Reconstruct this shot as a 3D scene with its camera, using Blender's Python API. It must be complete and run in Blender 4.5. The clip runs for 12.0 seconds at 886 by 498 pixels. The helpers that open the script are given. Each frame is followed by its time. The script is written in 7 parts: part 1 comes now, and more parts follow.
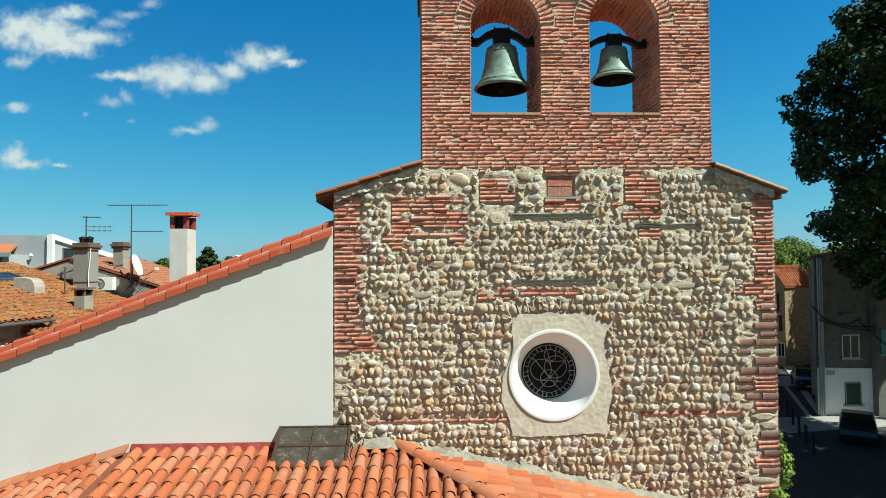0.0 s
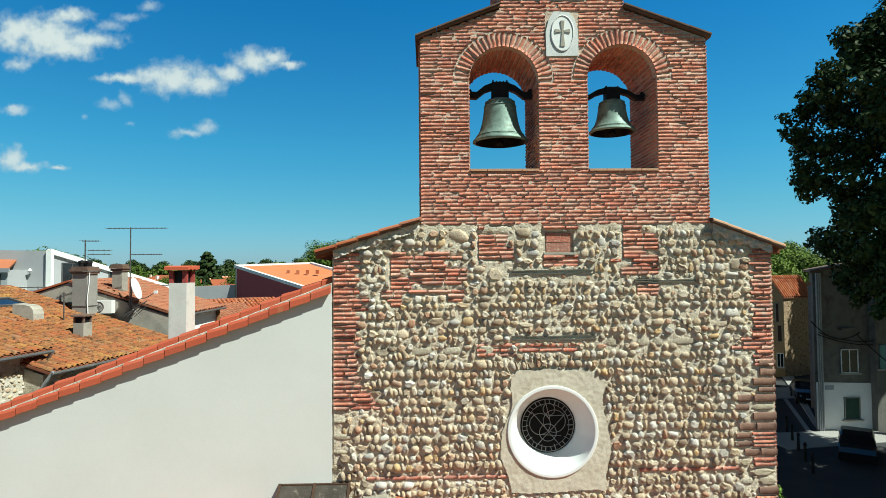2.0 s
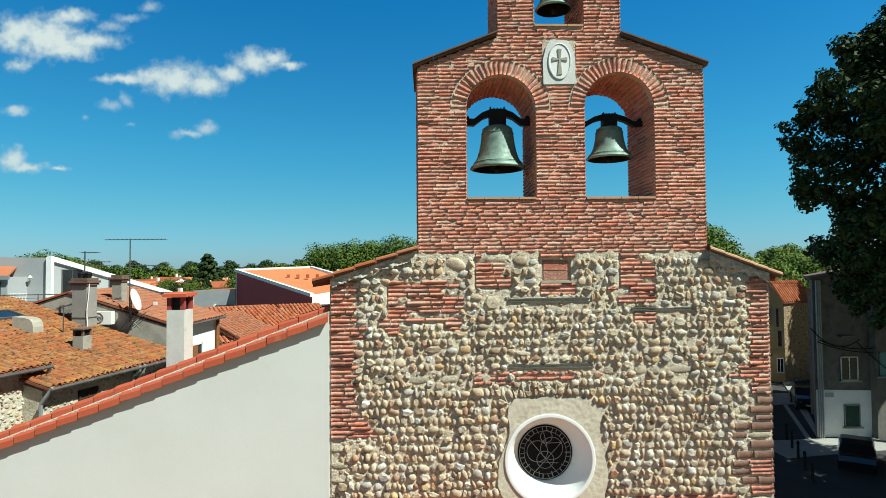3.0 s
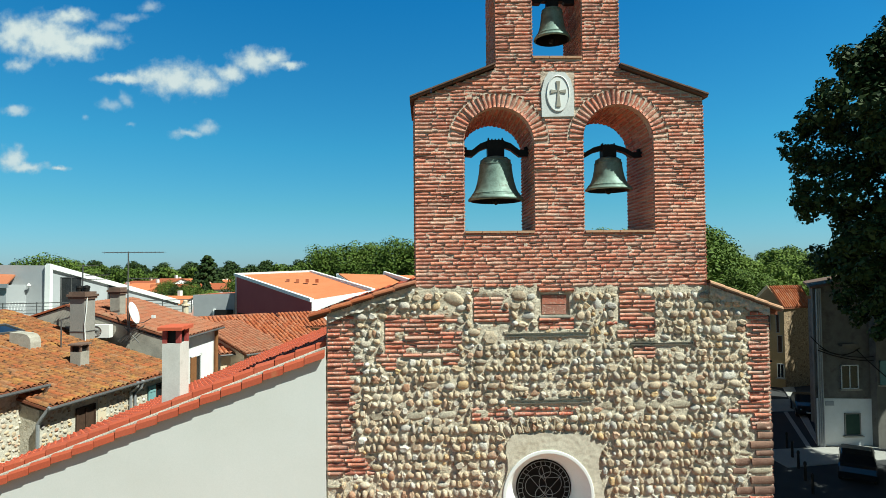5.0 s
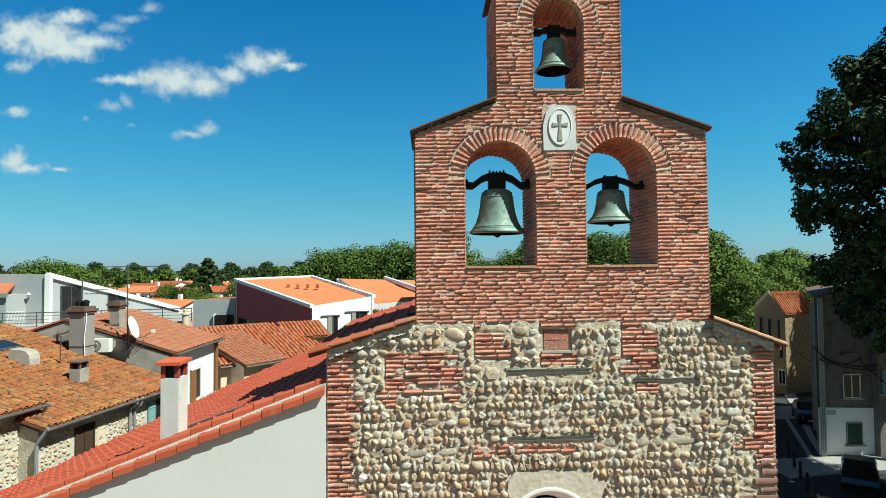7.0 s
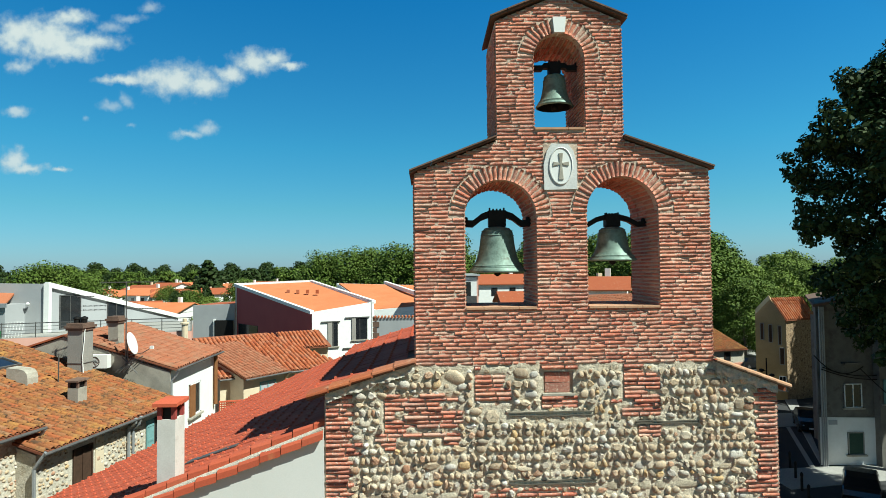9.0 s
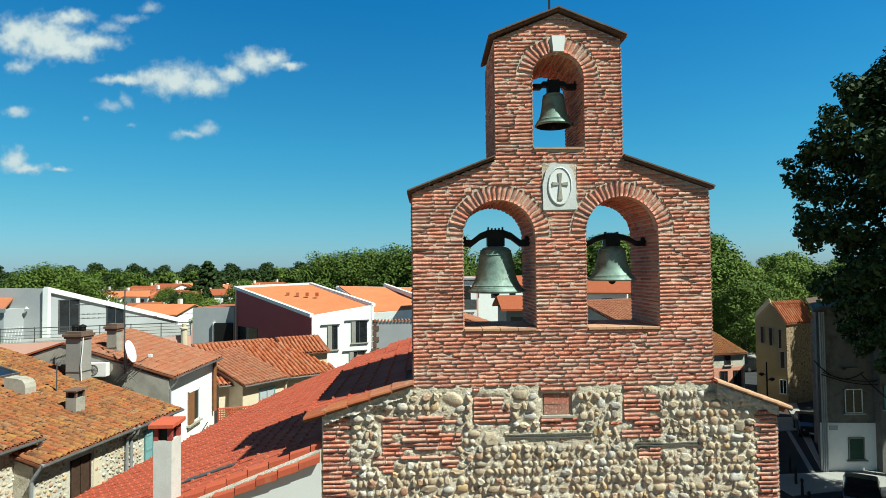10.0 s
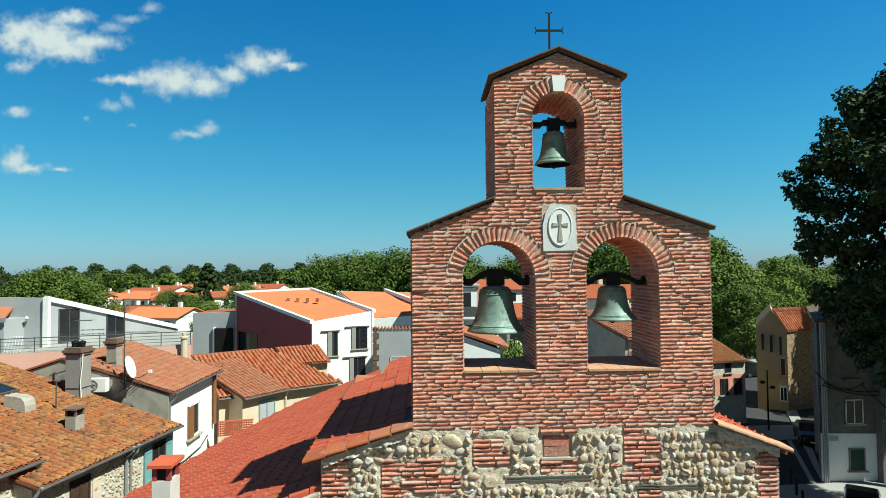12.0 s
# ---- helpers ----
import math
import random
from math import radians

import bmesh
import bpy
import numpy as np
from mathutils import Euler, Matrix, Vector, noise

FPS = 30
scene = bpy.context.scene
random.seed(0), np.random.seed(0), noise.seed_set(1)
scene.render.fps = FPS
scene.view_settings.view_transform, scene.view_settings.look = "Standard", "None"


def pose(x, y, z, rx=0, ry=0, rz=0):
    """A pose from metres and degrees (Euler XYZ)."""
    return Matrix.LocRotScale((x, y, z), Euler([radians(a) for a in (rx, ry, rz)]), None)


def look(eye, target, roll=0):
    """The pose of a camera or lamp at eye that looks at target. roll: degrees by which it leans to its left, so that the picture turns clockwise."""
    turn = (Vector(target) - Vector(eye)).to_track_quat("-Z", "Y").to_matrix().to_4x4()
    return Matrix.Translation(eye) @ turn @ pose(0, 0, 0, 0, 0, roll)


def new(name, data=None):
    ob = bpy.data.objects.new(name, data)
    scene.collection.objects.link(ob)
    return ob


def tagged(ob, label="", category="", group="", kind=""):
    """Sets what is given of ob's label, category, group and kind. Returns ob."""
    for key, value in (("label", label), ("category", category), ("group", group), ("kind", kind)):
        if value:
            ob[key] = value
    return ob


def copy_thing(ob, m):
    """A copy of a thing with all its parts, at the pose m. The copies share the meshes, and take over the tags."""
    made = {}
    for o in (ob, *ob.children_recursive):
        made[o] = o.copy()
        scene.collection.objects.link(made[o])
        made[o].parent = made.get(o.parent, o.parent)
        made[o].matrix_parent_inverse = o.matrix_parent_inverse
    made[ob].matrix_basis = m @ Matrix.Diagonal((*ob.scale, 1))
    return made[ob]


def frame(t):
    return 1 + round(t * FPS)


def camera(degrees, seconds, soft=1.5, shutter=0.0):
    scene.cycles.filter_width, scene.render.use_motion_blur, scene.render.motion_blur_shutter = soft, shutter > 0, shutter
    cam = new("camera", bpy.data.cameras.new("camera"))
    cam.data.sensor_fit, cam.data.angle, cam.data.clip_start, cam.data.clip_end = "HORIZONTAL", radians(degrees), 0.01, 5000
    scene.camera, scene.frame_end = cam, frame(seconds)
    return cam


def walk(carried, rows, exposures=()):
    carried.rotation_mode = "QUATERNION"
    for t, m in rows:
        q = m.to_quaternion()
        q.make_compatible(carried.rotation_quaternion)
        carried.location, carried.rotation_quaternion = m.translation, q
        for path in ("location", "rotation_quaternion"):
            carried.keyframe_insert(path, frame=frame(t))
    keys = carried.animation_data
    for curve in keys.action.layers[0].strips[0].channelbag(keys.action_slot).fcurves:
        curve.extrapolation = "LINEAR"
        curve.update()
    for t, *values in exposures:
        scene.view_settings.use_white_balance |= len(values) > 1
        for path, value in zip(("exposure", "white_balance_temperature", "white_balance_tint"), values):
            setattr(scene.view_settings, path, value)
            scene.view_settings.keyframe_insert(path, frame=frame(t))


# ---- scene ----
cam = camera(74.0, 12.0, soft=0.6)
ROWS = [
    (0, 1.374, -8.630, 10.700, -1.56, 1.78, 0.35),
    (0.5, 1.361, -8.626, 10.889, -1.58, 1.79, 0.39),
    (1, 1.340, -8.637, 11.093, -1.62, 1.84, 0.41),
    (1.5, 1.354, -8.651, 11.286, -1.63, 1.92, 0.41),
    (2, 1.385, -8.670, 11.507, -1.63, 1.94, 0.44),
    (2.5, 1.414, -8.682, 11.710, -1.60, 1.99, 0.45),
    (3, 1.435, -8.696, 11.919, -1.58, 1.98, 0.45),
    (5, 1.478, -8.640, 12.432, -1.57, 1.94, 0.47),
    (5.5, 1.521, -8.622, 12.551, -1.55, 1.93, 0.48),
    (6, 1.500, -8.573, 12.659, -1.55, 1.94, 0.49),
    (6.5, 1.487, -8.558, 12.793, -1.53, 1.97, 0.51),
    (7, 1.476, -8.575, 12.941, -1.53, 1.99, 0.53),
    (9, 1.494, -8.489, 13.548, -1.51, 1.93, 0.60),
    (9.5, 1.522, -8.449, 13.701, -1.51, 1.93, 0.60),
    (10, 1.526, -8.435, 13.851, -1.50, 1.92, 0.60),
    (10.5, 1.532, -8.434, 14.000, -1.50, 1.92, 0.58),
    (11, 1.533, -8.436, 14.144, -1.48, 1.92, 0.60),
    (11.5, 1.546, -8.426, 14.288, -1.46, 1.92, 0.59),
    (12, 1.544, -8.422, 14.443, -1.46, 1.92, 0.57),
]
walk(cam, [(t, pose(x, y, z, 90 + pitch, roll, yaw)) for t, x, y, z, yaw, pitch, roll in ROWS], exposures=[(0.0, 0.72, 6150, -6), (12.0, 0.72, 6150, -6)])

# ---- sky and sun ----
SUN_AZ, SUN_EL = 58.0, 51.0        # degrees from the facade's normal towards +x; height
GZ = 1.85                          # street level
world = bpy.data.worlds.new("sky")
scene.world = world
world.use_nodes = True
wn = world.node_tree.nodes
sky = wn.new("ShaderNodeTexSky")
sky.sky_type = "NISHITA"
sky.sun_disc = False
sky.sun_elevation = radians(SUN_EL)
sky.sun_rotation = radians(180 - SUN_AZ)
sky.altitude, sky.air_density, sky.dust_density, sky.ozone_density = 0, 1.0, 0.3, 2.0
SUN_DIR = (math.sin(radians(SUN_AZ)) * math.cos(radians(SUN_EL)), -math.cos(radians(SUN_AZ)) * math.cos(radians(SUN_EL)), math.sin(radians(SUN_EL)))
wl = world.node_tree.links
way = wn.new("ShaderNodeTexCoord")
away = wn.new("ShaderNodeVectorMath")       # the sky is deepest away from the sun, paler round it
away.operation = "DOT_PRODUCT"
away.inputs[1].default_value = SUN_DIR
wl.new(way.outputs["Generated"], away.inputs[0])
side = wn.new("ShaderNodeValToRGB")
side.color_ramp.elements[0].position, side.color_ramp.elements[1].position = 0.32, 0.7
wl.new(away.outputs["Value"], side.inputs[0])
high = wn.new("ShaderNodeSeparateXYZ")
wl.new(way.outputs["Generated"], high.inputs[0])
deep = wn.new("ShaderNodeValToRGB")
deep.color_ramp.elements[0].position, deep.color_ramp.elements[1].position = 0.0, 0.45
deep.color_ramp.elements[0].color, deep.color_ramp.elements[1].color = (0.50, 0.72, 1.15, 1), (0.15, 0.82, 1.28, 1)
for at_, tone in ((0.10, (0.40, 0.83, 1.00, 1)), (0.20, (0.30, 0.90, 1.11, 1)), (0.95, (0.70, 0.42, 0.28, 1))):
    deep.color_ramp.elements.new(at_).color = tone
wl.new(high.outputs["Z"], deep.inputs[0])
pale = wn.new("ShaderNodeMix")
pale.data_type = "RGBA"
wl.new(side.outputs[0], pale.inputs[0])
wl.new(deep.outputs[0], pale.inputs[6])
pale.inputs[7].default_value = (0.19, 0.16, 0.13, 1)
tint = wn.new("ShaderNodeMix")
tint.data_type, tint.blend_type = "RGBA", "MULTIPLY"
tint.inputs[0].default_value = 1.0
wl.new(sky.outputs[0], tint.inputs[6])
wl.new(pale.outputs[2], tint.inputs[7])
half = wn.new("ShaderNodeMath")             # a little dimmer opposite the sun
half.operation = "MULTIPLY_ADD"
half.inputs[1].default_value, half.inputs[2].default_value = 0.5, 0.5
wl.new(away.outputs["Value"], half.inputs[0])
anti = wn.new("ShaderNodeValToRGB")
anti.color_ramp.elements[0].position, anti.color_ramp.elements[1].position = 0.25, 0.57
anti.color_ramp.elements[0].color, anti.color_ramp.elements[1].color = (0.81, 0.81, 0.81, 1), (1, 1, 1, 1)
wl.new(half.outputs[0], anti.inputs[0])
level = wn.new("ShaderNodeMix")
level.data_type, level.blend_type = "RGBA", "MULTIPLY"
level.inputs[0].default_value = 1.0
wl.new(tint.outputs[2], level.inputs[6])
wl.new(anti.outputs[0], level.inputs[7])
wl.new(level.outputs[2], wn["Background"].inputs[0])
wn["Background"].inputs[1].default_value = 0.070
sun_data = bpy.data.lights.new("sun", "SUN")
sun_data.energy, sun_data.angle, sun_data.color = 5.0, radians(0.5), (1.0, 0.965, 0.9)
sun = new("sun", sun_data)
ca = math.cos(radians(SUN_EL))
sun.matrix_world = look((math.sin(radians(SUN_AZ)) * ca * 60, -math.cos(radians(SUN_AZ)) * ca * 60, math.sin(radians(SUN_EL)) * 60), (0, 0, 0))


# ---- materials ----
def mat(name, cols, scale=3.0, fine=40.0, rough=0.85, bump=0.3, rnd="", rnd_cols=(), rnd_mix=0.8, spread=0.25, metal=0.0, stains=(), dist=0.004, gloss=0.15):
    """A weathered surface: base colours in blotches, fine grain, a colour of its own for each piece, stains, relief."""
    m = bpy.data.materials.new(name)
    m.use_nodes = True
    n, l = m.node_tree.nodes, m.node_tree.links
    b = n["Principled BSDF"]
    b.inputs["Roughness"].default_value, b.inputs["Metallic"].default_value = rough, metal
    b.inputs["Specular IOR Level"].default_value = gloss
    pos = n.new("ShaderNodeNewGeometry")

    def noise_at(s, detail=5, rg=0.6):
        t = n.new("ShaderNodeTexNoise")
        t.inputs["Scale"].default_value, t.inputs["Detail"].default_value, t.inputs["Roughness"].default_value = s, detail, rg
        l.new(pos.outputs["Position"], t.inputs["Vector"])
        return t.outputs["Fac"]

    def ramp(src, cs, lo=0.3, hi=0.7):
        r = n.new("ShaderNodeValToRGB")
        e = r.color_ramp.elements
        while len(e) < len(cs):
            e.new(0.5)
        for i, c in enumerate(cs):
            e[i].position = lo + (hi - lo) * i / max(1, len(cs) - 1)
            e[i].color = (*c, 1)
        l.new(src, r.inputs[0])
        return r.outputs[0]

    def mix(fac, a, c, mode="MIX"):
        x = n.new("ShaderNodeMix")
        x.data_type, x.blend_type = "RGBA", mode
        if isinstance(fac, float):
            x.inputs[0].default_value = fac
        else:
            l.new(fac, x.inputs[0])
        l.new(a, x.inputs[6])
        if isinstance(c, tuple):
            x.inputs[7].default_value = (*c, 1)
        else:
            l.new(c, x.inputs[7])
        return x.outputs[2]

    col = ramp(noise_at(scale), cols) if len(cols) > 1 else ramp(noise_at(scale), [cols[0], tuple(v * 0.88 for v in cols[0])])
    if rnd and rnd_cols:
        src = n.new("ShaderNodeObjectInfo").outputs["Random"] if rnd == "object" else pos.outputs["Random Per Island"]
        col = mix(rnd_mix, col, ramp(src, rnd_cols, 0.0, 1.0))
    g = ramp(noise_at(fine, 4, 0.7), [(1 - spread,) * 3, (1 + spread * 0.6,) * 3], 0.25, 0.75)
    col = mix(1.0, col, g, "MULTIPLY")
    for s, lo, hi, c in stains:
        f = ramp(noise_at(s, 6, 0.65), [(0, 0, 0), (1, 1, 1)], lo, hi)
        col = mix(f, col, c)
    l.new(col, b.inputs["Base Color"])
    if bump:
        bp = n.new("ShaderNodeBump")
        bp.inputs["Strength"].default_value, bp.inputs["Distance"].default_value = bump, dist
        l.new(noise_at(fine * 0.8, 6, 0.7), bp.inputs["Height"])
        l.new(bp.outputs[0], b.inputs["Normal"])
    return m


BRICKS = [(0.594, 0.211, 0.134), (0.712, 0.279, 0.179), (0.427, 0.143, 0.102), (0.736, 0.348, 0.237), (0.63, 0.26, 0.179), (0.32, 0.112, 0.084), (0.736, 0.472, 0.359), (0.665, 0.205, 0.128), (0.511, 0.248, 0.192), (0.558, 0.18, 0.121), (0.653, 0.298, 0.212)]
LIME = [(30.0, 0.54, 0.67, (0.64, 0.54, 0.44)), (3.0, 0.58, 0.76, (0.50, 0.40, 0.32)), (45.0, 0.61, 0.70, (0.10, 0.065, 0.05))]
M_BRICK = mat("old_red_brick", BRICKS[:4], 6, 95, 0.9, 1.0, "object", BRICKS, 0.8, 0.65, stains=LIME, dist=0.010)
M_BRICKW = mat("old_red_brickwork", BRICKS[:4], 6, 95, 0.9, 1.0, "island", BRICKS, 0.8, 0.65, stains=LIME, dist=0.010)
STONES = [(0.678, 0.562, 0.413), (0.488, 0.366, 0.239), (0.742, 0.668, 0.551), (0.35, 0.254, 0.17), (0.615, 0.477, 0.318), (0.244, 0.191, 0.143), (0.78, 0.742, 0.668), (0.424, 0.398, 0.371), (0.615, 0.403, 0.185), (0.53, 0.403, 0.276), (0.7, 0.562, 0.403), (0.403, 0.196, 0.117), (0.572, 0.451, 0.323), (0.297, 0.217, 0.148), (0.721, 0.615, 0.466), (0.477, 0.445, 0.413), (0.583, 0.445, 0.297), (0.35, 0.297, 0.239)]
SPOTS = [(36.0, 0.57, 0.72, (0.60, 0.56, 0.49)), (18.0, 0.60, 0.74, (0.15, 0.125, 0.10))]
M_STONE = mat("river_cobble", STONES[:3], 9, 75, 0.8, 1.0, "object", STONES, 0.85, 0.65, stains=SPOTS, dist=0.012)
M_STONEW = mat("river_cobbles", STONES[:3], 9, 75, 0.8, 1.0, "island", STONES, 0.85, 0.65, stains=SPOTS, dist=0.012)
M_MORTAR = mat("lime_mortar", [(0.58, 0.485, 0.36), (0.74, 0.645, 0.505), (0.66, 0.56, 0.43)], 2.2, 45, 0.95, 1.0, spread=0.6, dist=0.025, stains=[(11.0, 0.62, 0.76, (0.30, 0.23, 0.155)), (3.0, 0.62, 0.8, (0.5, 0.43, 0.33))])
M_MORTARP = mat("pale_lime_mortar", [(0.50, 0.37, 0.28), (0.65, 0.52, 0.41), (0.58, 0.44, 0.34)], 3, 40, 0.95, 1.0, spread=0.4, dist=0.015)
M_CEMENT = mat("grey_cement_render", [(0.33, 0.30, 0.25), (0.42, 0.39, 0.33), (0.28, 0.25, 0.2)], 1.6, 30, 0.95, 0.5, stains=[(3.0, 0.6, 0.8, (0.18, 0.16, 0.12))])
M_CEMENTP = mat("pale_cement", [(0.52, 0.46, 0.37), (0.62, 0.56, 0.47), (0.42, 0.37, 0.30)], 4, 40, 0.95, 1.0, dist=0.02, stains=[(7.0, 0.58, 0.75, (0.2, 0.17, 0.13))])
M_BROWNBLOCK = mat("purple_brown_block", [(0.20, 0.115, 0.085), (0.26, 0.16, 0.12), (0.16, 0.095, 0.075)], 5, 50, 0.9, 1.0, "object", [(0.20, 0.115, 0.085), (0.29, 0.17, 0.12), (0.17, 0.10, 0.08), (0.25, 0.13, 0.09)], 0.7, 0.4, dist=0.012, stains=[(9.0, 0.6, 0.76, (0.36, 0.28, 0.2))])
M_PALEBLOCK = mat("pale_rubble_block", [(0.50, 0.43, 0.32), (0.42, 0.35, 0.25), (0.60, 0.54, 0.43)], 7, 45, 0.95, 1.0, "object", [(0.50, 0.43, 0.32), (0.40, 0.33, 0.24), (0.60, 0.54, 0.43), (0.45, 0.36, 0.24)], 0.7, 0.5, dist=0.02, stains=[(10.0, 0.56, 0.72, (0.24, 0.19, 0.13))])
M_CEMENTD = mat("weathered_cement", [(0.25, 0.22, 0.17), (0.34, 0.30, 0.24), (0.2, 0.175, 0.14)], 4, 40, 0.95, 1.0, dist=0.02, stains=[(6.0, 0.58, 0.75, (0.13, 0.11, 0.085))])
# stained grey render, its base colour lowered to carry the trees' shade
M_SHADERENDER = mat("shade_dark_grey_render", [(0.13, 0.125, 0.11), (0.18, 0.17, 0.15), (0.10, 0.095, 0.085)], 0.9, 30, 0.95, 0.4, stains=[(1.7, 0.56, 0.78, (0.075, 0.07, 0.06)), (6, 0.62, 0.76, (0.24, 0.22, 0.19))])
M_PLASTER = mat("sandy_plaster", [(0.52, 0.45, 0.34), (0.62, 0.56, 0.45), (0.46, 0.40, 0.31)], 2.5, 45, 0.95, 0.5, stains=[(4.0, 0.6, 0.8, (0.25, 0.2, 0.15))])
M_WHITEWALL = mat("white_painted_render", [(0.63, 0.63, 0.59), (0.68, 0.68, 0.65)], 0.8, 60, 0.9, 0.12, spread=0.05, stains=[(1.1, 0.68, 0.85, (0.62, 0.62, 0.57))])
M_WHITE = mat("white_paint", [(0.80, 0.80, 0.78), (0.74, 0.74, 0.71)], 3, 60, 0.7, 0.1, spread=0.06)
M_PALERENDER = mat("pale_render", [(0.50, 0.485, 0.45), (0.58, 0.565, 0.53), (0.45, 0.43, 0.39)], 2.0, 40, 0.95, 0.3, spread=0.12, stains=[(4.0, 0.62, 0.8, (0.36, 0.33, 0.28))])
M_CREAM = mat("cream_render", [(0.56, 0.46, 0.32), (0.64, 0.54, 0.40)], 1.5, 40, 0.9, 0.2, spread=0.1, stains=[(2.0, 0.62, 0.8, (0.4, 0.33, 0.24))])
M_GREYWALL = mat("grey_render", [(0.28, 0.26, 0.22), (0.36, 0.33, 0.28), (0.24, 0.22, 0.19)], 1.2, 35, 0.95, 0.3, stains=[(2.5, 0.6, 0.8, (0.17, 0.15, 0.12))])
M_OLDGREY = mat("aged_grey_render", [(0.25, 0.24, 0.22), (0.33, 0.31, 0.28)], 0.7, 30, 0.95, 0.3, stains=[(1.3, 0.58, 0.8, (0.15, 0.14, 0.12))])
M_PALEGREY = mat("pale_grey_render", [(0.34, 0.35, 0.36), (0.39, 0.40, 0.41)], 0.6, 50, 0.9, 0.1, spread=0.06)
M_MAROON = mat("maroon_render", [(0.33, 0.085, 0.09), (0.37, 0.10, 0.10)], 0.5, 40, 0.9, 0.1, spread=0.08)
M_PINK = mat("pink_render", [(0.60, 0.33, 0.26), (0.66, 0.38, 0.31)], 0.6, 40, 0.9, 0.1, spread=0.06)
TILES = [(0.37, 0.10, 0.042), (0.43, 0.14, 0.06), (0.31, 0.082, 0.038), (0.40, 0.115, 0.05), (0.45, 0.175, 0.09), (0.34, 0.12, 0.068), (0.41, 0.19, 0.115)]
M_TILE = mat("terracotta_tile", TILES[:3], 3, 50, 0.85, 0.3, "object", TILES, 0.8, 0.3, stains=[(5.0, 0.60, 0.76, (0.46, 0.31, 0.20)), (8.0, 0.62, 0.74, (0.17, 0.09, 0.055))])
M_TILEW = mat("terracotta_tiles", TILES[:3], 3, 50, 0.85, 0.3, "island", TILES, 0.8, 0.3, stains=[(5.0, 0.60, 0.76, (0.46, 0.31, 0.20)), (8.0, 0.62, 0.74, (0.17, 0.09, 0.055))])
OLDT = [(0.29, 0.084, 0.036), (0.326, 0.123, 0.045), (0.273, 0.132, 0.05), (0.176, 0.066, 0.036), (0.326, 0.176, 0.077), (0.211, 0.097, 0.045), (0.334, 0.097, 0.041), (0.264, 0.163, 0.095)]
LICHEN = [(1.2, 0.54, 0.74, (0.38, 0.21, 0.06)), (6.0, 0.53, 0.64, (0.085, 0.05, 0.03)), (14.0, 0.64, 0.76, (0.42, 0.33, 0.2))]
M_OLDTILE = mat("lichened_tile", OLDT[:3], 2, 40, 0.9, 0.4, "object", OLDT, 0.7, 0.45, stains=LICHEN)
M_OLDTILEW = mat("lichened_tiles", OLDT[:3], 2, 40, 0.9, 0.4, "island", OLDT, 0.7, 0.45, stains=LICHEN)
REDT = [(0.45, 0.094, 0.048), (0.50, 0.11, 0.056), (0.40, 0.082, 0.044), (0.48, 0.12, 0.066)]
M_REDTILE = mat("red_flat_tile", REDT[:2], 1.2, 40, 0.8, 0.2, "object", REDT, 0.7, 0.15, stains=[(2.2, 0.60, 0.78, (0.48, 0.19, 0.09)), (6.0, 0.66, 0.76, (0.5, 0.26, 0.13))])
M_REDTILEW = mat("red_flat_tiles", REDT[:2], 1.2, 40, 0.8, 0.2, "island", REDT, 0.7, 0.15, stains=[(2.2, 0.60, 0.78, (0.48, 0.19, 0.09)), (6.0, 0.66, 0.76, (0.5, 0.26, 0.13))])
FADE = [(0.34, 0.125, 0.065), (0.28, 0.105, 0.06), (0.38, 0.165, 0.095), (0.31, 0.14, 0.085), (0.36, 0.11, 0.055)]
GREYED = [(1.6, 0.54, 0.74, (0.25, 0.15, 0.095)), (8.0, 0.58, 0.72, (0.15, 0.09, 0.06)), (15.0, 0.64, 0.76, (0.40, 0.28, 0.19))]
M_FADED = mat("faded_tile", FADE[:3], 2, 40, 0.9, 0.4, "object", FADE, 0.7, 0.4, stains=GREYED)
M_FADEDW = mat("faded_tiles", FADE[:3], 2, 40, 0.9, 0.4, "island", FADE, 0.7, 0.4, stains=GREYED)
M_UNDER = mat("roof_underlay", [(0.20, 0.07, 0.04), (0.24, 0.09, 0.05)], 3, 30, 0.95, 0.2)
M_ORANGE = mat("orange_roof_tiles", [(0.52, 0.17, 0.07), (0.56, 0.20, 0.09)], 0.6, 8, 0.85, 0.2, spread=0.12)
M_SLAB = mat("brown_coping_tile", [(0.13, 0.085, 0.065), (0.19, 0.12, 0.09)], 4, 40, 0.9, 0.4, stains=[(6, 0.6, 0.8, (0.26, 0.2, 0.15))])
M_SLATE = mat("dark_slate", [(0.10, 0.09, 0.075), (0.16, 0.14, 0.11)], 6, 50, 0.9, 0.5)
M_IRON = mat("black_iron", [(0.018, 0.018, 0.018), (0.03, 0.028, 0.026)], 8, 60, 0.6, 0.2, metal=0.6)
M_BRONZE = mat("verdigris_bronze", [(0.15, 0.205, 0.17), (0.235, 0.32, 0.27), (0.10, 0.13, 0.11)], 5, 40, 0.55, 0.25, metal=0.2, stains=[(7, 0.6, 0.78, (0.09, 0.08, 0.06)), (16, 0.62, 0.76, (0.30, 0.38, 0.33))])
M_ZINC = mat("zinc_gutter", [(0.34, 0.35, 0.36), (0.42, 0.43, 0.44)], 3, 40, 0.5, 0.1, metal=0.5)
M_DARKZINC = mat("weathered_dark_zinc", [(0.10, 0.10, 0.10), (0.16, 0.155, 0.15)], 3, 40, 0.6, 0.1, metal=0.4, stains=[(5.0, 0.58, 0.74, (0.26, 0.25, 0.24))])
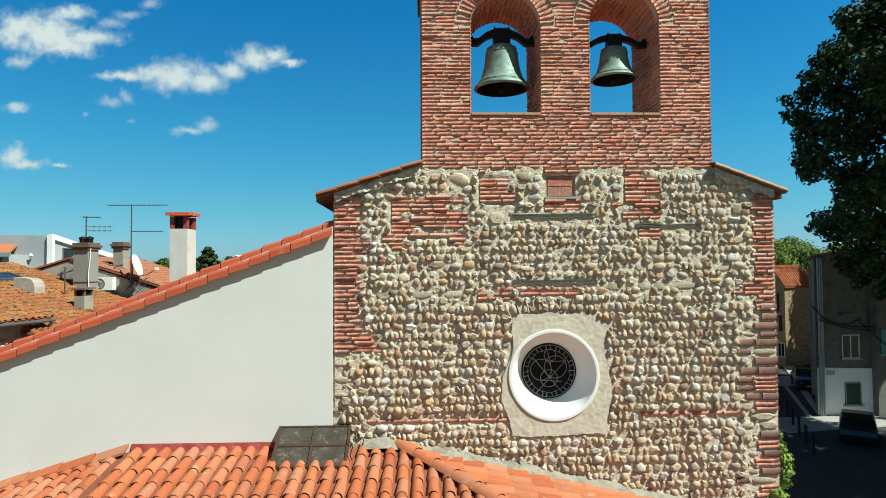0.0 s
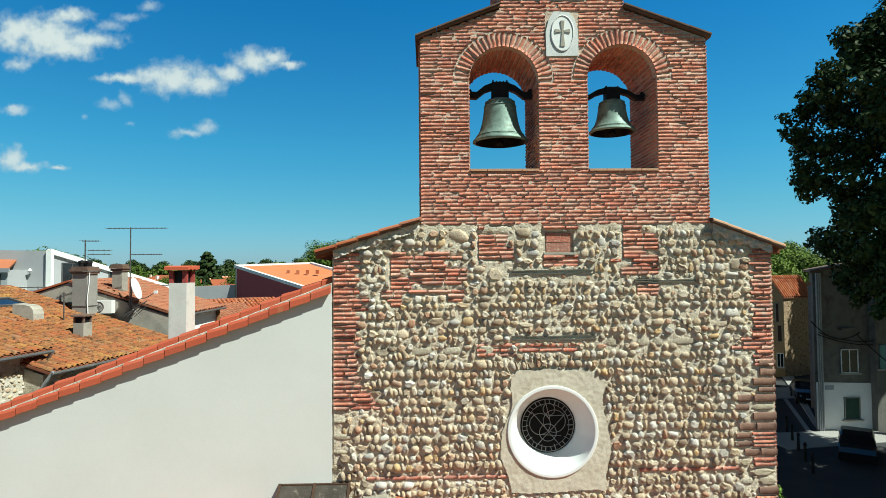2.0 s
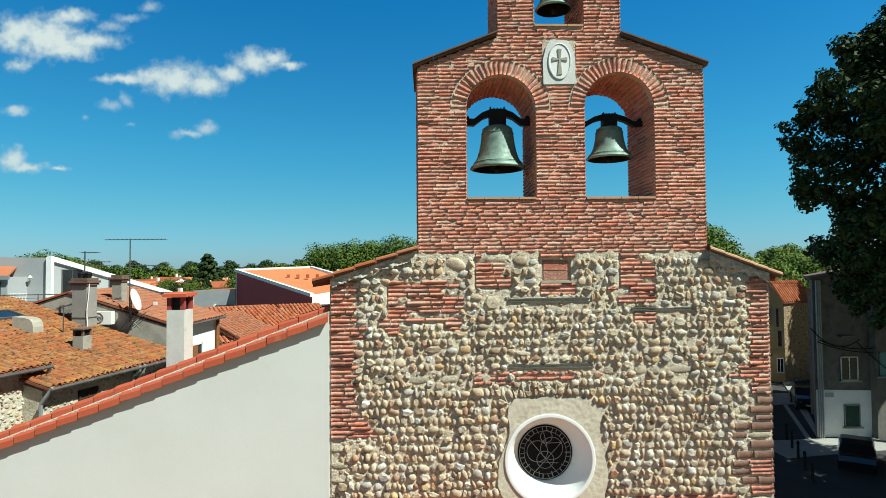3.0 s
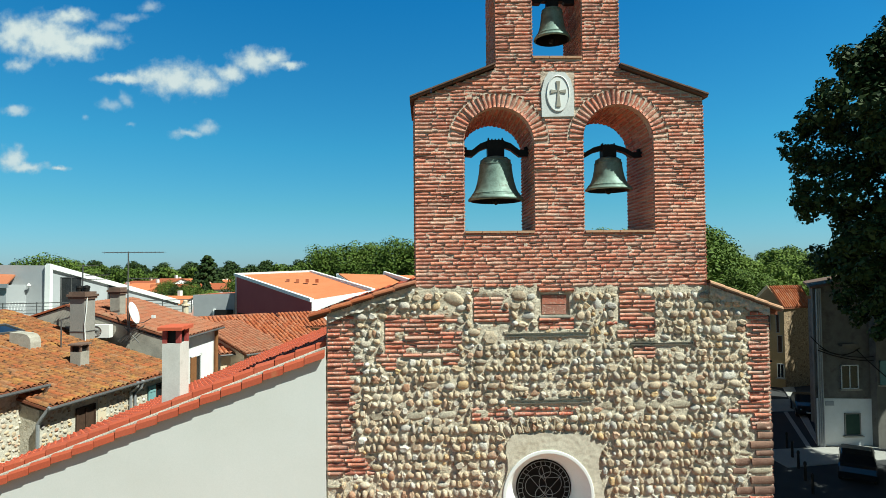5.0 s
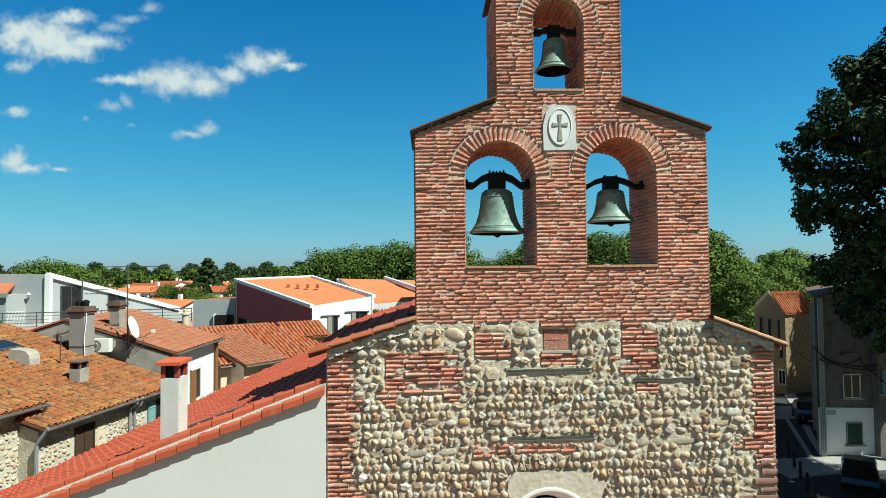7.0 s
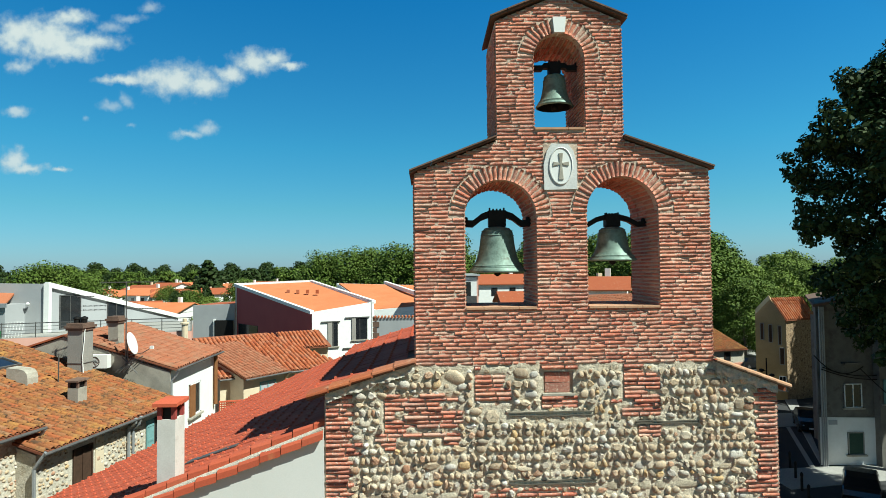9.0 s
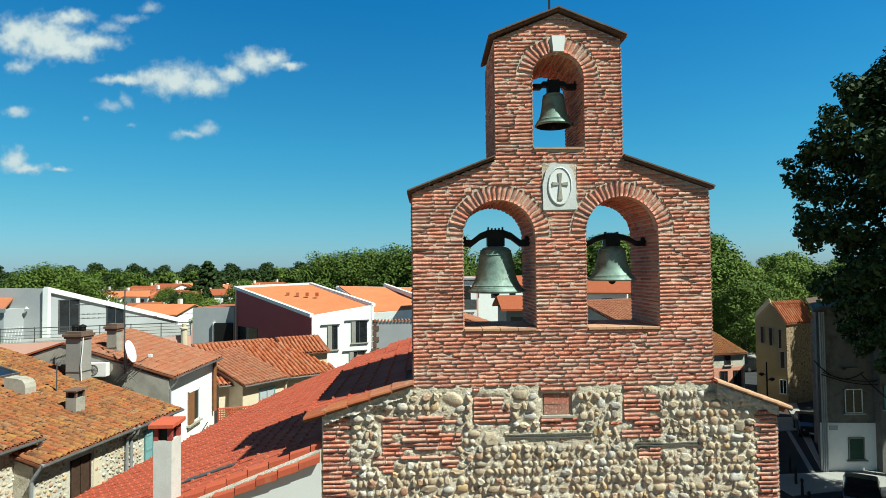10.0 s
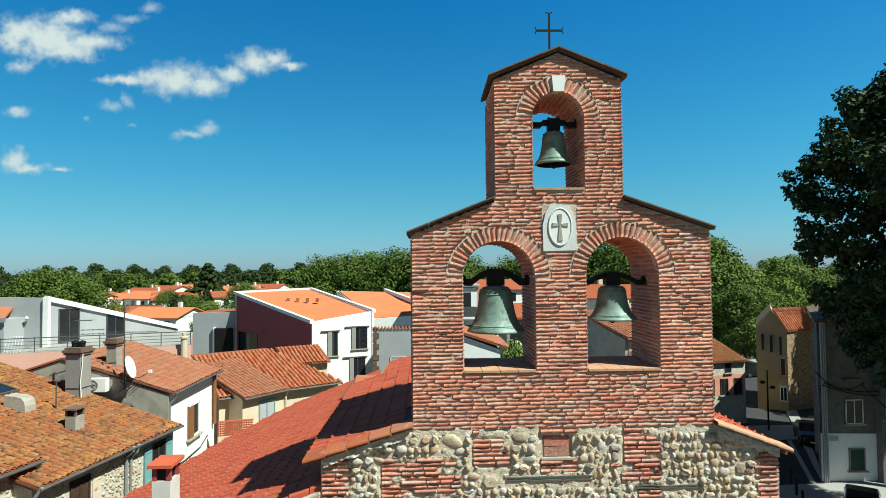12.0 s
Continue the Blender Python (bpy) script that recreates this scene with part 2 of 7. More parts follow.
M_GLASS = mat("dark_glass", [(0.012, 0.014, 0.016), (0.02, 0.022, 0.025)], 2, 10, 0.08, 0.0, spread=0.0, gloss=0.6)
M_FLASH = mat("red_flashing", [(0.28, 0.05, 0.045), (0.34, 0.08, 0.07)], 6, 30, 0.45, 0.3, stains=[(12, 0.6, 0.75, (0.45, 0.18, 0.15))])
M_MARBLE = mat("pale_marble", [(0.60, 0.60, 0.58), (0.70, 0.70, 0.68)], 6, 50, 0.7, 0.3, stains=[(10, 0.62, 0.8, (0.35, 0.34, 0.3))])
M_WOOD = mat("brown_wood", [(0.20, 0.085, 0.035), (0.26, 0.12, 0.05)], 8, 60, 0.8, 0.3)
M_DARKWOOD = mat("dark_wood", [(0.05, 0.03, 0.02), (0.08, 0.045, 0.03)], 8, 60, 0.8, 0.3)
M_SHUTTER = mat("blue_green_paint", [(0.16, 0.30, 0.30), (0.2, 0.36, 0.36)], 4, 40, 0.7, 0.1)
M_GREENSH = mat("dark_green_paint", [(0.03, 0.06, 0.045), (0.04, 0.075, 0.055)], 4, 40, 0.7, 0.1)
M_PLASTICW = mat("white_plastic", [(0.68, 0.68, 0.66), (0.74, 0.74, 0.72)], 4, 40, 0.5, 0.0, spread=0.04)
M_STEEL = mat("dull_steel", [(0.12, 0.12, 0.12), (0.2, 0.19, 0.18)], 6, 50, 0.5, 0.1, metal=0.7)
M_ASPHALT = mat("asphalt", [(0.045, 0.045, 0.047), (0.06, 0.06, 0.06)], 0.6, 30, 0.95, 0.4)
M_PALEPAVE = mat("pale_paving", [(0.30, 0.29, 0.27), (0.36, 0.35, 0.32)], 0.6, 12, 0.95, 0.2)
M_EARTH = mat("dry_grass_and_earth", [(0.06, 0.075, 0.03), (0.12, 0.11, 0.06), (0.16, 0.13, 0.09)], 0.05, 1.5, 0.95, 0.2)
M_BARK = mat("plane_bark", [(0.12, 0.1, 0.075), (0.2, 0.18, 0.14)], 3, 25, 0.95, 0.6)
M_CAR = mat("black_car_paint", [(0.008, 0.008, 0.009), (0.011, 0.011, 0.012)], 2, 20, 0.2, 0.0, spread=0.0, gloss=0.6)
M_TYRE = mat("black_rubber", [(0.015, 0.015, 0.015)], 4, 40, 0.9, 0.1)


def leaf_mat(name, cols):
    m = mat(name, cols[:2], 0.5, 3.0, 0.65, 0.0, "island", cols, 0.85, 0.2)
    return m


M_LEAF = leaf_mat("plane_leaves", [(0.06, 0.10, 0.015), (0.08, 0.125, 0.019), (0.105, 0.148, 0.024), (0.046, 0.08, 0.013), (0.125, 0.165, 0.03)])
# dark greens; on the street plane tree they also paint the crown's shade
M_LEAFD = leaf_mat("dark_and_shade_leaves", [(0.018, 0.036, 0.009), (0.026, 0.046, 0.011), (0.042, 0.062, 0.014), (0.016, 0.032, 0.009)])
M_LEAFL = leaf_mat("light_leaves", [(0.12, 0.175, 0.03), (0.155, 0.21, 0.04), (0.095, 0.145, 0.025)])
M_IVY = leaf_mat("bright_ivy", [(0.16, 0.26, 0.04), (0.22, 0.33, 0.06), (0.10, 0.18, 0.03)])


# ---- mesh helpers ----
def thing(name, label, category, at=(0, 0, 0), rz=0.0, group="", kind=""):
    ob = new(name)
    ob.matrix_world = pose(*at, 0, 0, rz)
    return tagged(ob, label, category, group, kind)


def finish(ob, material, smooth):
    ob.data.materials.append(material)
    if smooth:
        for p in ob.data.polygons:
            p.use_smooth = True


def part(name, bm, material, parent, label="", smooth=False, kind=""):
    """One mesh object under a thing or a part, in its parent's own space."""
    me = bpy.data.meshes.new(name)
    bmesh.ops.recalc_face_normals(bm, faces=bm.faces)
    bm.to_mesh(me)
    bm.free()
    ob = new(name, me)
    ob.parent = parent
    finish(ob, material, smooth)
    return tagged(ob, label, kind=kind)


def BM():
    return bmesh.new()


def box(bm, x0, x1, y0, y1, z0, z1, m=None):
    v = [bm.verts.new(Vector(p)) for p in ((x0, y0, z0), (x1, y0, z0), (x1, y1, z0), (x0, y1, z0), (x0, y0, z1), (x1, y0, z1), (x1, y1, z1), (x0, y1, z1))]
    if m:
        for q in v:
            q.co = m @ q.co
    for f in ((0, 3, 2, 1), (4, 5, 6, 7), (0, 1, 5, 4), (1, 2, 6, 5), (2, 3, 7, 6), (3, 0, 4, 7)):
        bm.faces.new([v[i] for i in f])
    return bm


def slab(bm, quad, up):
    """A slab: four corners (from above, in order) and the vector of its thickness, downwards."""
    a = [bm.verts.new(Vector(q)) for q in quad]
    b = [bm.verts.new(Vector(q) + Vector(up)) for q in quad]
    n = len(a)
    bm.faces.new(a)
    bm.faces.new(b[::-1])
    for i in range(n):
        bm.faces.new((a[i], b[i], b[(i + 1) % n], a[(i + 1) % n]))
    return bm


def plate(bm, outline, holes, y0, y1):
    """An upright plate in x and z, from y0 to y1, with holes right through it."""
    loops = [outline, *holes]
    rings = []
    for y in (y0, y1):
        edges, rr = [], []
        for lp in loops:
            vs = [bm.verts.new((x, y, z)) for x, z in lp]
            rr.append(vs)
            edges += [bm.edges.new((vs[i], vs[(i + 1) % len(vs)])) for i in range(len(vs))]
        bmesh.ops.triangle_fill(bm, use_beauty=True, use_dissolve=False, edges=edges)
        rings.append(rr)
    for a, b in zip(*rings):
        for i in range(len(a)):
            j = (i + 1) % len(a)
            bm.faces.new((a[i], a[j], b[j], b[i]))
    return bm


def tube(bm, pts, r, seg=6, closed=False):
    """A round bar along points."""
    pts = [Vector(p) for p in pts]
    n, rings = len(pts), []
    for i, p in enumerate(pts):
        a, b = (pts[i - 1], pts[(i + 1) % n]) if closed else (pts[max(0, i - 1)], pts[min(n - 1, i + 1)])
        q = (b - a).to_track_quat("Z", "Y")
        rad = r[i] if isinstance(r, (list, tuple)) else r
        rings.append([bm.verts.new(p + q @ Vector((rad * math.cos(2 * math.pi * k / seg), rad * math.sin(2 * math.pi * k / seg), 0))) for k in range(seg)])
    for i in range(n if closed else n - 1):
        a, b = rings[i], rings[(i + 1) % n]
        for k in range(seg):
            bm.faces.new((a[k], a[(k + 1) % seg], b[(k + 1) % seg], b[k]))
    if not closed:
        bm.faces.new(rings[0][::-1])
        bm.faces.new(rings[-1])
    return bm


def lathe(bm, prof, c=(0, 0, 0), seg=28):
    """A turned body: (radius, height) from bottom to top, round z at c."""
    rings = []
    for r, z in prof:
        rings.append([bm.verts.new((c[0] + r * math.cos(2 * math.pi * k / seg), c[1] + r * math.sin(2 * math.pi * k / seg), c[2] + z)) for k in range(seg)])
    for a, b in zip(rings, rings[1:]):
        for k in range(seg):
            bm.faces.new((a[k], a[(k + 1) % seg], b[(k + 1) % seg], b[k]))
    return bm


def arch(cx, r, sill, spring, n=18):
    """The outline of a round-headed opening."""
    return [(cx - r, sill), (cx + r, sill)] + [(cx + r * math.cos(math.pi * k / n), spring + r * math.sin(math.pi * k / n)) for k in range(n + 1)]


def pydata(name, verts, faces):
    me = bpy.data.meshes.new(name)
    me.from_pydata(verts, [], faces)
    me.update()
    return me


def brick_mesh(k):
    """A worn brick, 1 x 1 x 1 about its centre, its face towards -y, with wavy edges."""
    rng = random.Random(100 + k)
    j = lambda s: rng.uniform(-s, s)
    v, f, n = [], [], 5
    for i in range(n):
        x = -0.5 + i / (n - 1)
        end = 0.16 if i in (0, n - 1) else 0.0
        lo, hi = -0.5 + abs(j(0.085)) + end * 0.2, 0.5 - abs(j(0.085)) - end * 0.2
        v += [(x, 0.5, -0.5), (x + j(0.01), -0.42 + end * 0.1, lo), (x * (1 - end * 0.05) + j(0.01), -0.5 + j(0.05) + end * 0.1, lo + 0.09), (x * (1 - end * 0.05) + j(0.01), -0.5 + j(0.05) + end * 0.1, hi - 0.09), (x + j(0.01), -0.42 + end * 0.1, hi), (x, 0.5, 0.5)]
    for i in range(n - 1):
        a, b = i * 6, (i + 1) * 6
        f += [(a + q, b + q, b + q + 1, a + q + 1) for q in range(5)]
    f += [tuple(range(6))[::-1], tuple(range((n - 1) * 6, n * 6))]
    me = pydata("brick", v, f)
    for p in list(me.polygons)[:-2]:
        p.use_smooth = True
    return me


def stone_mesh(k):
    """Half a stone, 1 x 1 across, bulging towards -y by 1: river-rounded, or broken and faceted."""
    rng = random.Random(300 + k)
    rounded = k % 2 == 0
    n = 9 if rounded else 6
    v, f = [], []
    sq = rng.uniform(0.7, 1.0)
    h2, h3, p2, p3 = rng.uniform(0.04, 0.16), rng.uniform(0.03, 0.12), rng.uniform(0, 6), rng.uniform(0, 6)
    lx, lz = rng.uniform(-0.12, 0.12), rng.uniform(-0.12, 0.12)
    rings = ((0.48, 0.3), (0.5, -0.40), (0.43, -0.76), (0.25, -0.96)) if rounded else ((0.5, 0.3), (0.52, -0.45), (0.36, -0.9))
    wob = [1 + rng.uniform(-0.2, 0.12) for _ in range(n)]
    for ring, (r, y) in enumerate(rings):
        for i in range(n):
            a = 2 * math.pi * i / n
            cx, cz = math.cos(a), math.sin(a)
            w = 1 + h2 * math.cos(2 * a + p2) + h3 * math.cos(3 * a + p3) if rounded else wob[i] * (1 + rng.uniform(-0.07, 0.07))
            k_ = ring / len(rings)
            v.append((math.copysign(abs(cx) ** sq, cx) * r * w + lx * k_, y + rng.uniform(-0.04, 0.04) * (1 if rounded else 3), math.copysign(abs(cz) ** sq, cz) * r * w + lz * k_))
    v.append((lx, -1.02 if rounded else -0.95, lz))
    m = len(rings)
    for ring in range(m - 1):
        a, b = ring * n, (ring + 1) * n
        f += [(a + i, a + (i + 1) % n, b + (i + 1) % n, b + i) for i in range(n)]
    f += [((m - 1) * n + i, (m - 1) * n + (i + 1) % n, m * n) for i in range(n)]
    me = pydata("stone", v, f)
    if rounded:
        for p in me.polygons:
            p.use_smooth = True
    return me


def tile_mesh(seg=5, taper=0.82):
    """A barrel tile, 1 wide, 1 long up the slope (+y), crown towards +z, with an edge at its lower end."""
    v, f = [], []
    for y, w in ((0, 1.0), (1, taper)):
        for i in range(seg + 1):
            a = math.pi * i / seg
            v.append((-0.5 * w * math.cos(a), y, 0.42 * w * math.sin(a)))
    for i in range(seg + 1):
        a = math.pi * i / seg
        v.append((-0.41 * math.cos(a), 0, 0.33 * math.sin(a)))
    s = seg + 1
    for i in range(seg):
        f.append((i, i + 1, s + i + 1, s + i))
        f.append((2 * s + i, 2 * s + i + 1, i + 1, i))
    return pydata("tile", v, f)


def flat_tile_mesh():
    """A flat interlocking tile, 1 wide and 1 long (+y), its lower edge proud."""
    v = [(-0.495, 0, 0.02), (0.47, 0, 0.02), (0.47, 1, 0.0), (-0.495, 1, 0.0), (-0.495, 0, -0.02), (0.47, 0, -0.02), (-0.49, 0.0, 0.035), (0.40, 0, 0.03), (0.47, 0, 0.03), (0.47, 1, 0.02), (0.40, 1, 0.02)]
    v += [(-0.12, 0.02, 0.0), (0.08, 0.02, 0.0), (0.08, 0.16, 0.0), (-0.12, 0.16, 0.0), (-0.08, 0.04, 0.16), (0.04, 0.04, 0.16), (0.04, 0.13, 0.13), (-0.08, 0.13, 0.13)]
    f = [(0, 1, 2, 3), (4, 5, 1, 0), (7, 8, 9, 10), (1, 8, 7), (5, 2, 1), (15, 16, 17, 18), (11, 12, 16, 15), (12, 13, 17, 16), (13, 14, 18, 17), (14, 11, 15, 18)]
    return pydata("roof_tile", v, f)


BRICKM = [brick_mesh(k) for k in range(8)]
STONEM = [stone_mesh(k) for k in range(18)]
TILEM = [tile_mesh()]
FLATM = [flat_tile_mesh()]


def pieces(name, parent, meshes, placed, m_one, m_rest, pick=None, most=300, rest="", smooth=False):
    """Lay alike pieces: those that pick() chooses, up to a number, as objects of their own, the rest joined."""
    own = {}
    verts, faces, soft, base, made = [], [], [], 0, 0
    for m, k in placed:
        src = meshes[k % len(meshes)]
        if made < most and (pick is None or pick(m.translation)):
            if k % len(meshes) not in own:
                c = src.copy()
                c.materials.append(m_one)
                if smooth:
                    c.polygons.foreach_set("use_smooth", [True] * len(c.polygons))
                own[k % len(meshes)] = c
            ob = new(name, own[k % len(meshes)])
            ob.parent = parent
            ob.matrix_local = m
            made += 1
        else:
            verts += [m @ v.co for v in src.vertices]
            faces += [[base + i for i in p.vertices] for p in src.polygons]
            soft += [smooth or p.use_smooth for p in src.polygons]
            base += len(src.vertices)
    if verts:
        me = pydata(rest or name + "s", [tuple(v) for v in verts], faces)
        ob = new(rest or name + "work", me)
        ob.parent = parent
        finish(ob, m_rest, False)
        me.polygons.foreach_set("use_smooth", soft)
        tagged(ob, kind="stuff")


def S(x, y, z, sx, sy, sz, rx=0, ry=0, rz=0):
    return pose(x, y, z, rx, ry, rz) @ Matrix.Diagonal((sx, sy, sz, 1))


def mortar_bed(name, parent, x0, x1, z0, z1, step, y, amp, inside, material, seed, scales=(9.0, 26.0)):
    """The uneven face of the mortar: a fine sheet with lumps, left open where inside() is false."""
    nx, nz = int((x1 - x0) / step), int((z1 - z0) / step)
    verts, faces, idx = [], [], {}
    for j in range(nz):
        for i in range(nx):
            xc, zc = x0 + (i + 0.5) * (x1 - x0) / nx, z0 + (j + 0.5) * (z1 - z0) / nz
            if not inside(xc, zc):
                continue
            f = []
            for a, b in ((i, j), (i + 1, j), (i + 1, j + 1), (i, j + 1)):
                if (a, b) not in idx:
                    idx[a, b] = len(verts)
                    x, z = x0 + a * (x1 - x0) / nx, z0 + b * (z1 - z0) / nz
                    d = noise.noise((x * scales[0] + seed, z * scales[0], seed)) * 0.6 + noise.noise((x * scales[1], z * scales[1], seed + 5.0)) * 0.5
                    verts.append((x, (y(x, z) if callable(y) else y) - amp * d, z))
                f.append(idx[a, b])
            faces.append(f)
    ob = new(name, pydata(name, verts, faces))
    ob.parent = parent
    finish(ob, material, True)
    return ob


M_SILL = mat("pale_terracotta", [(0.46, 0.25, 0.15), (0.54, 0.33, 0.21)], 5, 40, 0.9, 0.3, stains=[(9, 0.6, 0.75, (0.55, 0.45, 0.35))])

M_BLACKGLASS = mat("black_glass", [(0.006, 0.006, 0.006), (0.012, 0.012, 0.012)], 4, 20, 0.4, 0.0, spread=0.0, gloss=0.1)
M_LEAD = mat("pale_lead", [(0.22, 0.22, 0.21), (0.3, 0.3, 0.29)], 8, 60, 0.7, 0.0)


# ---- ground ----
bm = BM()
box(bm, -2500, 2500, -800, 3500, GZ - 1.0, GZ)
ground = part("ground", bm, M_EARTH, None, "dry grass and earth reaching the horizon", kind="structure")

# ---- church ----
rng = random.Random(5)
church = thing("church", "old church with cobble facade and brick bell gable", "church")
FX0, FX1 = 0.005, 6.567                    # facade
TX0, TX1, TT = 1.31, 5.642, 1.17           # bell gable, its thickness
BX0, BX1 = 2.52, 4.385                     # upper stage
OPEN = [(2.561, 0.522, 12.975, 14.312), (4.351, 0.526, 12.975, 14.35), (3.452, 0.376, 15.585, 16.625)]
OC = (3.225, 9.11)
gable_line = [(TX0, 12.2), (TX1, 12.2), (TX1, 14.98), (BX1, 15.41), (BX1, 17.19), (3.466, 17.58), (BX0, 17.18), (BX0, 15.41), (TX0, 14.93)]
bm = plate(BM(), gable_line, [arch(*o) for o in OPEN], 0.022, TT)
gable = part("bell_gable", bm, M_MORTARP, church, "brick bell gable with three arched openings")

# facade wall with the round opening and the blocked recess
circle = lambda r, n=40: [(OC[0] + r * math.cos(2 * math.pi * k / n), OC[1] + r * math.sin(2 * math.pi * k / n)) for k in range(n)]
REC = (3.155, 3.585, 11.74, 12.05)
line = [(FX0, GZ), (FX1, GZ), (FX1, 11.68), (TX1, 12.19), (TX0, 12.19), (FX0, 11.68)]
bm = plate(BM(), line, [circle(0.6), [(REC[0], REC[2]), (REC[1], REC[2]), (REC[1], REC[3]), (REC[0], REC[3])]], 0.03, 0.55)
facade = part("facade_wall", bm, M_MORTAR, church, "river cobble and brick facade wall in lime mortar")


def gable_span(z):
    """The stretch of the gable at a height, with openings and plaque left out."""
    if z < 14.93:
        a, b = TX0, TX1
    elif z < 15.41:
        f = (z - 14.95) / 0.46
        a, b = TX0 + (BX0 - TX0) * max(0, f), TX1 + (BX1 - TX1) * max(0, f)
    elif z < 17.18:
        a, b = BX0, BX1
    else:
        f = (z - 17.18) / 0.39
        a, b = BX0 + f * 0.946, BX1 - f * 0.919
    cut = []
    for cx, r, sill, spring in OPEN:
        if sill - 0.02 < z < spring:
            cut.append((cx - r, cx + r))
        elif spring <= z < spring + r + 0.23:
            ro = r + 0.235
            w = math.sqrt(max(0, ro * ro - (z - spring) ** 2))
            cut.append((cx - w, cx + w))
    if 14.66 < z < 15.37:
        cut.append((3.2, 3.7))
    return a, b, cut


def spans(a, b, cut):
    out, x = [], a
    for c, d in sorted(cut):
        if c > x:
            out.append((x, c))
        x = max(x, d)
    if x < b:
        out.append((x, b))
    return out


def lay(z, h, x0, x1, out, y=0.0, lo=0.15, hi=0.36, gap=0.010, proud=0.012):
    """One course of bricks between x0 and x1."""
    x = x0
    while x < x1 - 0.03:
        w = rng.uniform(lo, hi)
        if x + w > x1 - 0.1:
            w = x1 - x
        hh = h * rng.uniform(1.0, 1.19)
        d = rng.uniform(0.0, proud)
        out.append((S(x + w / 2, y + 0.070 - d, z + h / 2 + rng.uniform(-0.0025, 0.0025), w - gap, 0.13, hh, 0, rng.uniform(-0.35, 0.35), rng.uniform(-0.8, 0.8)), rng.randrange(8)))
        x += w


def in_gable(x, z):
    a, b, cut = gable_span(z)
    for cx, r, sill, spring in OPEN:
        if abs(x - cx) < r + 0.03 and sill - 0.03 < z < spring or (x - cx) ** 2 + (z - spring) ** 2 < (r + 0.03) ** 2:
            return False
    return a + 0.03 < x < b - 0.03


mortar_bed("mortar", gable, TX0, TX1, 12.15, 17.55, 0.026, 0.010, 0.008, in_gable, M_MORTARP, 3.0)
COURSE, FCOURSE = 0.0545, 0.0625           # the gable's brick courses, and the facade's
front = []
z = 12.16
while z < 17.52:
    a, b, cut = gable_span(z + COURSE / 2)
    for x0, x1 in spans(a, b, cut):
        if x1 - x0 > 0.05:
            lay(z, COURSE - 0.011, x0, x1, front)
    z += COURSE
# arch rings
for cx, r, sill, spring in OPEN:
    n = round(math.pi * (r + 0.1) / 0.072)
    for i in range(n):
        a = math.pi * (i + 0.5) / n
        if r < 0.4 and abs(a - math.pi / 2) < 0.17:
            continue
        L = 0.215 + rng.uniform(-0.015, 0.02)
        rr = r + L / 2
        front.append((S(cx + rr * math.cos(a), 0.066 - rng.uniform(0, 0.012), spring + rr * math.sin(a), L, 0.13, 0.052 * (1 + 0.15 * rng.random()), 0, -math.degrees(a), 0), rng.randrange(8)))
pieces("brick", gable, BRICKM, front, M_BRICK, M_BRICKW, lambda p: 12.9 < p.z < 14.4, 300, "brickwork")
# bricks of jambs and sides
side = []
for cx, r, sill, spring in OPEN:
    z = sill
    while z < spring:
        for s in (-1, 1):
            y = 0.02
            while y < TT - 0.05:
                w = min(rng.uniform(0.25, 0.45), TT - y)
                side.append((S(cx + s * (r + 0.035), y + w / 2, z + COURSE / 2, w - 0.016, 0.1, COURSE - 0.02, 0, 0, -90 * s), rng.randrange(8)))
                y += w
        z += COURSE
    n = round(math.pi * r / 0.072)
    for i in range(n):
        a = math.pi * (i + 0.5) / n
        y = 0.13
        while y < TT - 0.05:
            w = min(rng.uniform(0.25, 0.45), TT - y)
            rr = r + 0.035
            m = Matrix.Translation((cx + rr * math.cos(a), y + w / 2, spring + rr * math.sin(a))) @ pose(0, 0, 0, 0, -math.degrees(a), 0) @ pose(0, 0, 0, 0, 0, -90) @ Matrix.Diagonal((w - 0.016, 0.1, 0.055, 1))
            side.append((m, rng.randrange(8)))
            y += w
for x, s, z0, z1 in ((BX0, -1, 15.45, 17.12), (BX1, 1, 15.45, 17.12), (TX0, -1, 12.2, 14.9), (TX1, 1, 12.2, 14.9)):
    z = z0
    while z < z1 - 0.05:
        y = 0.02
        while y < TT - 0.05:
            w = min(rng.uniform(0.25, 0.45), TT - y)
            side.append((S(x - s * 0.03, y + w / 2, z + COURSE / 2, w - 0.016, 0.1, COURSE - 0.018, 0, 0, 90 * s), rng.randrange(8)))
            y += w
        z += COURSE
pieces("jamb_brick", gable, BRICKM, side, M_BRICK, M_BRICKW, lambda p: 12.9 < p.z < 13.9 and p.x > 3.0, 120, "jamb_brickwork")
# sills of tile in the openings
for cx, r, sill, spring in OPEN:
    x, n = cx - r + 0.005, 4 if r > 0.4 else 3
    for i in range(n):
        for j in range(3):
            w, d = (2 * r - 0.01) / n, (TT + 0.02) / 3
            bm = box(BM(), x + i * w + 0.004, x + (i + 1) * w - 0.004, -0.025 + j * d + 0.004, -0.025 + (j + 1) * d - 0.004, sill - 0.02, sill + 0.012)
            part("sill_tile", bm, M_SILL, gable)
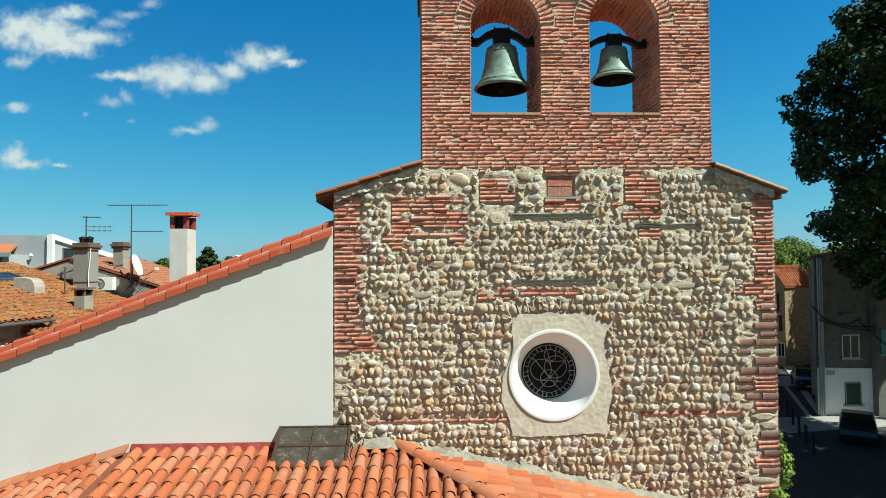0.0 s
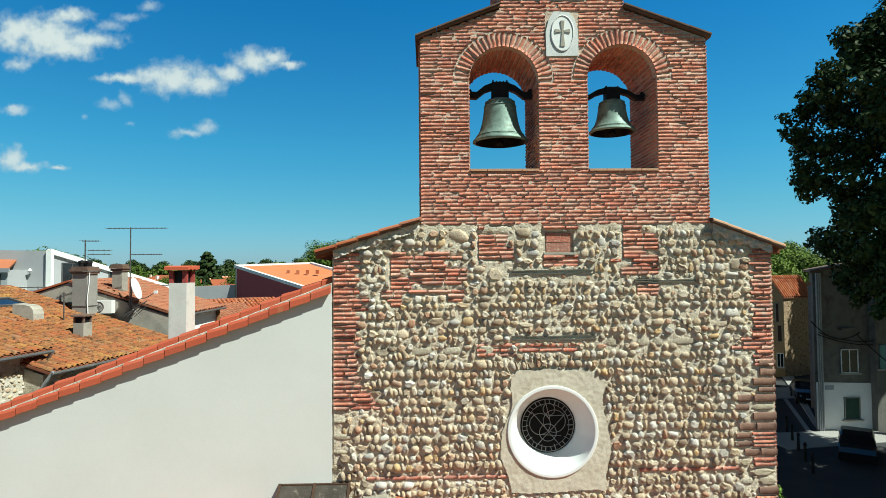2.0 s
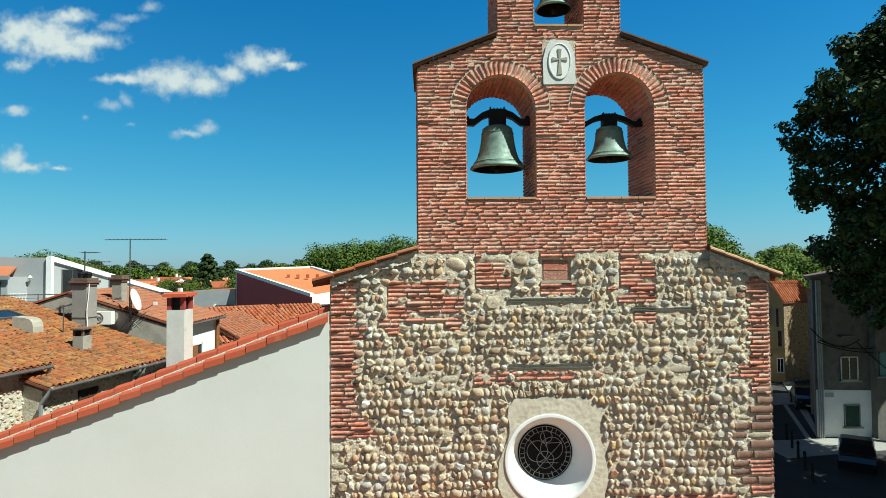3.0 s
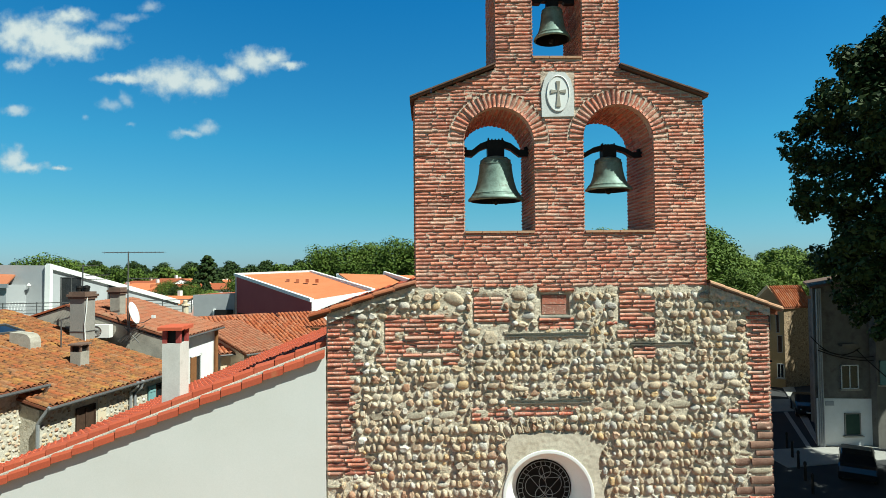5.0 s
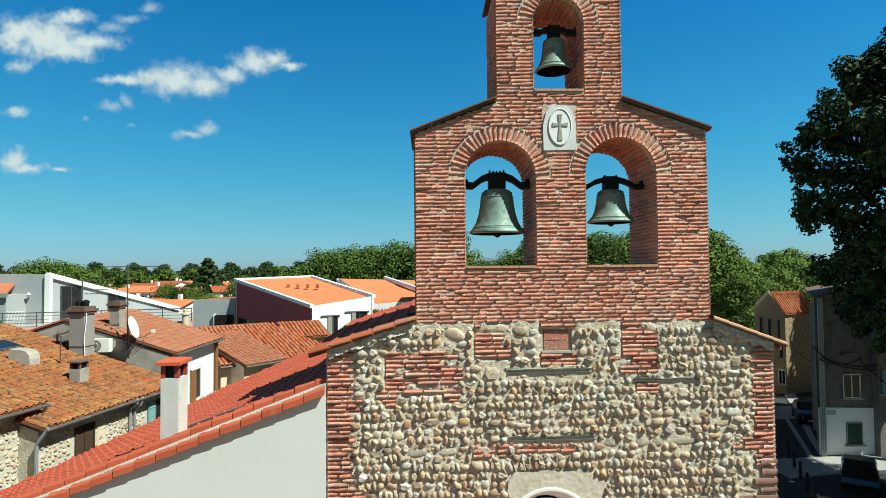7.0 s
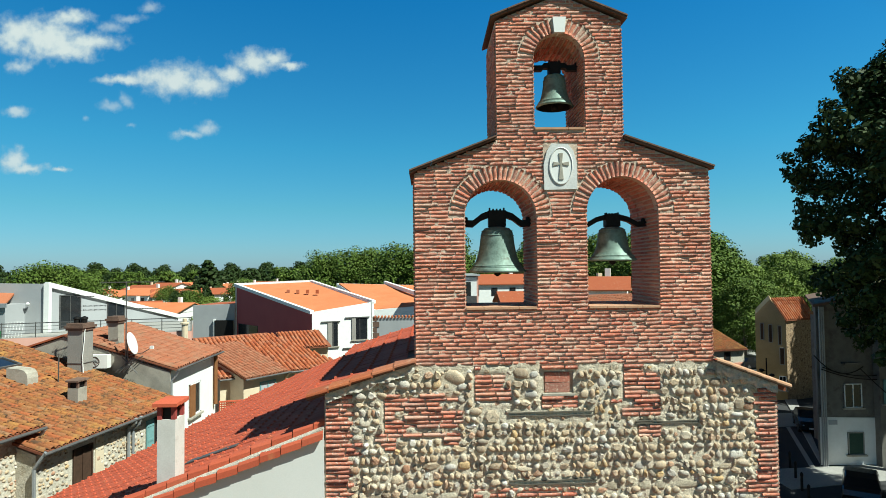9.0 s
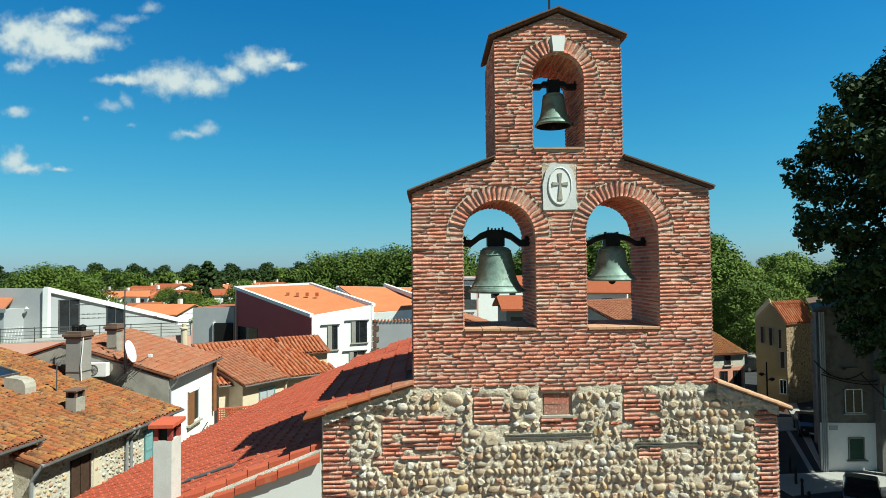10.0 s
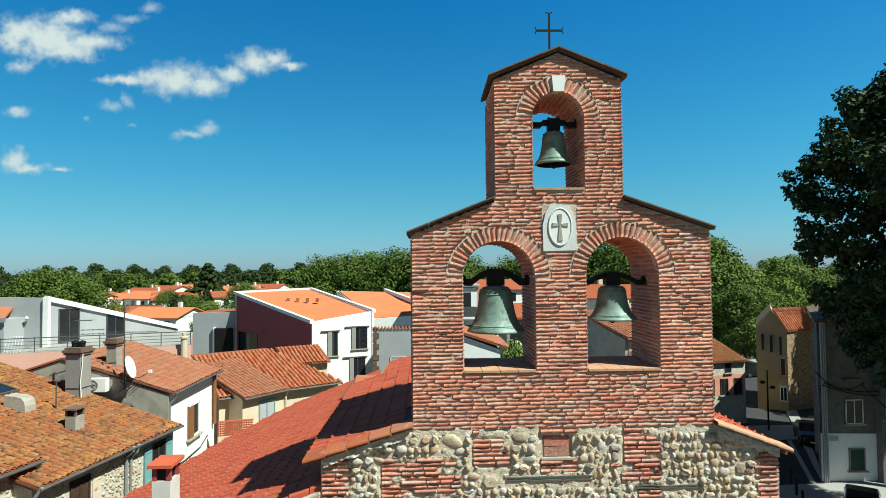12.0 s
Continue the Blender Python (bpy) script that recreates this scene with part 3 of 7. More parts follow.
# copings
for quad in (((TX0 - 0.07, 14.93), (BX0, 15.43)), ((BX1, 15.43), (TX1 + 0.06, 14.97)), ((BX0 - 0.08, 17.19), (3.466, 17.60)), ((3.466, 17.60), (BX1 + 0.08, 17.2))):
    (xa, za), (xb, zb) = quad
    for k, (dz, over, th) in enumerate(((0.0, 0.05, 0.028), (0.03, 0.075, 0.022))):
        n = 4
        for i in range(n):
            f0, f1 = i / n, (i + 1) / n
            x0, x1, z0, z1 = xa + (xb - xa) * f0, xa + (xb - xa) * f1, za + (zb - za) * f0, za + (zb - za) * f1
            j = rng.uniform(-0.006, 0.006)
            bm = slab(BM(), [(x0 + 0.002, -over + j, z0 + dz + th), (x1 - 0.002, -over + j, z1 + dz + th), (x1 - 0.002, TT + over, z1 + dz + th), (x0 + 0.002, TT + over, z0 + dz + th)], (0, 0, -th))
            part("coping_tile", bm, M_SLAB, gable)
# keystone and plaque
bm = BM()
slab(bm, [(3.385, -0.03, 17.0), (3.54, -0.03, 17.0), (3.56, -0.03, 17.23), (3.365, -0.03, 17.23)], (0, 0.15, 0))
part("keystone", bm, M_WHITE, gable, "white keystone")
bm = plate(BM(), [(3.205, 14.68), (3.69, 14.69), (3.685, 15.08), (3.64, 15.25), (3.56, 15.35), (3.32, 15.36), (3.25, 15.25), (3.2, 15.05)], [], -0.015, 0.1)
plaque = part("plaque", bm, M_MARBLE, gable, "weathered grey marble plaque")
bm = plate(BM(), [(3.452 + 0.155 * math.cos(2 * math.pi * k / 28), 15.03 + 0.255 * math.sin(2 * math.pi * k / 28)) for k in range(28)], [], -0.022, 0.0)
part("oval_field", bm, M_WHITE, plaque, "white oval field")
bm = BM()
ring = [(3.452 + 0.165 * math.cos(2 * math.pi * k / 28), -0.02, 15.03 + 0.265 * math.sin(2 * math.pi * k / 28)) for k in range(28)]
tube(bm, ring, 0.012, 5, True)
part("oval_rim", bm, M_MARBLE, plaque)
bm = BM()
for a, b, w0, w1 in (((3.452, 15.05), (3.452, 15.215), 0.012, 0.03), ((3.452, 15.05), (3.452, 14.83), 0.012, 0.034), ((3.431, 15.06), (3.34, 15.06), 0.012, 0.028), ((3.473, 15.06), (3.565, 15.06), 0.012, 0.028)):
    d = Vector((b[0] - a[0], b[1] - a[1])).normalized()
    p = Vector((-d.y, d.x))
    q = [(a[0] + p.x * w0, -0.035, a[1] + p.y * w0), (a[0] - p.x * w0, -0.035, a[1] - p.y * w0), (b[0] - p.x * w1, -0.035, b[1] - p.y * w1), (b[0] + p.x * w1, -0.035, b[1] + p.y * w1)]
    slab(bm, q, (0, 0.03, 0))
part("relief_cross", bm, M_CEMENT, plaque, "grey relief cross")
# iron cross
bm = BM()
box(bm, 3.455, 3.485, 0.585, 0.61, 17.5, 18.42)
box(bm, 3.27, 3.67, 0.587, 0.608, 18.13, 18.16)
for x, s in ((3.27, -1), (3.67, 1)):
    for u in (-1, 1):
        tube(bm, [(x, 0.6, 18.145 + 0.008 * u), (x + s * 0.02, 0.6, 18.145 + u * 0.03), (x + s * 0.012, 0.6, 18.145 + u * 0.055)], 0.009, 5)
for u in (-1, 1):
    tube(bm, [(3.47 + 0.008 * u, 0.6, 18.41), (3.47 + 0.03 * u, 0.6, 18.435), (3.47 + 0.052 * u, 0.6, 18.425)], 0.009, 5)
part("iron_cross", bm, M_IRON, gable, "black wrought iron cross")


# ---- facade: bricks, cobbles, plaster, oculus ----
def brick_zone(x, z):
    """Where the facade is brick."""
    q = math.sin(z * 45) * 0.05
    if z > 9.75 and x < 0.38 + q + (0.12 if 10.9 < z < 11.1 else 0):
        return True
    if z > 10.0 and x > 6.24 + q - (0.35 if 10.25 < z < 10.55 else 0) * (10.55 - z) / 0.3:
        return True
    if 9.45 < z < 9.8 and x < 0.75 - (z - 9.45) * 0.8:
        return True
    for x0, x1, z0, z1 in ((0.84, 1.72, 11.12, 11.75), (0.7, 1.03, 10.95, 11.2), (1.68, 1.98, 11.0, 11.72), (2.14, 2.68, 11.62, 12.2), (3.1, 3.64, 11.55, 12.2), (4.3, 4.84, 11.45, 12.2), (4.1, 4.84, 11.42, 11.62), (4.5, 4.84, 11.1, 11.35), (2.1, 2.7, 10.2, 10.34), (2.45, 3.6, 10.26, 10.36)):
        if x0 <= x <= x1 and z0 <= z <= z1:
            return noise.noise((x * 3.2, z * 6.0, 4.0)) < 0.3
    return False


def plaster_zone(x, z, e=0.0):
    """The plaster patch round the oculus, with a ragged edge."""
    q = 0.045 * noise.noise((x * 3, z * 3, 3.0)) + 0.014 * noise.noise((x * 12, z * 12, 9.0)) - e
    low = 0.17 * math.exp(-((z - 8.85) / 0.36) ** 2)
    if x + z > 13.84 + q or z - x > 7.30 + q:
        return False
    return 2.60 - low - q < x < 4.0 + 0.5 * low + q and 8.22 - q < z < 10.02 + q


def free_zone(x, z, e=0.0):
    if REC[0] - 0.05 < x < REC[1] + 0.05 and REC[2] - 0.02 < z < REC[3] + 0.02:
        return True
    for x0, x1, z0 in ((2.62, 3.88, 11.44), (4.46, 5.42, 11.3), (2.62, 3.92, 10.47)):
        if x0 < x < x1 and z0 - 0.05 < z < z0 + 0.06:
            return True
    return plaster_zone(x, z)


def top_line(x):
    if x < TX0:
        return 11.70 + 0.31 * x
    if x > TX1:
        return 12.17 - 0.38 * (x - TX1)
    return 12.17


fb, cob = [], []
z = 9.4
while z < 12.17:
    zz = z + FCOURSE / 2
    x, start = FX0 + 0.01, None
    while x <= FX1:
        on = brick_zone(x, zz) and not free_zone(x, zz) and zz < top_line(x) - 0.02
        if on and start is None:
            start = x
        if start is not None and (not on or x + 0.02 > FX1):
            if x - start > 0.08:
                lay(z, FCOURSE - 0.016, start, x, fb, 0.004, 0.15, 0.36, 0.02, 0.03)
            start = None
        x += 0.02
    z += FCOURSE
# single courses of brick lower down, and the brick corners
for x0, x1, zc in ((0.5, 2.55, 8.44), (4.5, 6.0, 8.5), (2.1, 3.7, 10.35)):
    lay(zc, 0.05, x0, x1, fb, 0.005, 0.14, 0.24)
# quoin of brown blocks and pale stones below the brick corner
brown, pale = [], []
zc = 7.1
while zc < 10.02:
    h = rng.uniform(0.1, 0.15)
    w = rng.uniform(0.22, 0.36)
    kind = rng.random()
    if kind < 0.5:
        brown.append((S(FX1 - w / 2, 0.045, zc + h / 2, w, 0.13, h - 0.02, 0, rng.uniform(-1.5, 1.5), 0), rng.randrange(8)))
    elif kind < 0.75:
        w *= 1.3
        pale.append((S(FX1 - w / 2, 0.045, zc + h / 2, w, 0.13, h - 0.015, 0, rng.uniform(-1.5, 1.5), 0), rng.randrange(8)))
    else:
        for k in range(2):
            fb.append((S(FX1 - w / 2 - 0.01 * k, 0.05, zc + h * (0.25 + 0.5 * k), w, 0.13, h / 2 - 0.014, 0, rng.uniform(-1, 1), 0), rng.randrange(8)))
    if rng.random() < 0.7:
        v = rng.uniform(0.14, 0.24)
        (brown if rng.random() < 0.4 else pale).append((S(FX1 - w - v / 2 - 0.025, 0.05, zc + h / 2, v, 0.12, h - 0.03, 0, rng.uniform(-3, 3), 0), rng.randrange(8)))
    zc += h + 0.004
# the same down the corner by the annex
zc = 7.3
while zc < 9.45:
    h, w = rng.uniform(0.09, 0.14), rng.uniform(0.16, 0.34)
    if rng.random() < 0.5:
        (pale if rng.random() < 0.55 else fb).append((S(FX0 + w / 2, 0.05, zc + h / 2, w, 0.13, h - 0.025, 0, rng.uniform(-2, 2), 0), rng.randrange(8)))
    zc += h
# a broken band of pale blocks above the oculus
for x, w in ((4.15, 0.27), (4.6, 0.24), (4.83, 0.2), (5.2, 0.46), (0.73, 0.27), (1.3, 0.34), (1.75, 0.3), (2.27, 0.28)):
    pale.append((S(x, 0.048, 10.41 if x > 4 else 10.3, w, 0.12, rng.uniform(0.12, 0.17), 0, rng.uniform(-3, 3), 0), rng.randrange(8)))
pieces("quoin_block", facade, BRICKM, brown, M_BROWNBLOCK, M_BROWNBLOCK, None, 300, "quoin_blocks")
pale = [(m @ Matrix.Diagonal((1.0, 0.45, 1.0, 1)), k) for m, k in pale]
pieces("pale_block", facade, STONEM, pale, M_PALEBLOCK, M_PALEBLOCK, None, 300, "pale_blocks")
arc = []
for i in range(11):
    if rng.random() < 0.8:
        a = radians(68 + i * 4.6 + rng.uniform(-2, 2))
        arc.append((S(3.25 + 1.58 * math.cos(a), 0.035, 8.58 + 1.58 * math.sin(a), 0.17, 0.1, 0.03, 0, -math.degrees(a), 0), rng.randrange(8)))
pieces("arch_remnant", facade, BRICKM, arc, M_PALEBLOCK, M_PALEBLOCK, None, 30, "arch_remnants")
pieces("brick", facade, BRICKM, fb, M_BRICK, M_BRICKW, lambda p: p.z > 10.4, 300, "brickwork")
# corner bricks seen from the side
sb = []
z = 7.2
while z < 11.6:
    y = 0.03
    while y < 0.5:
        w = min(rng.uniform(0.2, 0.4), 0.55 - y)
        sb.append((S(FX1 - 0.03, y + w / 2, z + COURSE / 2, w - 0.016, 0.1, COURSE - 0.02, 0, 0, 90), rng.randrange(8)))
        y += w
    z += COURSE
pieces("corner_brick", facade, BRICKM, sb, M_BRICK, M_BRICKW, lambda p: False, 0, "corner_brickwork")

taken = lambda x, z: brick_zone(x, z) or free_zone(x, z) or (8.42 < z < 8.52 and (0.5 < x < 2.55)) or (8.48 < z < 8.58 and 4.5 < x < 6.0) or (z < 10.02 and x > 6.2 + 0.12 * math.sin(z * 31)) or (z < 9.45 and x < 0.12)
fill = {}


def clear(x, z, w, h, k=0.44):
    near = [q for i in (-1, 0, 1, 2, -2) for j in (-1, 0, 1) for q in fill.get((int(x / 0.2) + i, int(z / 0.2) + j), ())]
    return all(((x - a) / (k * (sx + w))) ** 2 + ((z - b) / (k * (sz + h))) ** 2 > 1 for a, b, sx, sz in near)


def cobble(x, z, w, h, d, tilt):
    cob.append((S(x, 0.032, z, w, d, h, rng.uniform(-12, 12), tilt, rng.uniform(-14, 14)), rng.randrange(18)))
    fill.setdefault((int(x / 0.2), int(z / 0.2)), []).append((x, z, w, h))


for m, k in pale + brown:
    fill.setdefault((int(m.translation.x / 0.2), int(m.translation.z / 0.2)), []).append((m.translation.x, m.translation.z, m.to_scale().x, m.to_scale().z))
# the large boulders in the upper part
for x, z, w, h in ((1.86, 11.98, 0.40, 0.23), (2.82, 12.03, 0.26, 0.17), (2.95, 11.73, 0.25, 0.13), (1.98, 11.85, 0.17, 0.12), (1.98, 11.67, 0.17, 0.12), (0.6, 11.38, 0.23, 0.17), (1.04, 10.55, 0.22, 0.15), (1.53, 10.74, 0.29, 0.13), (2.0, 10.74, 0.22, 0.14), (2.4, 11.43, 0.3, 0.26),
                   (1.92, 10.97, 0.25, 0.10), (2.87, 10.67, 0.3, 0.09), (5.62, 11.62, 0.15, 0.17), (5.2, 11.1, 0.2, 0.17), (5.95, 10.83, 0.27, 0.17), (6.02, 11.08, 0.2, 0.13), (5.79, 10.66, 0.28, 0.11), (5.5, 10.8, 0.2, 0.11), (6.0, 11.55, 0.2, 0.2), (3.75, 11.72, 0.2, 0.13), (4.0, 11.9, 0.16, 0.2)):
    cobble(x, z, w * 0.92, h * 0.92, rng.uniform(0.04, 0.058), rng.uniform(-8, 8))
z = 6.9
while z < 12.12:
    upper = z > 10.42
    h = rng.uniform(0.12, 0.143) if not upper else rng.uniform(0.10, 0.145)
    x = FX0 + rng.uniform(0.02, 0.1)
    while x < FX1 - 0.03:
        w = rng.uniform(0.055, 0.11) if rng.random() < 0.70 else rng.uniform(0.11, 0.19)
        hh = h * rng.uniform(0.62, 1.06)
        lean = rng.uniform(-30, 10) if w < 0.12 else rng.uniform(-14, 14)
        cx, cz = x + w / 2, z + h / 2 + rng.uniform(-0.012, 0.012) + 0.03 * noise.noise((x * 1.3, z * 0.8, 2.0))
        if not taken(cx, cz) and not taken(cx - w * 0.35, cz) and not taken(cx + w * 0.35, cz) and not taken(cx, cz + h * 0.35) and not taken(cx, cz - h * 0.35) and cz + h / 2 < top_line(cx) and cx < FX1 - 0.05:
            if rng.random() < 0.95 and clear(cx, cz, w * 0.9, hh * 0.9, 0.4):
                cobble(cx, cz, w * rng.uniform(0.88, 1.02), hh, rng.uniform(0.042, 0.085), lean)
        else:
            w *= 0.4
        x += w + rng.uniform(-0.004, 0.016)
    z += h - 0.002
for _ in range(16000):
    x, z = rng.uniform(FX0 + 0.04, FX1 - 0.06), rng.uniform(7.0, 12.1)
    w, h = rng.uniform(0.04, 0.11), rng.uniform(0.035, 0.08)
    if taken(x, z) or taken(x - w / 2, z) or taken(x + w / 2, z) or z + h / 2 > top_line(x):
        continue
    if clear(x, z, w, h, 0.46):
        cobble(x, z, w, h, rng.uniform(0.025, 0.05), rng.uniform(-40, 40))
pieces("stone", facade, STONEM, cob, M_STONE, M_STONEW, lambda p: 9.2 < p.z < 11.4 and 0.6 < p.x < 6.2 and (int(p.x * 97 + p.z * 53) % 3 == 0 or p.z > 10.5), 300, "cobblework")
mortar_bed("mortar", facade, FX0, FX1, 6.6, 12.18, 0.025, lambda x, z: 0.024 if brick_zone(x, z) or 8.4 < z < 8.6 else 0.012 if z < 10.4 else 0.006, 0.02,
           lambda x, z: z < top_line(x) + 0.04 and FX0 + 0.02 < x < FX1 - 0.02 and (x - OC[0]) ** 2 + (z - OC[1]) ** 2 > 0.4 and not (REC[0] - 0.01 < x < REC[1] + 0.01 and REC[2] - 0.01 < z < REC[3] + 0.01), M_MORTAR, 8.0)
# slate lintel strips
for x0, x1, z0 in ((2.64, 3.86, 11.42), (4.48, 5.4, 11.28), (2.64, 3.9, 10.45), (2.64, 3.86, 11.465), (2.64, 3.9, 10.5), (4.48, 5.4, 11.315)):
    bm = BM()
    n = 9
    pts = [(x0 + (x1 - x0) * i / n, z0 + rng.uniform(-0.01, 0.01)) for i in range(n + 1)]
    slab(bm, [(x, -0.015, z) for x, z in pts] + [(x, -0.015, z + 0.015 + rng.uniform(-0.006, 0.006)) for x, z in reversed(pts)], (0, 0.1, 0))
    part("slate_strip", bm, M_SLATE, facade, "dark slate strip")
# diagonal crack scar
bm = BM()
tube(bm, [(5.05, -0.0, 10.78), (5.35, -0.005, 10.58), (5.6, -0.0, 10.46), (5.85, 0.0, 10.33)], 0.014, 5)
part("slate_scar", bm, M_SLATE, facade)
# recess: dark edge, red brick panel
bm = box(BM(), REC[0], REC[1], 0.06, 0.2, REC[2], REC[3])
part("recess_back", bm, M_MORTARP, facade)
for i in range(2):
    bm = box(BM(), REC[0] + 0.02, REC[1] - 0.05, 0.035 - 0.004 * i, 0.1, REC[2] + 0.01 + i * 0.145, REC[2] + 0.145 + i * 0.145)
    part("recess_brick", bm, M_BRICK, facade)
bm = box(BM(), REC[0] - 0.02, REC[1] + 0.02, -0.01, 0.08, REC[2] - 0.035, REC[2] - 0.005)
part("recess_sill", bm, M_CEMENT, facade)
# plaster panel round the oculus
panel = mortar_bed("plaster_panel", facade, 2.3, 4.2, 8.0, 10.2, 0.009, -0.014, 0.008, lambda x, z: plaster_zone(x, z, 0.015) and (x - OC[0]) ** 2 + (z - OC[1]) ** 2 > 0.4, M_PLASTER, 4.0, (3.0, 15.0))
tagged(panel, "sandy plaster panel round the oculus")
# oculus
oculus = part("oculus", lathe(BM(), [(0.605, -0.12), (0.668, -0.12), (0.6695, 0.02), (0.669, 0.028), (0.665, 0.0305), (0.658, 0.031), (0.632, 0.031), (0.624, 0.0305), (0.618, 0.028), (0.613, 0.015), (0.43, -0.35), (0.425, -0.36), (0.41, -0.38)], (0, 0, 0), 56), M_WHITE, facade, "white splayed round window surround", smooth=True)
oculus.matrix_local = pose(OC[0], 0, OC[1], 90, 0, 0)
bm = BM()
bmesh.ops.create_circle(bm, cap_ends=True, segments=40, radius=0.42)
pane = part("pane", bm, M_BLACKGLASS, oculus, "dark leaded glass")
pane.matrix_local = Matrix.Translation((0, 0, -0.36))
bm = BM()
ci = lambda r, cx=0.0, cy=0.0, n=26, a0=0.0, a1=360.0: [(cx + r * math.cos(radians(a0 + (a1 - a0) * k / n)), cy + r * math.sin(radians(a0 + (a1 - a0) * k / n)), -0.345) for k in range(n if a1 - a0 == 360 else n + 1)]
tube(bm, ci(0.325, n=40), 0.004, 4, True)
tube(bm, ci(0.395, n=40), 0.006, 4, True)
for cx, cy, r in ((-0.12, 0.02, 0.16), (0.1, 0.06, 0.17), (0.0, -0.11, 0.13), (0.02, 0.24, 0.09)):
    tube(bm, ci(r, cx, cy), 0.0055, 4, True)
for a, b in (((-0.24, 0.2), (0.16, -0.28)), ((0.26, 0.16), (-0.15, -0.28)), ((0.02, 0.14), (0.26, 0.15)), ((-0.13, -0.14), (0.2, -0.16)), ((-0.02, 0.3), (0.03, 0.1))):
    tube(bm, [(a[0], a[1], -0.345), (b[0], b[1], -0.345)], 0.0055, 4)
for k in range(30):
    a = 2 * math.pi * k / 30
    r0 = 0.33 if k % 3 else 0.30
    tube(bm, [(r0 * math.cos(a), r0 * math.sin(a), -0.345), (0.39 * math.cos(a + 0.05 * (k % 2)), 0.39 * math.sin(a + 0.05 * (k % 2)), -0.345)], 0.0045 if k % 2 else 0.007, 4)
part("tracery", bm, M_LEAD, oculus, "thin pale metal tracery")

# shoulders: eave slabs, cement wedge, verge tiles
for s, (xa, za), (xb, zb) in ((1, (-0.23, 11.70), (TX0, 12.19)), (-1, (6.71, 11.75), (TX1, 12.15))):
    bm = slab(BM(), [(xa, -0.10, za + 0.045), (xb, -0.10, zb + 0.045), (xb, 0.8, zb + 0.045), (xa, 0.8, za + 0.045)], (0, 0, -0.03))
    part("eave_slab", bm, M_SLAB, church, "grey eave slab")
    wx0, wx1 = (0.02, TX0 - 0.01) if s > 0 else (TX1 + 0.01, FX1 - 0.02)
    eave = lambda x: za + (zb - za) * (x - xa) / (xb - xa) + 0.012
    mortar_bed("cement_wedge", church, wx0, wx1, 11.4, 12.3, 0.014, -0.05, 0.05, lambda x, z: eave(x) > z > eave(x) - 0.13 - 0.05 * noise.noise((x * 7, z * 7, 1.0)), M_CEMENTP, 6.0, (8.0, 22.0))
    n = 5
    L = (Vector((xb, 0, zb)) - Vector((xa, 0, za))).length / n
    ang = math.degrees(math.atan2(zb - za, abs(xb - xa)))
    for i in range(n):
        f = i / n
        x, z0 = xa + (xb - xa) * f, za + (zb - za) * f
        bm = BM()
        prof = [(-0.125, 0.042), (-0.12, 0.068), (-0.10, 0.082), (0.2, 0.09)]
        up = (xb - xa) / n, (zb - za) / n
        lift = 0.018 if s > 0 else 0.008
        ends = [[bm.verts.new((x + g * up[0] * 1.04, y, z0 + g * up[1] * 1.04 + h + lift * (1 - g))) for y, h in prof] for g in (0, 1)]
        low = [[bm.verts.new((x + g * up[0] * 1.04, y + 0.012, z0 + g * up[1] * 1.04 + h - 0.022 + lift * (1 - g))) for y, h in prof] for g in (0, 1)]
        for q in (ends, low):
            for k in range(3):
                bm.faces.new((q[0][k], q[0][k + 1], q[1][k + 1], q[1][k]))
        for k in range(3):
            bm.faces.new((ends[0][k], ends[0][k + 1], low[0][k + 1], low[0][k]))
        part("verge_tile", bm, M_TILE if s > 0 else M_SILL, church)


# ---- nave and annex behind the facade ----
nave = part("nave_wall", plate(BM(), [(0.06, GZ), (FX1 - 0.06, GZ), (FX1 - 0.06, 11.6), (5.6, 12.0), (1.4, 12.0), (0.06, 11.6)], [], 0.55, 5.4), M_CREAM, church)


def roof_pieces(parent, mesh, o, u, v, w, length, nu, nv, m1, m2, keep=None, most=300, name="tile", skew=0.012, height=None, pick=None, seed=1):
    """Tiles on a slope: o the lower corner, u along the eave, v up the slope (unit vectors)."""
    r = random.Random(seed)
    u, v = Vector(u).normalized(), Vector(v).normalized()
    nn = u.cross(v)
    out = []
    for j in range(nv):
        for i in range(nu):
            if keep and not keep(i * w + w / 2, j * length * 0.9):
                continue
            p = Vector(o) + u * ((i + 0.5) * w + r.uniform(-skew, skew)) + v * (j * length * 0.88 + r.uniform(-skew, skew)) + nn * (r.uniform(0, 0.008))
            m = Matrix((u, v, nn)).transposed().to_4x4()
            m.translation = p
            h = height or w
            tilt = pose(0, 0, 0, -2.5 + r.uniform(-0.8, 0.8), 0, r.uniform(-2.2, 2.2)) if mesh is TILEM else pose(0, 0, 0, -1.2, 0, 0)
            out.append((m @ tilt @ Matrix.Diagonal((w * 0.82 if mesh is TILEM else w, length, h, 1)), 0))
    pieces(name, parent, mesh, out, m1, m2, pick, most, "roof_tiles", smooth=mesh is TILEM)


def roof_deck(parent, quad, th=0.06, material=None, name="roof_deck"):
    return part(name, slab(BM(), quad, (0, 0, -th)), material or M_UNDER, parent)


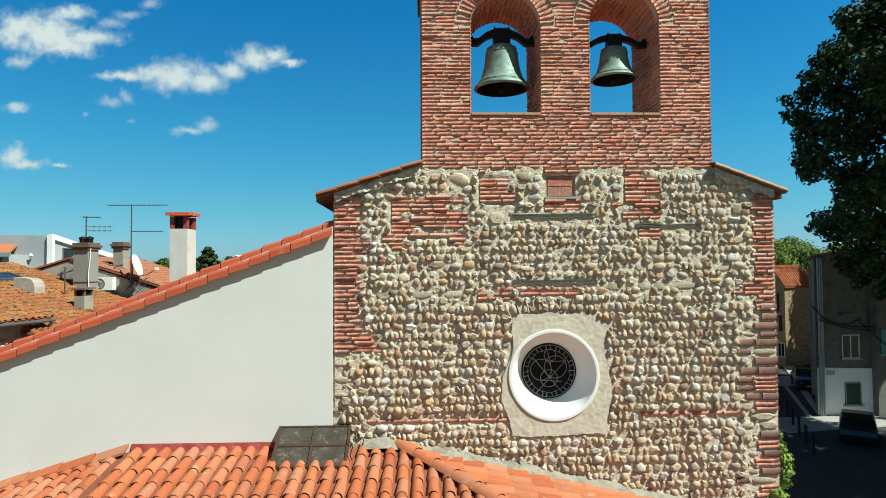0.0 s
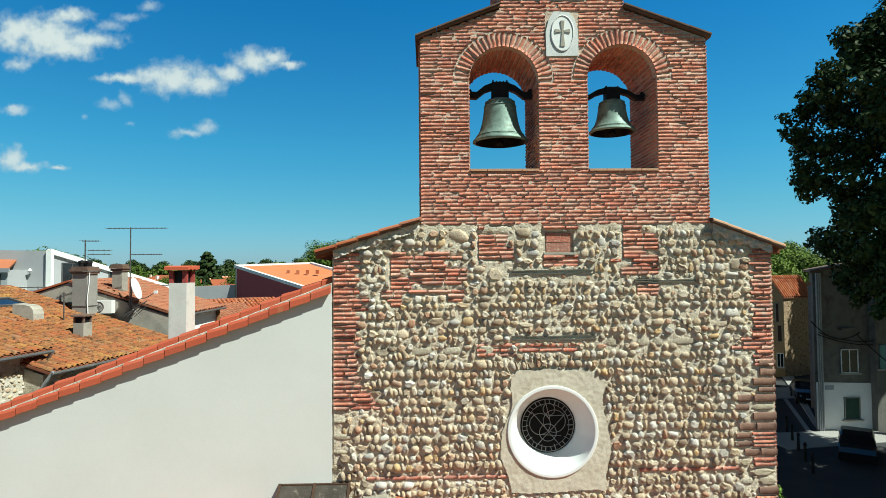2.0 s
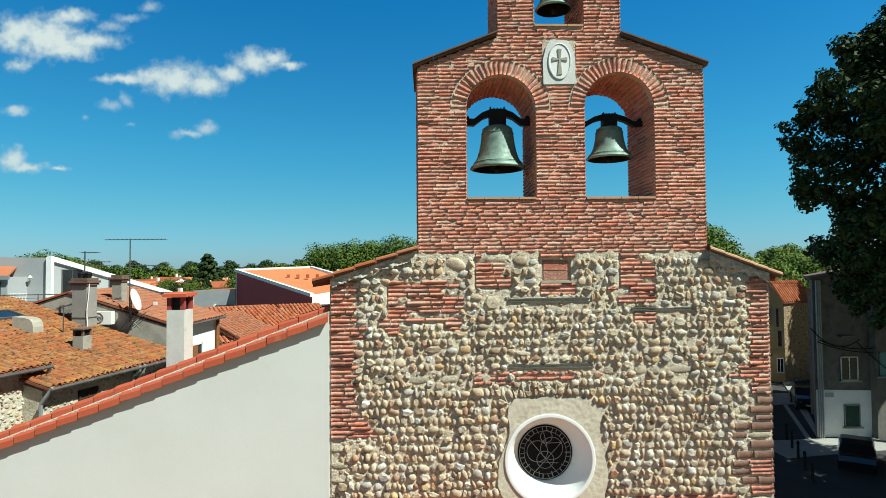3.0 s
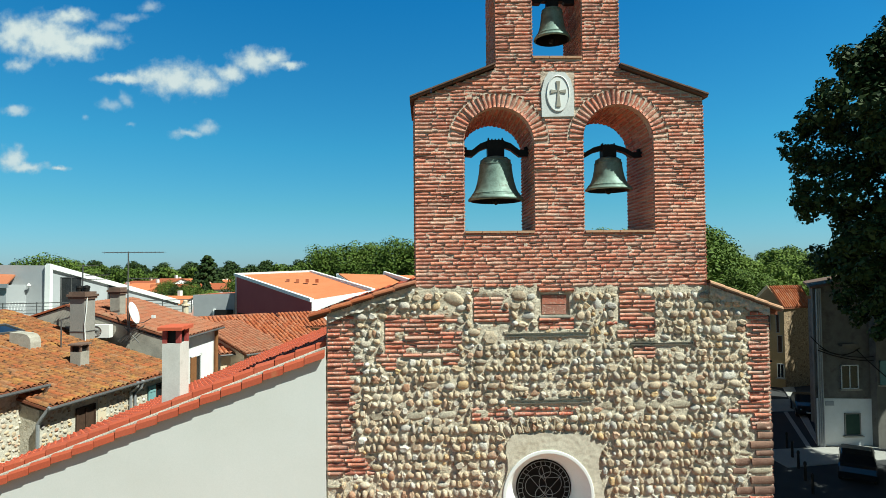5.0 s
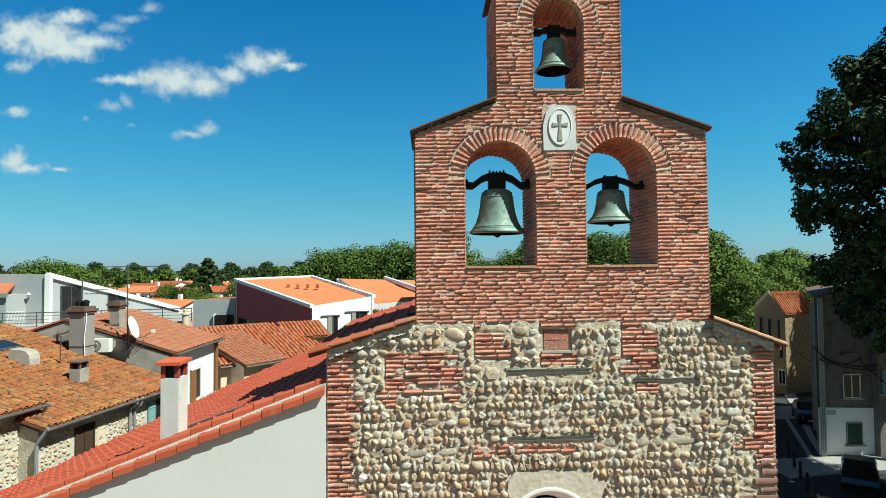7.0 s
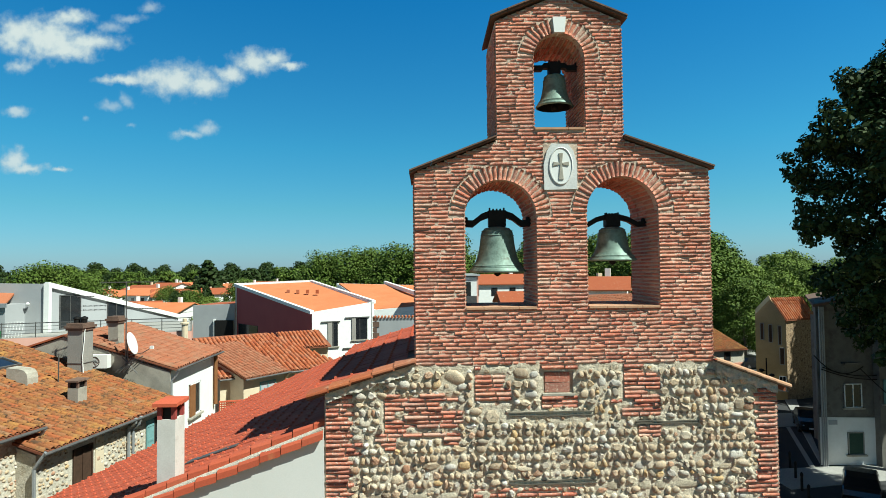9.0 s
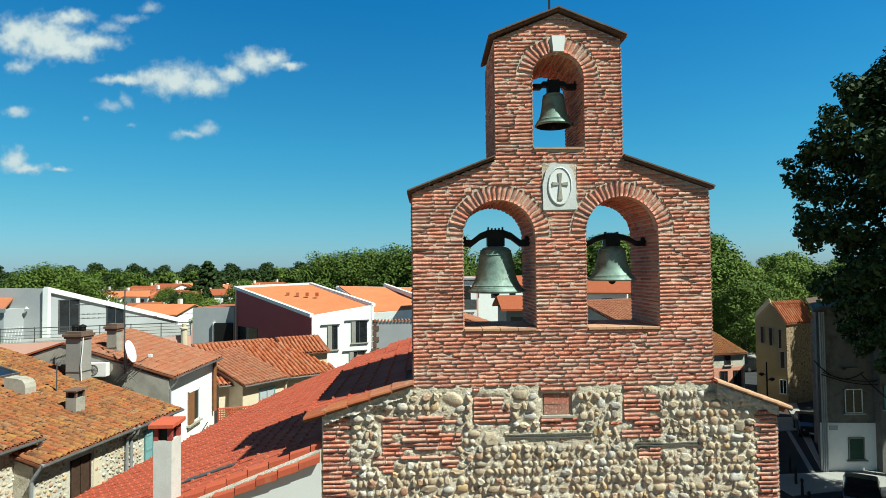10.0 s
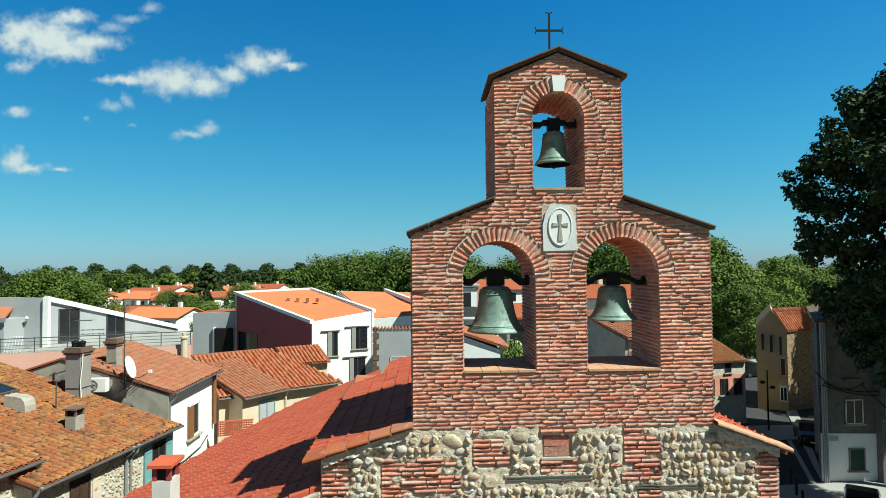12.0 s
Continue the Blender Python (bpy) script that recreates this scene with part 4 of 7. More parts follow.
SL = 0.381
AZ0 = 11.25
annex = thing("annex", "white rendered annex with red tile lean-to roof", "building")
bm = plate(BM(), [(-9.5, GZ), (0.0, GZ), (0.0, AZ0 - 0.03), (-9.5, AZ0 - 0.03 - 9.5 * SL)], [], -0.01, 0.28)
part("front_wall", bm, M_WHITEWALL, annex, "smooth white rendered wall")
edge = [(-6.6, 0.0), (0.0, 0.0), (0.0, 10.6), (-2.6, 10.6), (-4.3, 8.9), (-5.1, 7.3), (-6.3, 5.4), (-6.6, 5.0)]
az = lambda x: AZ0 + SL * x
roof = part("roof_deck", slab(BM(), [(x, y, az(x)) for x, y in edge], (0, 0, -0.12)), M_REDTILE, annex)
roof2 = part("front_roof_deck", slab(BM(), [(x, y, az(x)) for x, y in ((-9.5, 0.0), (-6.6, 0.0), (-6.6, 5.0), (-9.5, 1.0))], (0, 0, -0.12)), M_UNDER, annex)
sl = math.hypot(1, SL)


def in_edge(s, q):
    """s along y, q up the slope from x = -9.5"""
    x, y = -9.5 + q / sl, s
    if x > -0.15 or y < 0.12:
        return False
    lim = np.interp(x, [-9.5, -6.6, -6.3, -5.1, -4.3, -2.6, 0.0], [1.0, 5.0, 5.4, 7.3, 8.9, 10.6, 10.6])
    return y < lim - 0.1


roof_pieces(annex, FLATM, (-9.5, 10.7, az(-9.5) + 0.02), (0, -1, 0), (1, 0, SL), 0.225, 0.33, 48, 35, M_REDTILE, M_REDTILEW,
            lambda s, q: in_edge(10.7 - s, q), 300, "roof_tile", 0.004, 0.22, lambda p: p.y < 4.5 and p.x > -5.0)
# verge: two rows of rounded tiles on the wall's top
n = 32
for i in range(n):
    L = 9.5 / n
    x = -9.5 + i * L
    for row, (y0, h0) in enumerate(((-0.075, 0.0), (0.075, 0.07))):
        bm = BM()
        prof = [(-0.02, -0.085), (-0.018, 0.0), (0.0, 0.03), (0.03, 0.04), (0.16, 0.03)] if row == 0 else [(-0.01, -0.05), (-0.005, 0.055), (0.02, 0.085), (0.1, 0.095), (0.2, 0.07)]
        rows = []
        up = 0.022 + rng.uniform(-0.008, 0.008)
        for g, lift in ((0, up), (1, 0.0)):
            xx = x + (row * 0.13) + 0.006 + g * (L - 0.012)
            rows.append([bm.verts.new((xx, y0 + y, az(xx) + h0 + h + lift)) for y, h in prof])
        for k in range(len(prof) - 1):
            bm.faces.new((rows[0][k], rows[0][k + 1], rows[1][k + 1], rows[1][k]))
        bm.faces.new(rows[0][::-1])
        bm.faces.new(rows[1])
        part("verge_tile", bm, M_REDTILE, annex, smooth=False)
bm = slab(BM(), [(-9.5, -0.055, az(-9.5) + 0.058), (0.0, -0.055, az(0) + 0.058), (0.0, 0.09, az(0) + 0.075), (-9.5, 0.09, az(-9.5) + 0.075)], (0, 0, -0.1))
part("verge_mortar", bm, M_CEMENTP, annex, "pale mortar bedding between the verge tiles")
part("lead_strip", slab(BM(), [(-2.66, 1.72, az(-2.66) + 0.05), (-1.74, 1.52, az(-1.74) + 0.05), (-1.72, 1.64, az(-1.72) + 0.05), (-2.62, 1.9, az(-2.62) + 0.05)], (0, 0, -0.02)), M_DARKZINC, annex, "dark lead strip")
# nave roof left and right of the gable
for s, xa, za, xb, zb in ((1, -0.25, 11.74, 1.55, 12.31), (-1, 6.72, 11.77, 5.25, 12.31)):
    deck = part("nave_roof_deck", slab(BM(), [(xa, 0.05, za), (xb, 0.05, zb), (xb, 5.6, zb), (xa, 5.6, za)] if s > 0 else [(xb, 0.05, zb), (xa, 0.05, za), (xa, 5.6, za), (xb, 5.6, zb)], (0, 0, -0.07)), M_UNDER, church)
    d = Vector((xb - xa, 0, zb - za)).normalized()
    if s > 0:
        roof_pieces(church, FLATM, (xa, 5.6, za + 0.02), (0, -1, 0), d, 0.225, 0.33, 24, 6, M_REDTILE, M_REDTILEW, lambda a, b: not (a > 4.4 and b > 1.45), 150, "roof_tile", 0.004, 0.22, lambda p: p.x < 1.3, 3)
    else:
        roof_pieces(church, FLATM, (xa, 0.1, za + 0.02), (0, 1, 0), d, 0.225, 0.33, 24, 5, M_REDTILE, M_REDTILEW, lambda a, b: not (a < 1.2 and b > 1.1), 0, "roof_tile", 0.004, 0.22, None, 4)


part("nave_flat", slab(BM(), [(1.5, 1.18, 12.3), (5.3, 1.18, 12.3), (5.3, 5.6, 12.2), (1.5, 5.6, 12.2)], (0, 0, -0.1)), M_REDTILE, church)


# ---- bells ----
def bell(cx, z0, r, h, arm, label, curved, depth):
    """A bronze bell with its iron headstock, hung in an opening."""
    b = thing("bell", label, "bell", (cx, depth, z0), group="bells of the gable")
    prof = [(r * 0.90, 0.0), (r, 0.012), (r * 0.985, 0.05 * h), (r * 0.86, 0.13 * h), (r * 0.745, 0.26 * h), (r * 0.665, 0.42 * h), (r * 0.61, 0.6 * h), (r * 0.575, 0.78 * h), (r * 0.54, 0.88 * h), (r * 0.44, 0.955 * h), (r * 0.25, 0.985 * h), (0.01, h)]
    body = part("bell_body", lathe(BM(), prof, seg=40), M_BRONZE, b, "green-patinated bronze", smooth=True)
    # inner face coloured black for the shade in the hollow, not real iron
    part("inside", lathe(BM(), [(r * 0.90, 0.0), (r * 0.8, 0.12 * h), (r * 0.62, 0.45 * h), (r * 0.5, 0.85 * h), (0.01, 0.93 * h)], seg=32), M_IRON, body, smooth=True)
    for zz, rr in ((0.115, 0.885), (0.15, 0.85), (0.80, 0.578), (0.9, 0.535)):
        tube_pts = [(r * rr * math.cos(2 * math.pi * k / 32), r * rr * math.sin(2 * math.pi * k / 32), zz * h) for k in range(32)]
        part("moulding", tube(BM(), tube_pts, 0.006, 5, True), M_BRONZE, body, smooth=True)
    part("clapper", lathe(BM(), [(0.01, -0.055), (0.05, -0.03), (0.055, 0.01), (0.02, 0.06), (0.015, 0.5 * h), (0.005, 0.6 * h)], seg=12), M_IRON, b, smooth=True)
    bm = BM()
    if curved:
        pts = [(-arm, 0.07 * h), (-arm * 0.7, 0.055 * h), (-arm * 0.45, 0.2 * h), (-arm * 0.2, 0.27 * h), (arm * 0.2, 0.27 * h), (arm * 0.45, 0.2 * h), (arm * 0.7, 0.055 * h), (arm, 0.07 * h)]
    else:
        pts = [(-arm, 0.17 * h), (-arm * 0.5, 0.17 * h), (-arm * 0.42, 0.24 * h), (arm * 0.42, 0.24 * h), (arm * 0.5, 0.17 * h), (arm, 0.17 * h)]
    t = 0.15 * h
    top = [(x, -0.05, h + z + t / 2) for x, z in pts] + [(x, -0.05, h + z - t / 2) for x, z in reversed(pts)]
    slab(bm, top, (0, 0.1, 0))
    stock = part("headstock", bm, M_IRON, b, "black iron headstock")
    bm = box(BM(), -0.12 * r / 0.4, 0.12 * r / 0.4, -0.08, 0.08, h * 0.99, h * 1.34)
    part("crown_block", bm, M_IRON, stock)
    for k in range(5):
        x = (-0.1 + 0.05 * k) * r / 0.4
        part("bolt", box(BM(), x - 0.01, x + 0.01, -0.04, 0.04, h * 1.34, h * (1.40 if k in (0, 4) else 1.38)), M_IRON, stock)
    for s in (-1, 1):
        part("bearing", lathe(BM(), [(0.03, -0.03), (0.035, 0), (0.03, 0.06), (0.01, 0.07)], (s * arm * 0.9, 0, h * (1.11 if curved else 1.22)), 10), M_IRON, stock)
    return b


bell(2.565, 13.48, 0.437, 0.71, 0.53, "large green bronze bell on a curved black headstock", True, 0.5)
bell(4.352, 13.64, 0.366, 0.535, 0.54, "smaller green bronze bell on a curved black headstock", True, 0.52)
bell(3.47, 16.0, 0.29, 0.52, 0.39, "small green bronze bell in the upper opening", False, 0.42)

# ---- front lean-to roof under the wall ----
lean = thing("lean_to_roof", "orange barrel tile hipped roof below the white wall", "roof")
PZ, PS, PR, PL = 8.10, 0.20, 0.222, 0.27
YF = -3.4
zf = lambda x, y: PZ + PS * y + (PL * (x + 2.86) if x < -2.86 else 0)
hipx = lambda y: 0.97 - y * PS / PR
part("front_deck", slab(BM(), [(-2.86, 0.0, zf(-2.86, 0)), (0.97, 0.0, zf(0, 0)), (hipx(YF), YF, zf(0, YF)), (-2.86, YF, zf(0, YF))], (0, 0, -0.08)), M_UNDER, lean)
part("left_deck", slab(BM(), [(-8.0, 0.0, zf(-8, 0)), (-2.86, 0.0, zf(-2.86, 0)), (-2.86, YF, zf(-2.86, YF)), (-8.0, YF, zf(-8, YF))], (0, 0, -0.08)), M_UNDER, lean)
part("side_deck", slab(BM(), [(0.97, 0.0, PZ), (6.5, 0.0, PZ - PR * 5.53), (6.5, YF, PZ - PR * 5.53), (hipx(YF), YF, zf(0, YF))], (0, 0, -0.08)), M_UNDER, lean)
part("lean_wall", box(BM(), -7.8, 6.3, YF + 0.3, -0.02, GZ, 6.2), M_CREAM, lean)
TW = 0.2
sy = math.hypot(1, PS)
nv = int(-YF * sy / (0.36 * 0.88)) + 1
roof_pieces(lean, TILEM, (-2.86, YF, zf(-2.86, YF)), (1, 0, 0), (0, 1, PS), TW, 0.36, 38, nv, M_TILE, M_TILEW,
            lambda a, b: -2.86 + a < hipx(YF + b / sy) - 0.1 and b < -YF * sy - 0.1 and not (-0.75 < -2.86 + a < 0.28 and YF + b / sy > -0.5), 300, "tile", 0.008, 0.2, lambda p: p.y > -2.4, 11)
roof_pieces(lean, TILEM, (-8.0, YF, zf(-8.0, YF)), (1, 0, PL), (0, 1, PS), TW, 0.36, 26, nv, M_TILE, M_TILEW, lambda a, b: b < -YF * sy - 0.15, 60, "tile", 0.008, 0.2, lambda p: p.y > -1.6, 12)
ncol = 13
roof_pieces(lean, TILEM, (6.5, YF, PZ - PR * 5.53), (0, 1, 0), (-1, 0, PR), 0.262, 0.36, ncol, 18, M_TILE, M_TILEW,
            lambda a, b: 6.5 - b / math.hypot(1, PR) - 0.3 > hipx(YF + a), 120, "tile", 0.008, 0.16, lambda p: p.y > -1.8, 13)
# hip tiles, top cement fillet, loose verge tiles along the wall
h0, h1 = Vector((0.97, -0.02, PZ + 0.06)), Vector((hipx(YF), YF, zf(0, YF) + 0.06))
d = (h0 - h1)
n = int(d.length / 0.36)
hd = d.normalized()
hu = hd.cross(Vector((0, 0, 1))).normalized()
for i in range(n):
    m = Matrix((hu, hd, hu.cross(hd))).transposed().to_4x4()
    m.translation = h1 + hd * (i * d.length / n)
    me = TILEM[0].copy()
    ob = new("hip_tile", me)
    ob.parent, ob.matrix_local = lean, m @ pose(0, 0, 0, -3, 0, 0) @ Matrix.Diagonal((0.24, 0.43, 0.22, 1))
    finish(ob, M_TILE, True)
bm = BM()
n = 18
top = [(0.45 + 5.9 * i / n, -0.005, (PZ if 0.45 + 5.9 * i / n < 0.97 else PZ - PR * (0.45 + 5.9 * i / n - 0.97)) + 0.13 + 0.02 * math.sin(i * 1.9)) for i in range(n + 1)]
low = [(x, -0.17 - 0.03 * math.sin(i * 2.3), z - 0.11) for i, (x, y, z) in enumerate(top)]
va, vb = [bm.verts.new(p) for p in top], [bm.verts.new(p) for p in low]
for i in range(n):
    bm.faces.new((va[i], va[i + 1], vb[i + 1], vb[i]))
part("cement_fillet", bm, M_CEMENTD, lean, "rough grey cement fillet")
bm = BM()
for i in range(12):
    x0, x1 = -2.86 + i * 0.18, -2.86 + (i + 1) * 0.18
    slab(bm, [(x0, -0.02 - 0.01 * (i % 2), 8.2), (x1, -0.02 - 0.01 * ((i + 1) % 2), 8.2), (x1, -0.07, 8.02), (x0, -0.07, 8.02)], (0, 0.012, 0))
part("flashing", bm, M_FLASH, lean, "red painted metal flashing")
LF = 8.2 - zf(-2.86, 0)
for i in range(11):
    x0 = -2.9 - i * 0.46
    bm = slab(BM(), [(x0 - 0.45, -0.015, zf(x0 - 0.45, 0) + LF + 0.0), (x0, -0.015, zf(x0, 0) + LF + 0.02), (x0 + 0.01, -0.19, zf(x0, 0) + LF - 0.05), (x0 - 0.44, -0.19, zf(x0 - 0.45, 0) + LF - 0.07)], (0, 0, -0.035))
    part("edge_tile", bm, M_TILE, lean)

# roof hatch
hatch = thing("roof_hatch", "dark weathered glazed roof hatch against the white wall", "skylight")
part("upstand", slab(BM(), [(-0.74, -0.02, 8.36), (0.25, -0.02, 8.36), (0.24, -0.52, 8.0), (-0.75, -0.52, 8.0)], (0, 0, -0.25)), M_SLATE, hatch)
for i in range(2):
    for j in range(2):
        x0, x1 = -0.74 + i * 0.5, -0.74 + (i + 1) * 0.5 - 0.01
        y0, y1 = -0.02 - j * 0.26, -0.02 - (j + 1) * 0.26 + 0.01
        zz = lambda y: 8.4 + (y + 0.02) * 0.72
        part("pane", slab(BM(), [(x0, y0, zz(y0)), (x1, y0, zz(y0)), (x1, y1, zz(y1)), (x0, y1, zz(y1))], (0, 0, -0.015)), mat("dusty_dark_glass", [(0.045, 0.038, 0.03), (0.075, 0.062, 0.05)], 5, 40, 0.6, 0.3, stains=[(9, 0.56, 0.72, (0.2, 0.17, 0.14)), (25, 0.64, 0.74, (0.3, 0.27, 0.23))]) if i + j == 0 else bpy.data.materials["dusty_dark_glass"], hatch)
bm = BM()
for i in range(3):
    x = -0.745 + i * 0.498
    slab(bm, [(x - 0.018, 0.0, 8.435), (x + 0.018, 0.0, 8.435), (x + 0.018, -0.56, 8.04), (x - 0.018, -0.56, 8.04)], (0, 0, -0.03))
for yv in (-0.01, -0.28, -0.55):
    zc = 8.43 + yv * 0.72
    slab(bm, [(-0.76, yv + 0.015, zc + 0.012), (0.265, yv + 0.015, zc + 0.012), (0.265, yv - 0.015, zc - 0.008), (-0.76, yv - 0.015, zc - 0.008)], (0, 0, -0.025))
part("hatch_frame", bm, M_DARKWOOD, hatch)
part("cable", tube(BM(), [(0.27, -0.3, 8.3), (0.33, -0.35, 8.22), (0.3, -0.42, 8.12), (0.34, -0.5, 8.08)], 0.008, 5), M_IRON, hatch)


# ---- chimneys ----
def chimney(x, y, z0, z1, w, d, label, material, cap, pots=0, rz=0.0):
    """A rendered stack with corner blocks and a tile cap over an open throat, or a brick crown."""
    c = thing("chimney", label, "chimney", (x, y, z0), rz)
    h = z1 - z0
    part("shaft", box(BM(), -w / 2, w / 2, -d / 2, d / 2, -0.5, h - (0.06 if cap == "tile" else 0)), material, c)
    if cap == "tile":
        for sx in (-1, 1):
            for sy2 in (-1, 1):
                part("corner_block", box(BM(), sx * w / 2 - (0.065 if sx > 0 else 0.0), sx * w / 2 + (0.0 if sx > 0 else 0.065), sy2 * d / 2 - (0.065 if sy2 > 0 else 0.0), sy2 * d / 2 + (0.0 if sy2 > 0 else 0.065), h - 0.06, h + 0.13), M_FLASH if material is M_PALERENDER else M_SLAB, c)
        # solid black core paints the darkness of the open throat
        part("throat", box(BM(), -w / 2 + 0.05, w / 2 - 0.05, -d / 2 + 0.05, d / 2 - 0.05, h - 0.1, h + 0.13), M_IRON, c)
        for i in range(3):
            y0 = -d / 2 - 0.06 + i * (d + 0.12) / 3
            part("cap_tile", slab(BM(), [(-w / 2 - 0.05, y0, h + 0.19), (w / 2 + 0.05, y0, h + 0.19), (w / 2 + 0.05, y0 + (d + 0.1) / 3, h + 0.19 + 0.02), (-w / 2 - 0.05, y0 + (d + 0.1) / 3, h + 0.21)], (0, 0, -0.05)), M_REDTILE if material is M_PALERENDER else M_SLAB, c)
    else:
        for k, o in enumerate((0.05, 0.09, 0.03)):
            part("crown_course", box(BM(), -w / 2 - o, w / 2 + o, -d / 2 - o, d / 2 + o, h + k * 0.09, h + k * 0.09 + 0.085), M_SLAB, c)
        for k in range(pots):
            part("pot", lathe(BM(), [(0.1, 0), (0.11, 0.12), (0.13, 0.14), (0.12, 0.2), (0.02, 0.24)], (-w / 4 + k * w / 2 if pots > 1 else 0, 0, h + 0.27), 12), M_IRON, c)
    return c


chimney(-2.46, 0.72, 10.1, 11.38, 0.27, 0.34, "pale rendered chimney with a red tile cap on the annex roof", M_PALERENDER, "tile")
big = chimney(-11.36, 13.7, 9.6, 11.43, 0.58, 0.56, "large weathered grey chimney with a dark brick crown", M_OLDGREY, "brick", 2, -8)
part("cable", tube(BM(), [(0.33, -0.2, 1.9), (0.36, -0.26, 1.5), (0.32, -0.3, 0.9), (0.36, -0.3, 0.3)], 0.018, 5), M_PLASTICW, big, "pale cable")
part("strap", box(BM(), -0.305, 0.305, -0.295, 0.295, 0.62, 0.65), M_STEEL, big)
chimney(-11.0, 15.5, 10.2, 11.53, 0.4, 0.4, "small grey chimney with a brick crown on the upper roof", M_GREYWALL, "brick", 0, -5)
short = chimney(-9.88, 11.0, 9.2, 9.9, 0.36, 0.4, "short grey chimney with a cement skirt on the old roof", M_GREYWALL, "tile", 0, -8)
bm = BM()
base_ = [bm.verts.new((0.42 * math.cos(a) * (1.5 if math.cos(a) > 0 else 1.0), 0.36 * math.sin(a), 0.05 - 0.285 * 0.42 * math.cos(a) * (1.5 if math.cos(a) > 0 else 1.0))) for a in (2 * math.pi * k / 14 for k in range(14))]
top_ = [bm.verts.new((0.2 * math.cos(2 * math.pi * k / 14), 0.21 * math.sin(2 * math.pi * k / 14), 0.17)) for k in range(14)]
for k in range(14):
    bm.faces.new((base_[k], base_[(k + 1) % 14], top_[(k + 1) % 14], top_[k]))
part("cement_skirt", bm, M_CEMENTP, short, "pale cement skirt", smooth=True)
blk = thing("roof_block", "rough rendered block on the old tiled roof", "chimney", (-11.85, 11.35, 9.7), -8)
bm = plate(BM(), [(-0.4, -0.5), (0.36, -0.5), (0.36, 0.42), (0.32, 0.58), (0.22, 0.68), (0.05, 0.72), (-0.4, 0.76)], [], -0.22, 0.22)
part("block", bm, M_CEMENT, blk)


# ---- houses ----
def window(parent, x, y, z, w, h, axis, out, frame_m, glass_m=None, shutters=None, sill=True, bars=1, label=""):
    """A window set on a wall: axis 'y' for a wall facing -y, 'x' for one facing +x; out is the way it faces."""
    m = pose(x, y, z, 0, 0, 0 if axis == "y" else 90)
    win = part("window", box(BM(), -w / 2, w / 2, -0.012, 0.03, 0, h), glass_m or M_GLASS, parent, label)
    win.matrix_local = m
    bm = BM()
    t = 0.055
    for a in ((-w / 2, -w / 2 + t, 0, h), (w / 2 - t, w / 2, 0, h), (-w / 2, w / 2, 0, t), (-w / 2, w / 2, h - t, h)):
        box(bm, a[0], a[1], -0.045, 0.02, a[2], a[3])
    for k in range(bars):
        xx = -w / 2 + w * (k + 1) / (bars + 1)
        box(bm, xx - 0.025, xx + 0.025, -0.04, 0.02, 0, h)
    part("frame", bm, frame_m, win)
    if sill:
        part("sill", box(BM(), -w / 2 - 0.12, w / 2 + 0.12, -0.14, 0.02, -0.08, 0.0), M_CEMENT, win)
    if shutters:
        for s in (-1, 1):
            bm = BM()
            x0 = s * (w / 2 + 0.02 + w / 4)
            box(bm, x0 - w / 4, x0 + w / 4, -0.06, -0.015, 0, h)
            for k in range(3):
                box(bm, x0 - w / 4 + 0.03, x0 + w / 4 - 0.03, -0.075, -0.055, h * (0.1 + 0.37 * k), h * (0.16 + 0.37 * k))
            part("shutter", bm, shutters, win)
    return win


def gutter(parent, p, q, drop, r=0.045):
    """A half-round gutter from p to q with a downpipe at q, in the parent's space."""
    bm = BM()
    tube(bm, [p, q], r, 8)
    g = part("gutter", bm, M_DARKZINC, parent, "weathered dark zinc gutter")
    if drop:
        part("downpipe", tube(BM(), [q, (q[0] - 0.05, q[1] - 0.02, q[2] - 0.15), (q[0] - 0.2, q[1] - 0.04, q[2] - 0.35), (q[0] - 0.2, q[1] - 0.04, q[2] - drop)], 0.045, 8), M_ZINC, parent)
    return g


